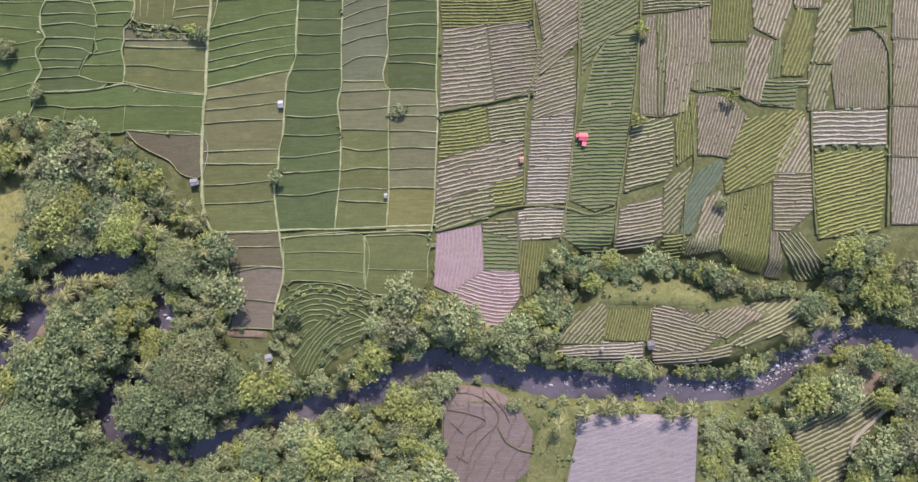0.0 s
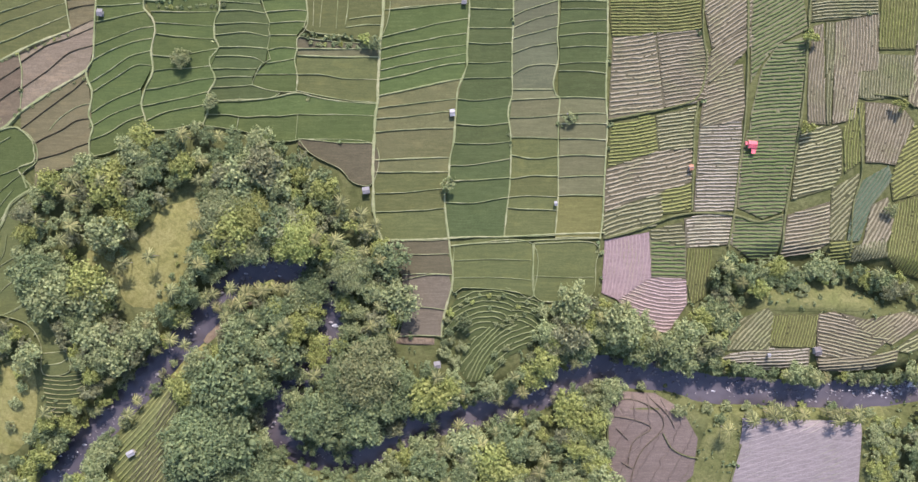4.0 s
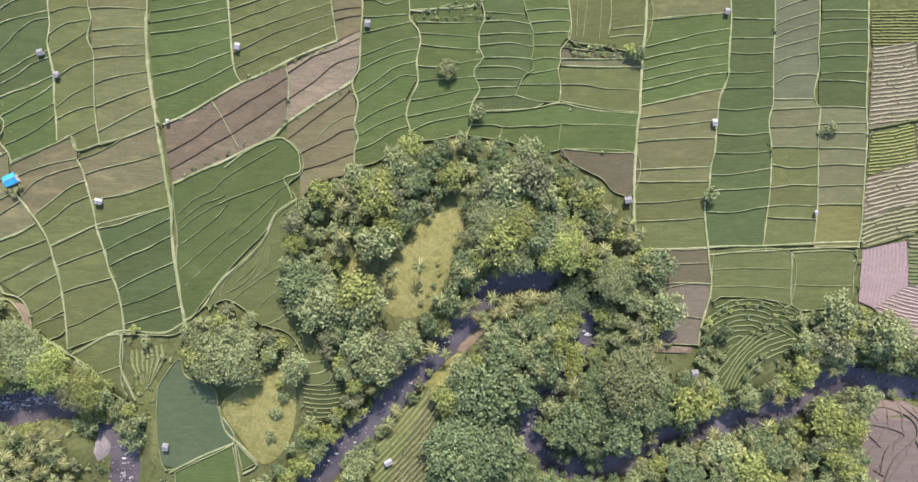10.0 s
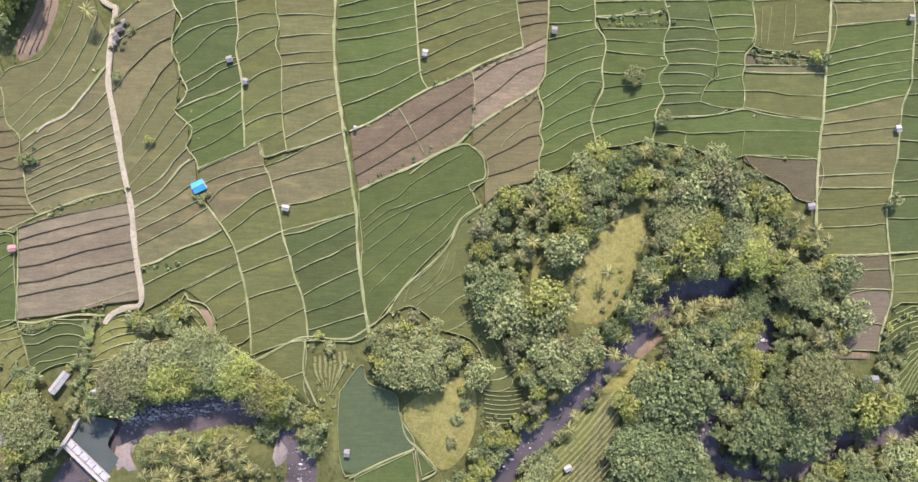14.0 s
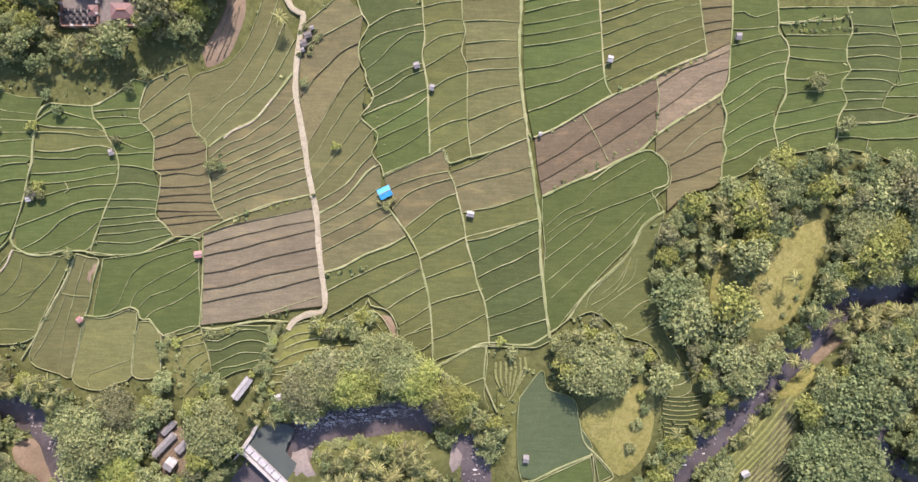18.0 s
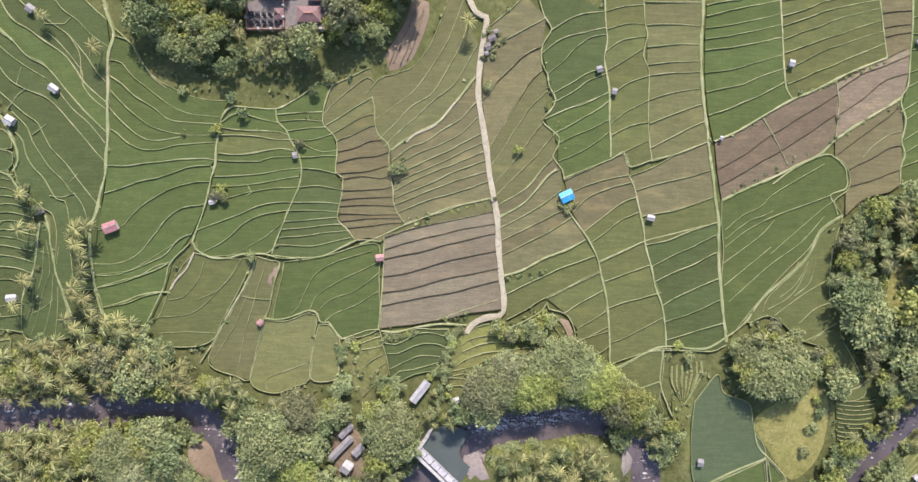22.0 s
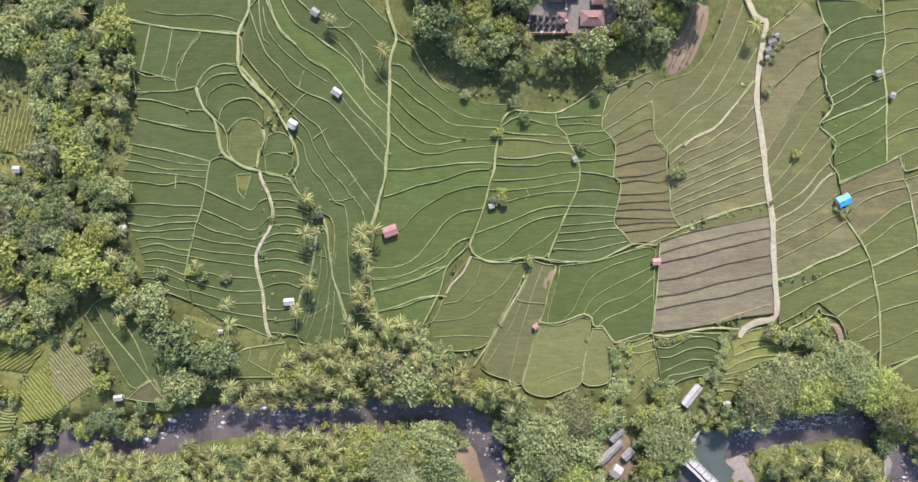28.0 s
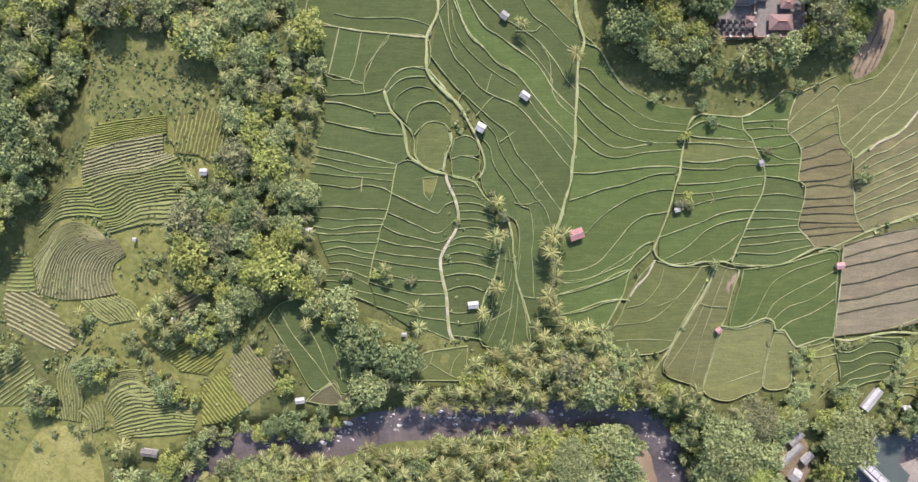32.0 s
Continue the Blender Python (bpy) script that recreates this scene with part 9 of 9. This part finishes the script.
plant("palm", 3.5, [(-686.5, 88.5), (-676, 92.5), (-693, 76.5), (-684.5, 72.5), (-694.5, 92.5), (-630.5, 90.5), (-627.5, 94.5), (-636.5, 91.5)])
plant("shrub", 0.7, [(-667.5, 78), (-664.5, 74), (-661.5, 72), (-658, 74), (-656, 71.5), (-653, 73), (-648, 71.5), (-645.5, 74), (-643.5, 70.5), (-640, 69.5), (-650.5, 78), (-648, 80), (-654.5, 83), (-658, 80), (-663.5, 81), (-665.5, 84.5), (-661, 87.5), (-646, 83), (-642, 82), (-637.5, 84), (-633.5, 80), (-636, 74), (-632.5, 68.5), (-640, 66.5), (-694, 12.5), (-690.5, 10.5), (-688.5, 11.5), (-686.5, 8), (-688, 1.5), (-687, -2.5), (-654.5, -35.5), (-656, -40), (-659, -42.5), (-664, -44.5), (-655, -51.5), (-670.5, -45), (-666.5, -51.5), (-694.5, -3), (-694, -11.5), (-692, -16)])
plant("shrub", 0.7, [(-702, -13.5)])
plant("palm", 2.8, [(-163, 9), (-187.5, -5), (-160, -5.5), (-181, -28), (-190, -7), (-177.5, -2.5), (-164, -3), (-170, -15)])
plant("bush", 2.6, [(-193, 7.5), (-190.5, 5), (-194.5, 4), (-189.5, 7), (-192.5, 1.5)])
plant("bush", 2.0, [(-194.5, -2.5), (-192, -4.5), (-190, -1), (-197, -1)])
plant("bush", 1.1, [(-170.5, -5.5), (-172.5, -10), (-168.5, -11), (-175, -13.5), (-171, -2), (-177.5, -16.5), (-201, -3.5), (-202, -7.5), (-198.5, -8.5), (-165.5, -1.5)])
plant("giant", 8.8, [(-151, 14), (-140.5, 12.5), (-129.5, 9), (-144.5, 5), (-124.5, 3.5)])
plant("bush", 2.1, [(-242.5, -44.5), (-233, -58), (-231.5, -47), (-235.5, -67.5), (-230, -52)])
plant("bush", 2.6, [(-32, -24), (-27.5, -23), (-35.5, -42), (-31, -39.5), (-26.5, -42), (-70, -39.5), (-65.5, -43), (21.5, -62.5), (32.5, -62.5), (37, -66), (40.5, -62.5), (48.5, -62.5), (59.5, -62), (70.5, -62.5), (82, -62.5), (96.5, -64.5), (100, -69), (95.5, -73.5), (101, -78), (97, -85), (100.5, -90), (53.5, -15), (61, -14.5), (67.5, -16)])
plant("bush", 2.4, [(-281, -30.5), (-285.5, -26)])
plant("bush", 1.8, [(-662, -19), (-660, -22.5), (-658.5, -18), (-653.5, -26.5), (-655.5, -24.5), (-672.5, -28), (-636, -24.5), (-633, -22), (-627, -15.5), (-625, -19), (-677, -15.5), (-675, -13), (-681.5, -15.5), (-653, -9), (-650, -6), (-641, 14.5), (-644.5, 18), (-648, 10.5), (-650, 4), (-614, -20), (-612, -24.5), (-640.5, 36), (-636, 40), (-634, 38), (-631, 38), (-697.5, -60.5), (-690.5, -56), (-684, -53.5)])
plant("shrub", 0.8, [(-642.5, 53), (-640.5, 52.5), (-638.5, 52), (-636.5, 53), (-643.5, 53.5), (-669, 34), (-654, 38), (-645.5, 34), (-671.5, 25), (-667.5, 20), (-693.5, 16.5), (-688.5, 10.5), (-687, 5), (-647.5, 31.5), (-681, 10.5), (-663.5, 7), (-662.5, 4), (-657, 4), (-653, -2.5), (-656.5, -35.5), (-653.5, -38), (-650.5, -40.5), (-662.5, -44.5), (-671, -51.5), (-648.5, -52.5), (-644.5, -56), (-655.5, -55), (-639.5, -51.5), (-626, -38), (-628.5, -44.5), (-631.5, -35.5), (-621, -24.5), (-617, -29), (-619.5, -33.5), (-693, -12.5), (-697, -7), (-700, -16), (-689, -20.5), (-686.5, -19), (-680.5, -27)])
plant("shrub", 0.8, [(-676.5, -33.5), (-683.5, -38)])
plant("palm", 2.9, [(-662, -59), (-660, -60.5), (-663.5, -60), (-676, -53), (-678, -55), (-652, -11.5), (-675.5, -9.5), (-603, -62.5), (-598.5, -67), (-611.5, -65)])
plant("shrub", 1.1, [(-541, 40.5), (-542, 34), (-537.5, 29.5), (-541, 26.5), (-536, 21), (-543, 19), (-544.5, 12.5), (-541, 8.5), (-542.5, 4), (-538, 2), (-538.5, -4.5), (-541, -9), (-537.5, -13.5), (-535, -19), (-525.5, 32), (-523.5, 23.5), (-522, 14.5), (-524.5, 4), (-523.5, -7), (-526.5, -12.5), (-520.5, 27.5), (-520, 19)])
plant("bush", 1.3, [(-525.5, 34), (-523.5, 28.5), (-521, 25), (-522.5, 19), (-524, 12.5), (-523, 4), (-526, -2.5), (-525.5, -9), (-538.5, 23.5), (-542, 10.5)])
plant("palm", 2.6, [(-524, 30.5), (-525, 0), (-521.5, 19)])
plant("bush", 1, [(-119.5, 77), (-117, 76.5), (-115.5, 76.5), (-114, 76.5), (-111, 76.5), (-109, 77), (-108, 76.5), (-105.5, 76), (-104.5, 76.5), (-102, 75.5), (-100, 76), (-98, 76), (-96, 76), (-94.5, 75.5)])
plant("bush", 0.8, [(-175.5, 90.5), (-172.5, 90), (-171, 90), (-168.5, 90), (-167, 90), (-164, 90), (-161.5, 90.5), (-160, 91), (-158.5, 91), (-156, 90.5), (-154, 90.5), (-151.5, 91)])
plant("bush", 0.7, [(-240.5, 67), (-238.5, 68), (-236, 69.5), (-233, 70), (-231.5, 70.5), (-230, 71.5), (-227.5, 72.5), (-225.5, 74), (-223.5, 74), (-221, 75), (-217.5, 76), (-216.5, 77.5), (-214, 78), (-212, 79), (-209, 79.5)])
plant("bush", 0.7, [(-265, 32), (-261, 34.5), (-256, 36), (-253, 38), (-249, 40.5), (-245.5, 42.5), (-242.5, 44.5), (-237.5, 45.5), (-234.5, 48.5), (-229, 50), (-227, 52), (-222.5, 53.5), (-219.5, 56), (-216.5, 57.5), (-212.5, 60), (-207, 62), (-203.5, 63.5)])
plant("bush", 0.7, [(-388.5, 21), (-386, 22), (-383, 22.5), (-379, 23.5), (-374, 24), (-370.5, 24.5), (-368, 25), (-364.5, 26), (-361.5, 27), (-358, 27)])
plant("shrub", 0.9, [(-335.5, 79.5), (-335, 76), (-334.5, 72.5), (-333.5, 68.5), (-332.5, 65), (-331.5, 61.5), (-331, 58), (-330.5, 54.5), (-329.5, 51), (-328.5, 47.5)])
plant("palm", 2.4, [(-516.5, 94.5), (-515, 93.5)])
plant("mimosa", 7.9, [(-143, 2.5), (-121.5, -16), (-104.5, -7.5)])
plant("mimosa", 11.6, [(-97.5, -46.5), (-157, -71)])
plant("mimosa", 7.9, [(-143.5, 14.5)])
plant("bush", 2.4, [(-27.5, -23.5)])
plant("bush", 3.7, [(-25.5, -41)])
plant("bush", 1, [(-42.5, -26), (-45.5, -27), (-50, -29), (-47.5, -29.5), (-44.5, -30.5), (-41.5, -22.5), (-38, -20.5), (-35.5, -23.5), (-33.5, -26), (-39, -25), (-52.5, -18), (-49, -19), (-47, -18), (-61, -19.5), (-59, -20.5), (-56.5, -17.5), (-63.5, -21.5), (-44, -28), (-52.5, -22.5), (-34.5, -35), (-37, -37)])
plant("bush", 1.6, [(-69, -27), (-68, -31.5), (-67, -35), (-64.5, -38), (-70, -36), (-67.5, -24.5), (-63.5, -36.5), (-62, -38), (-68.5, -40.5), (-50.5, -40.5), (-47.5, -43), (-52.5, -46), (-46, -38)])

plant("bush", 1.1, [(-396, -23.5), (-395, -22), (-393.5, -23), (-392.5, -22), (-391.5, -23), (-390, -22), (-389, -22), (-387.5, -21), (-386, -21.5), (-385, -20), (-383.5, -20.5)])
plant("bush", 1.5, [(-373, -28.5), (-374, -30.5), (-373, -32), (-374.5, -33.5), (-376, -34.5), (-373.5, -35), (-375.5, -36), (-377, -36), (-373, -37.5), (-379, -37.5), (-371.5, -27.5)])
plant("bush", 1.9, [(-371, -23), (-369, -21), (-370, -24.5), (-367.5, -19.5), (-371, -26), (-412, -27), (-409, -24.5), (-407.5, -23.5), (-406.5, -25.5), (-411.5, -29.5)])
plant("tree", 3.1, [(-354.5, -18.5), (-352, -20), (-349.5, -21.5), (-347.5, -20.5), (-344.5, -21), (-342, -20), (-339, -21.5), (-338.5, -17.5), (-336, -15.5), (-334, -17), (-341, -18.5)])
plant("tree", 3.6, [(-394, -42.5), (-392.5, -40.5), (-395, -40), (-400.5, -49.5), (-411, -39.5), (-413, -41.5)])
plant("giant", 8.6, [(-338, -35.5), (-330.5, -30), (-332.5, -37.5), (-348, -35.5), (-352.5, -39.5), (-340.5, -40), (-358, -42.5), (-323.5, -35.5), (-315.5, -39.5), (-306.5, -48)])
plant("tree", 4.4, [(-355, -33), (-350.5, -32), (-359.5, -36.5), (-361.5, -41), (-362.5, -47.5), (-355.5, -50), (-348, -47.5), (-334.5, -46.5), (-328, -43.5), (-321, -42), (-313, -39), (-311, -48), (-304.5, -42.5), (-303, -49), (-298.5, -50.5), (-304, -56), (-299, -59.5), (-294.5, -58.5), (-292, -65.5), (-288.5, -69), (-306, -62), (-367, -50)])
plant("palm", 2.6, [(-457, -38), (-454, -42), (-451, -40), (-447.5, -43), (-457.5, -44.5)])
plant("bush", 1.4, [(-372, -21), (-370, -23.5), (-371.5, -26.5), (-372.5, -30), (-370, -32.5), (-372, -35.5), (-373.5, -39), (-371.5, -41.5), (-375, -42), (-377, -43.5), (-376, -47.5), (-378.5, -50), (-380.5, -52), (-374.5, -45.5), (-377.5, -52.5), (-375, -54), (-380.5, -55), (-372, -44.5)])
plant("palm", 1.7, [(-377.5, -43), (-375.5, -49.5), (-379.5, -52.5), (-377, -56), (-373, -52), (-370.5, -48)])
for x, y in ((-328.5, 26), (-326.5, 26.5), (-330, 27), (-327.5, 24.5), (-325, 27.5)):  # broad low fronds by the barn
    plant1("palm", x, y, 1.5, high=0.6)

for x, y in ((47.5, -65.5), (55.5, -64), (61, -64.5), (68, -64), (80.5, -66), (87.5, -65), (37.5, -69)):
    plant1("palm", x, y, 3.4, high=1.25)

plant("palm", 3.2, [(-161.5, -20.5), (-157, -17), (-150.5, -15), (-144, -16.5), (-168, -28), (-173.5, -34), (-170, -24.5), (-137, -15.5), (-128.5, -28), (-133, -31), (-134, -41.5), (-119.5, -48.5), (-151, -46), (-180, -38), (-102.5, -37.5), (-108, -46.5), (-97, -28.5), (-93.5, -21.5), (-55.5, -74.5), (-69, -77), (-50, -71), (-49, -58.5)])
for x, y in ((-122.5, -19), (-121.5, -28), (-108, -19), (-107, -29.5), (-118, -37), (-119.5, -43), (-110.5, -37.5), (-126, -48.5), (-128.5, -58), (-140.5, -49.5), (-143, -64.5), (-141, -74), (-126, -68), (-122.5, -76.5), (-110, -81), (-135.5, -81), (-117, -3.5), (-126, -1), (-108, -4.5), (-102.5, -10), (-89.5, -69.5), (-96.5, -71), (-78.5, -64), (-80.5, -77)):  # crowns that hang over the narrow water
    plant1("tree", x, y, float(rng.uniform(3.4, 4.8)), high=1.15)

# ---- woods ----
# dark-leaved trees stand in for the cloud shadow on this river wood
wood("cloud_shade", 5.7, [(-197.5, -106), (-188, -82.5), (-167.5, -59), (-165, -45.5), (-151.5, -48), (-135.5, -46), (-131, -61), (-119.5, -47), (-106.5, -41.5), (-88.5, -46), (-72.5, -46), (-77.5, -66), (-93.5, -75.5), (-101, -107)])
wood("mixed", 5.3, [(-225, 14), (-215, 26.5), (-195, 33), (-183, 42), (-160, 45), (-138, 40), (-124.5, 36.5), (-119, 30.5), (-107, 22.5), (-98, 10.5), (-91, -0.5), (-84, -14), (-87.5, -34.5), (-97.5, -38), (-97.5, -46), (-72.5, -42), (-68, -47.5), (-45, -48.5), (-32, -39.5), (-32, -28), (-23.5, -19), (4, -21.5), (20, -37.5), (27, -49), (-6.5, -58.5), (-5, -107.5), (-179.5, -106), (-197.5, -101), (-216.5, -97), (-227.5, -83), (-224, -68), (-212.5, -59), (-210, -47.5), (-214, -36), (-220.5, -23.5), (-224, -13.5), (-227.5, 0)])
wood("mixed", 4.6, [(-269.5, -31), (-266, -27), (-259.5, -22), (-250, -17.5), (-242, -22), (-231, -27), (-224.5, -37), (-223.5, -52), (-231.5, -44.5), (-244, -42), (-247.5, -47.5), (-255.5, -45), (-261.5, -33.5)])
wood("mixed", 4.8, [(-233, -77), (-224, -68), (-219, -84), (-216, -106), (-246.5, -106.5), (-239, -83)])
wood("mixed", 5.3, [(-491, -19), (-482.5, -22.5), (-476.5, -25.5), (-464, -37), (-444.5, -43.5), (-438.5, -48.5), (-414, -42), (-411.5, -48.5), (-394.5, -48.5), (-386, -55.5), (-384, -63), (-389.5, -75), (-402.5, -85.5), (-422.5, -99), (-497, -96.5)])
wood("mixed", 4.6, [(-363, -41), (-358, -33.5), (-352.5, -30.5), (-340.5, -29), (-336, -25), (-329.5, -25.5), (-324, -29.5), (-311.5, -36), (-304.5, -41), (-296, -50.5), (-290.5, -54), (-284.5, -59.5), (-283.5, -79), (-295, -73.5), (-299, -66.5), (-305.5, -66.5), (-312.5, -58.5), (-323.5, -48), (-338, -48), (-351, -52), (-371, -58), (-374.5, -50), (-369, -47.5)])
wood("grove", 4.2, [(-353.5, -70.5), (-350.5, -67), (-330.5, -65.5), (-320.5, -62), (-313, -67.5), (-307.5, -74.5), (-305.5, -97), (-350, -96.5), (-351.5, -75)])
wood("thicket", 2.2, [(-355.5, -68), (-353, -65.5), (-342, -64), (-330, -64), (-330.5, -66), (-348.5, -67.5), (-355, -74)])
wood("tall", 4.8, [(-487, 125), (-484.5, 99), (-480, 87), (-471.5, 78.5), (-462, 75.5), (-445.5, 75), (-432.5, 78.5), (-419.5, 82), (-402.5, 86), (-393, 91), (-383.5, 101.5), (-381, 126)])
wood("mixed", 5.3, [(-628, 123), (-593, 123), (-591.5, 90.5), (-587, 76), (-587, 61.5), (-593.5, 51), (-593, 34), (-592.5, 22), (-599, 14.5), (-589, 8.5), (-579.5, 0.5), (-577, -11.5), (-568, -15.5), (-558, -22.5), (-556, -33.5), (-569.5, -42.5), (-578.5, -45), (-587.5, -48.5), (-600, -44.5), (-604, -33.5), (-608, -11.5), (-603.5, -2.5), (-621, -11.5), (-624, -2.5), (-636, 4), (-641, 14.5), (-630.5, 33), (-623, 40.5), (-619.5, 55), (-623.5, 78), (-629.5, 88.5)])
wood("mixed", 5.1, [(-723, 123.5), (-673, 124.5), (-674.5, 83.5), (-686.5, 49.5), (-696.5, 32), (-710, 14.5), (-710.5, -1), (-731.5, -7.5)])
wood("mixed", 5.3, [(-673, 124.5), (-627, 123), (-628.5, 86.5), (-661.5, 95), (-673, 85.5)])
wood("mixed", 3.5, [(-656, -33.5), (-646, -31), (-634, -42.5), (-634.5, -47.5), (-642, -45.5), (-652.5, -40)])
wood("mixed", 3.5, [(-652.5, -4), (-642.5, -1), (-637.5, -7), (-625.5, -7), (-621, -14.5), (-632.5, -24.5), (-638.5, -19), (-647.5, -23), (-653.5, -16)])
wood("mixed", 5.1, [(-729.5, -20.5), (-699.5, -21.5), (-697, -34), (-706, -36), (-730.5, -34)])
wood("mixed", 3.5, [(-676.5, -26), (-665.5, -27.5), (-666, -33.5), (-676, -37)])
wood("mixed", 3.5, [(-696.5, -36), (-688.5, -34), (-689, -52), (-697.5, -48.5)])
wood("over", 4.8, [(-670, -70), (-658.5, -66.5), (-643.5, -64.5), (-633, -55), (-621, -53.5), (-607, -47), (-587, -47.5), (-581, -51), (-581, -59.5), (-602, -63.5), (-615, -70), (-623.5, -86), (-648.5, -97.5), (-672, -94)])
wood("grove", 4.2, [(-530, -24.5), (-512.5, -17), (-491, -16), (-477.5, -21), (-468, -31), (-462, -40), (-466, -52), (-476.5, -46), (-499, -45.5), (-525.5, -46.5), (-556.5, -48), (-558.5, -33.5)])
wood("grove", 4, [(-618, -67), (-588.5, -61), (-552, -58), (-511.5, -53.5), (-500, -54), (-507, -93.5), (-628.5, -93.5)])
wood("mixed", 4, [(-500, -54), (-475.5, -53.5), (-466, -62), (-459.5, -93.5), (-507, -93.5)])
wood("mixed", 4, [(30, -4.5), (48, -2.5), (71.5, -6.5), (98, -9), (114.5, -16), (136.5, -17.5), (136, -6.5), (149, 2), (158, 1.5), (164.5, -8.5), (188, -8.5), (192, -33.5), (162.5, -30.5), (140, -33.5), (116.5, -21), (89.5, -15.5), (62.5, -13), (45.5, -18), (39.5, -33.5), (35, -54), (22, -49), (19, -33), (26, -22)])
wood("mixed", 5.5, [(107, -65.5), (117.5, -61.5), (127.5, -52.5), (140.5, -43.5), (163, -39.5), (191.5, -51), (193.5, -110.5), (107.5, -111.5)])
wood("mixed", 2.9, [(37.5, -43.5), (74, -48.5), (106.5, -50), (126, -39.5), (134, -33.5), (137, -37.5), (127, -45.5), (107, -52.5), (75, -52.5), (38, -49)])
wood("mixed", 4.8, [(-36.5, -24), (-18.5, -19.5), (3.5, -24), (10.5, -33), (19.5, -35.5), (22, -48), (3.5, -43), (-32, -37.5)])
wood("thicket", 2.2, [(94.5, -66), (105, -66), (106.5, -102), (94.5, -102.5)])
scrub(3.2, [(-715, -95), (180, -95), (180, -5), (10, -5), (-10, 100), (-715, 100)])
for p in spots(2.3, [(-670, 83), (-643.5, 84), (-634, 80), (-625.5, 69.5), (-634.5, 64), (-649.5, 63), (-664.5, 60.5), (-673, 62), (-674.5, 71.5)], 0.5, 0.0, True):  # dark tufts over the hill meadow
    if rng.random() < 0.62:
        plant1("shrub", *p, rng.uniform(0.45, 1.0), low=ground1(*p) + 0.3, variant=0)
scrub(2.2, [(-715, -95), (-560, -95), (-560, 100), (-715, 100)], 0.25, 0.8)
woodland()
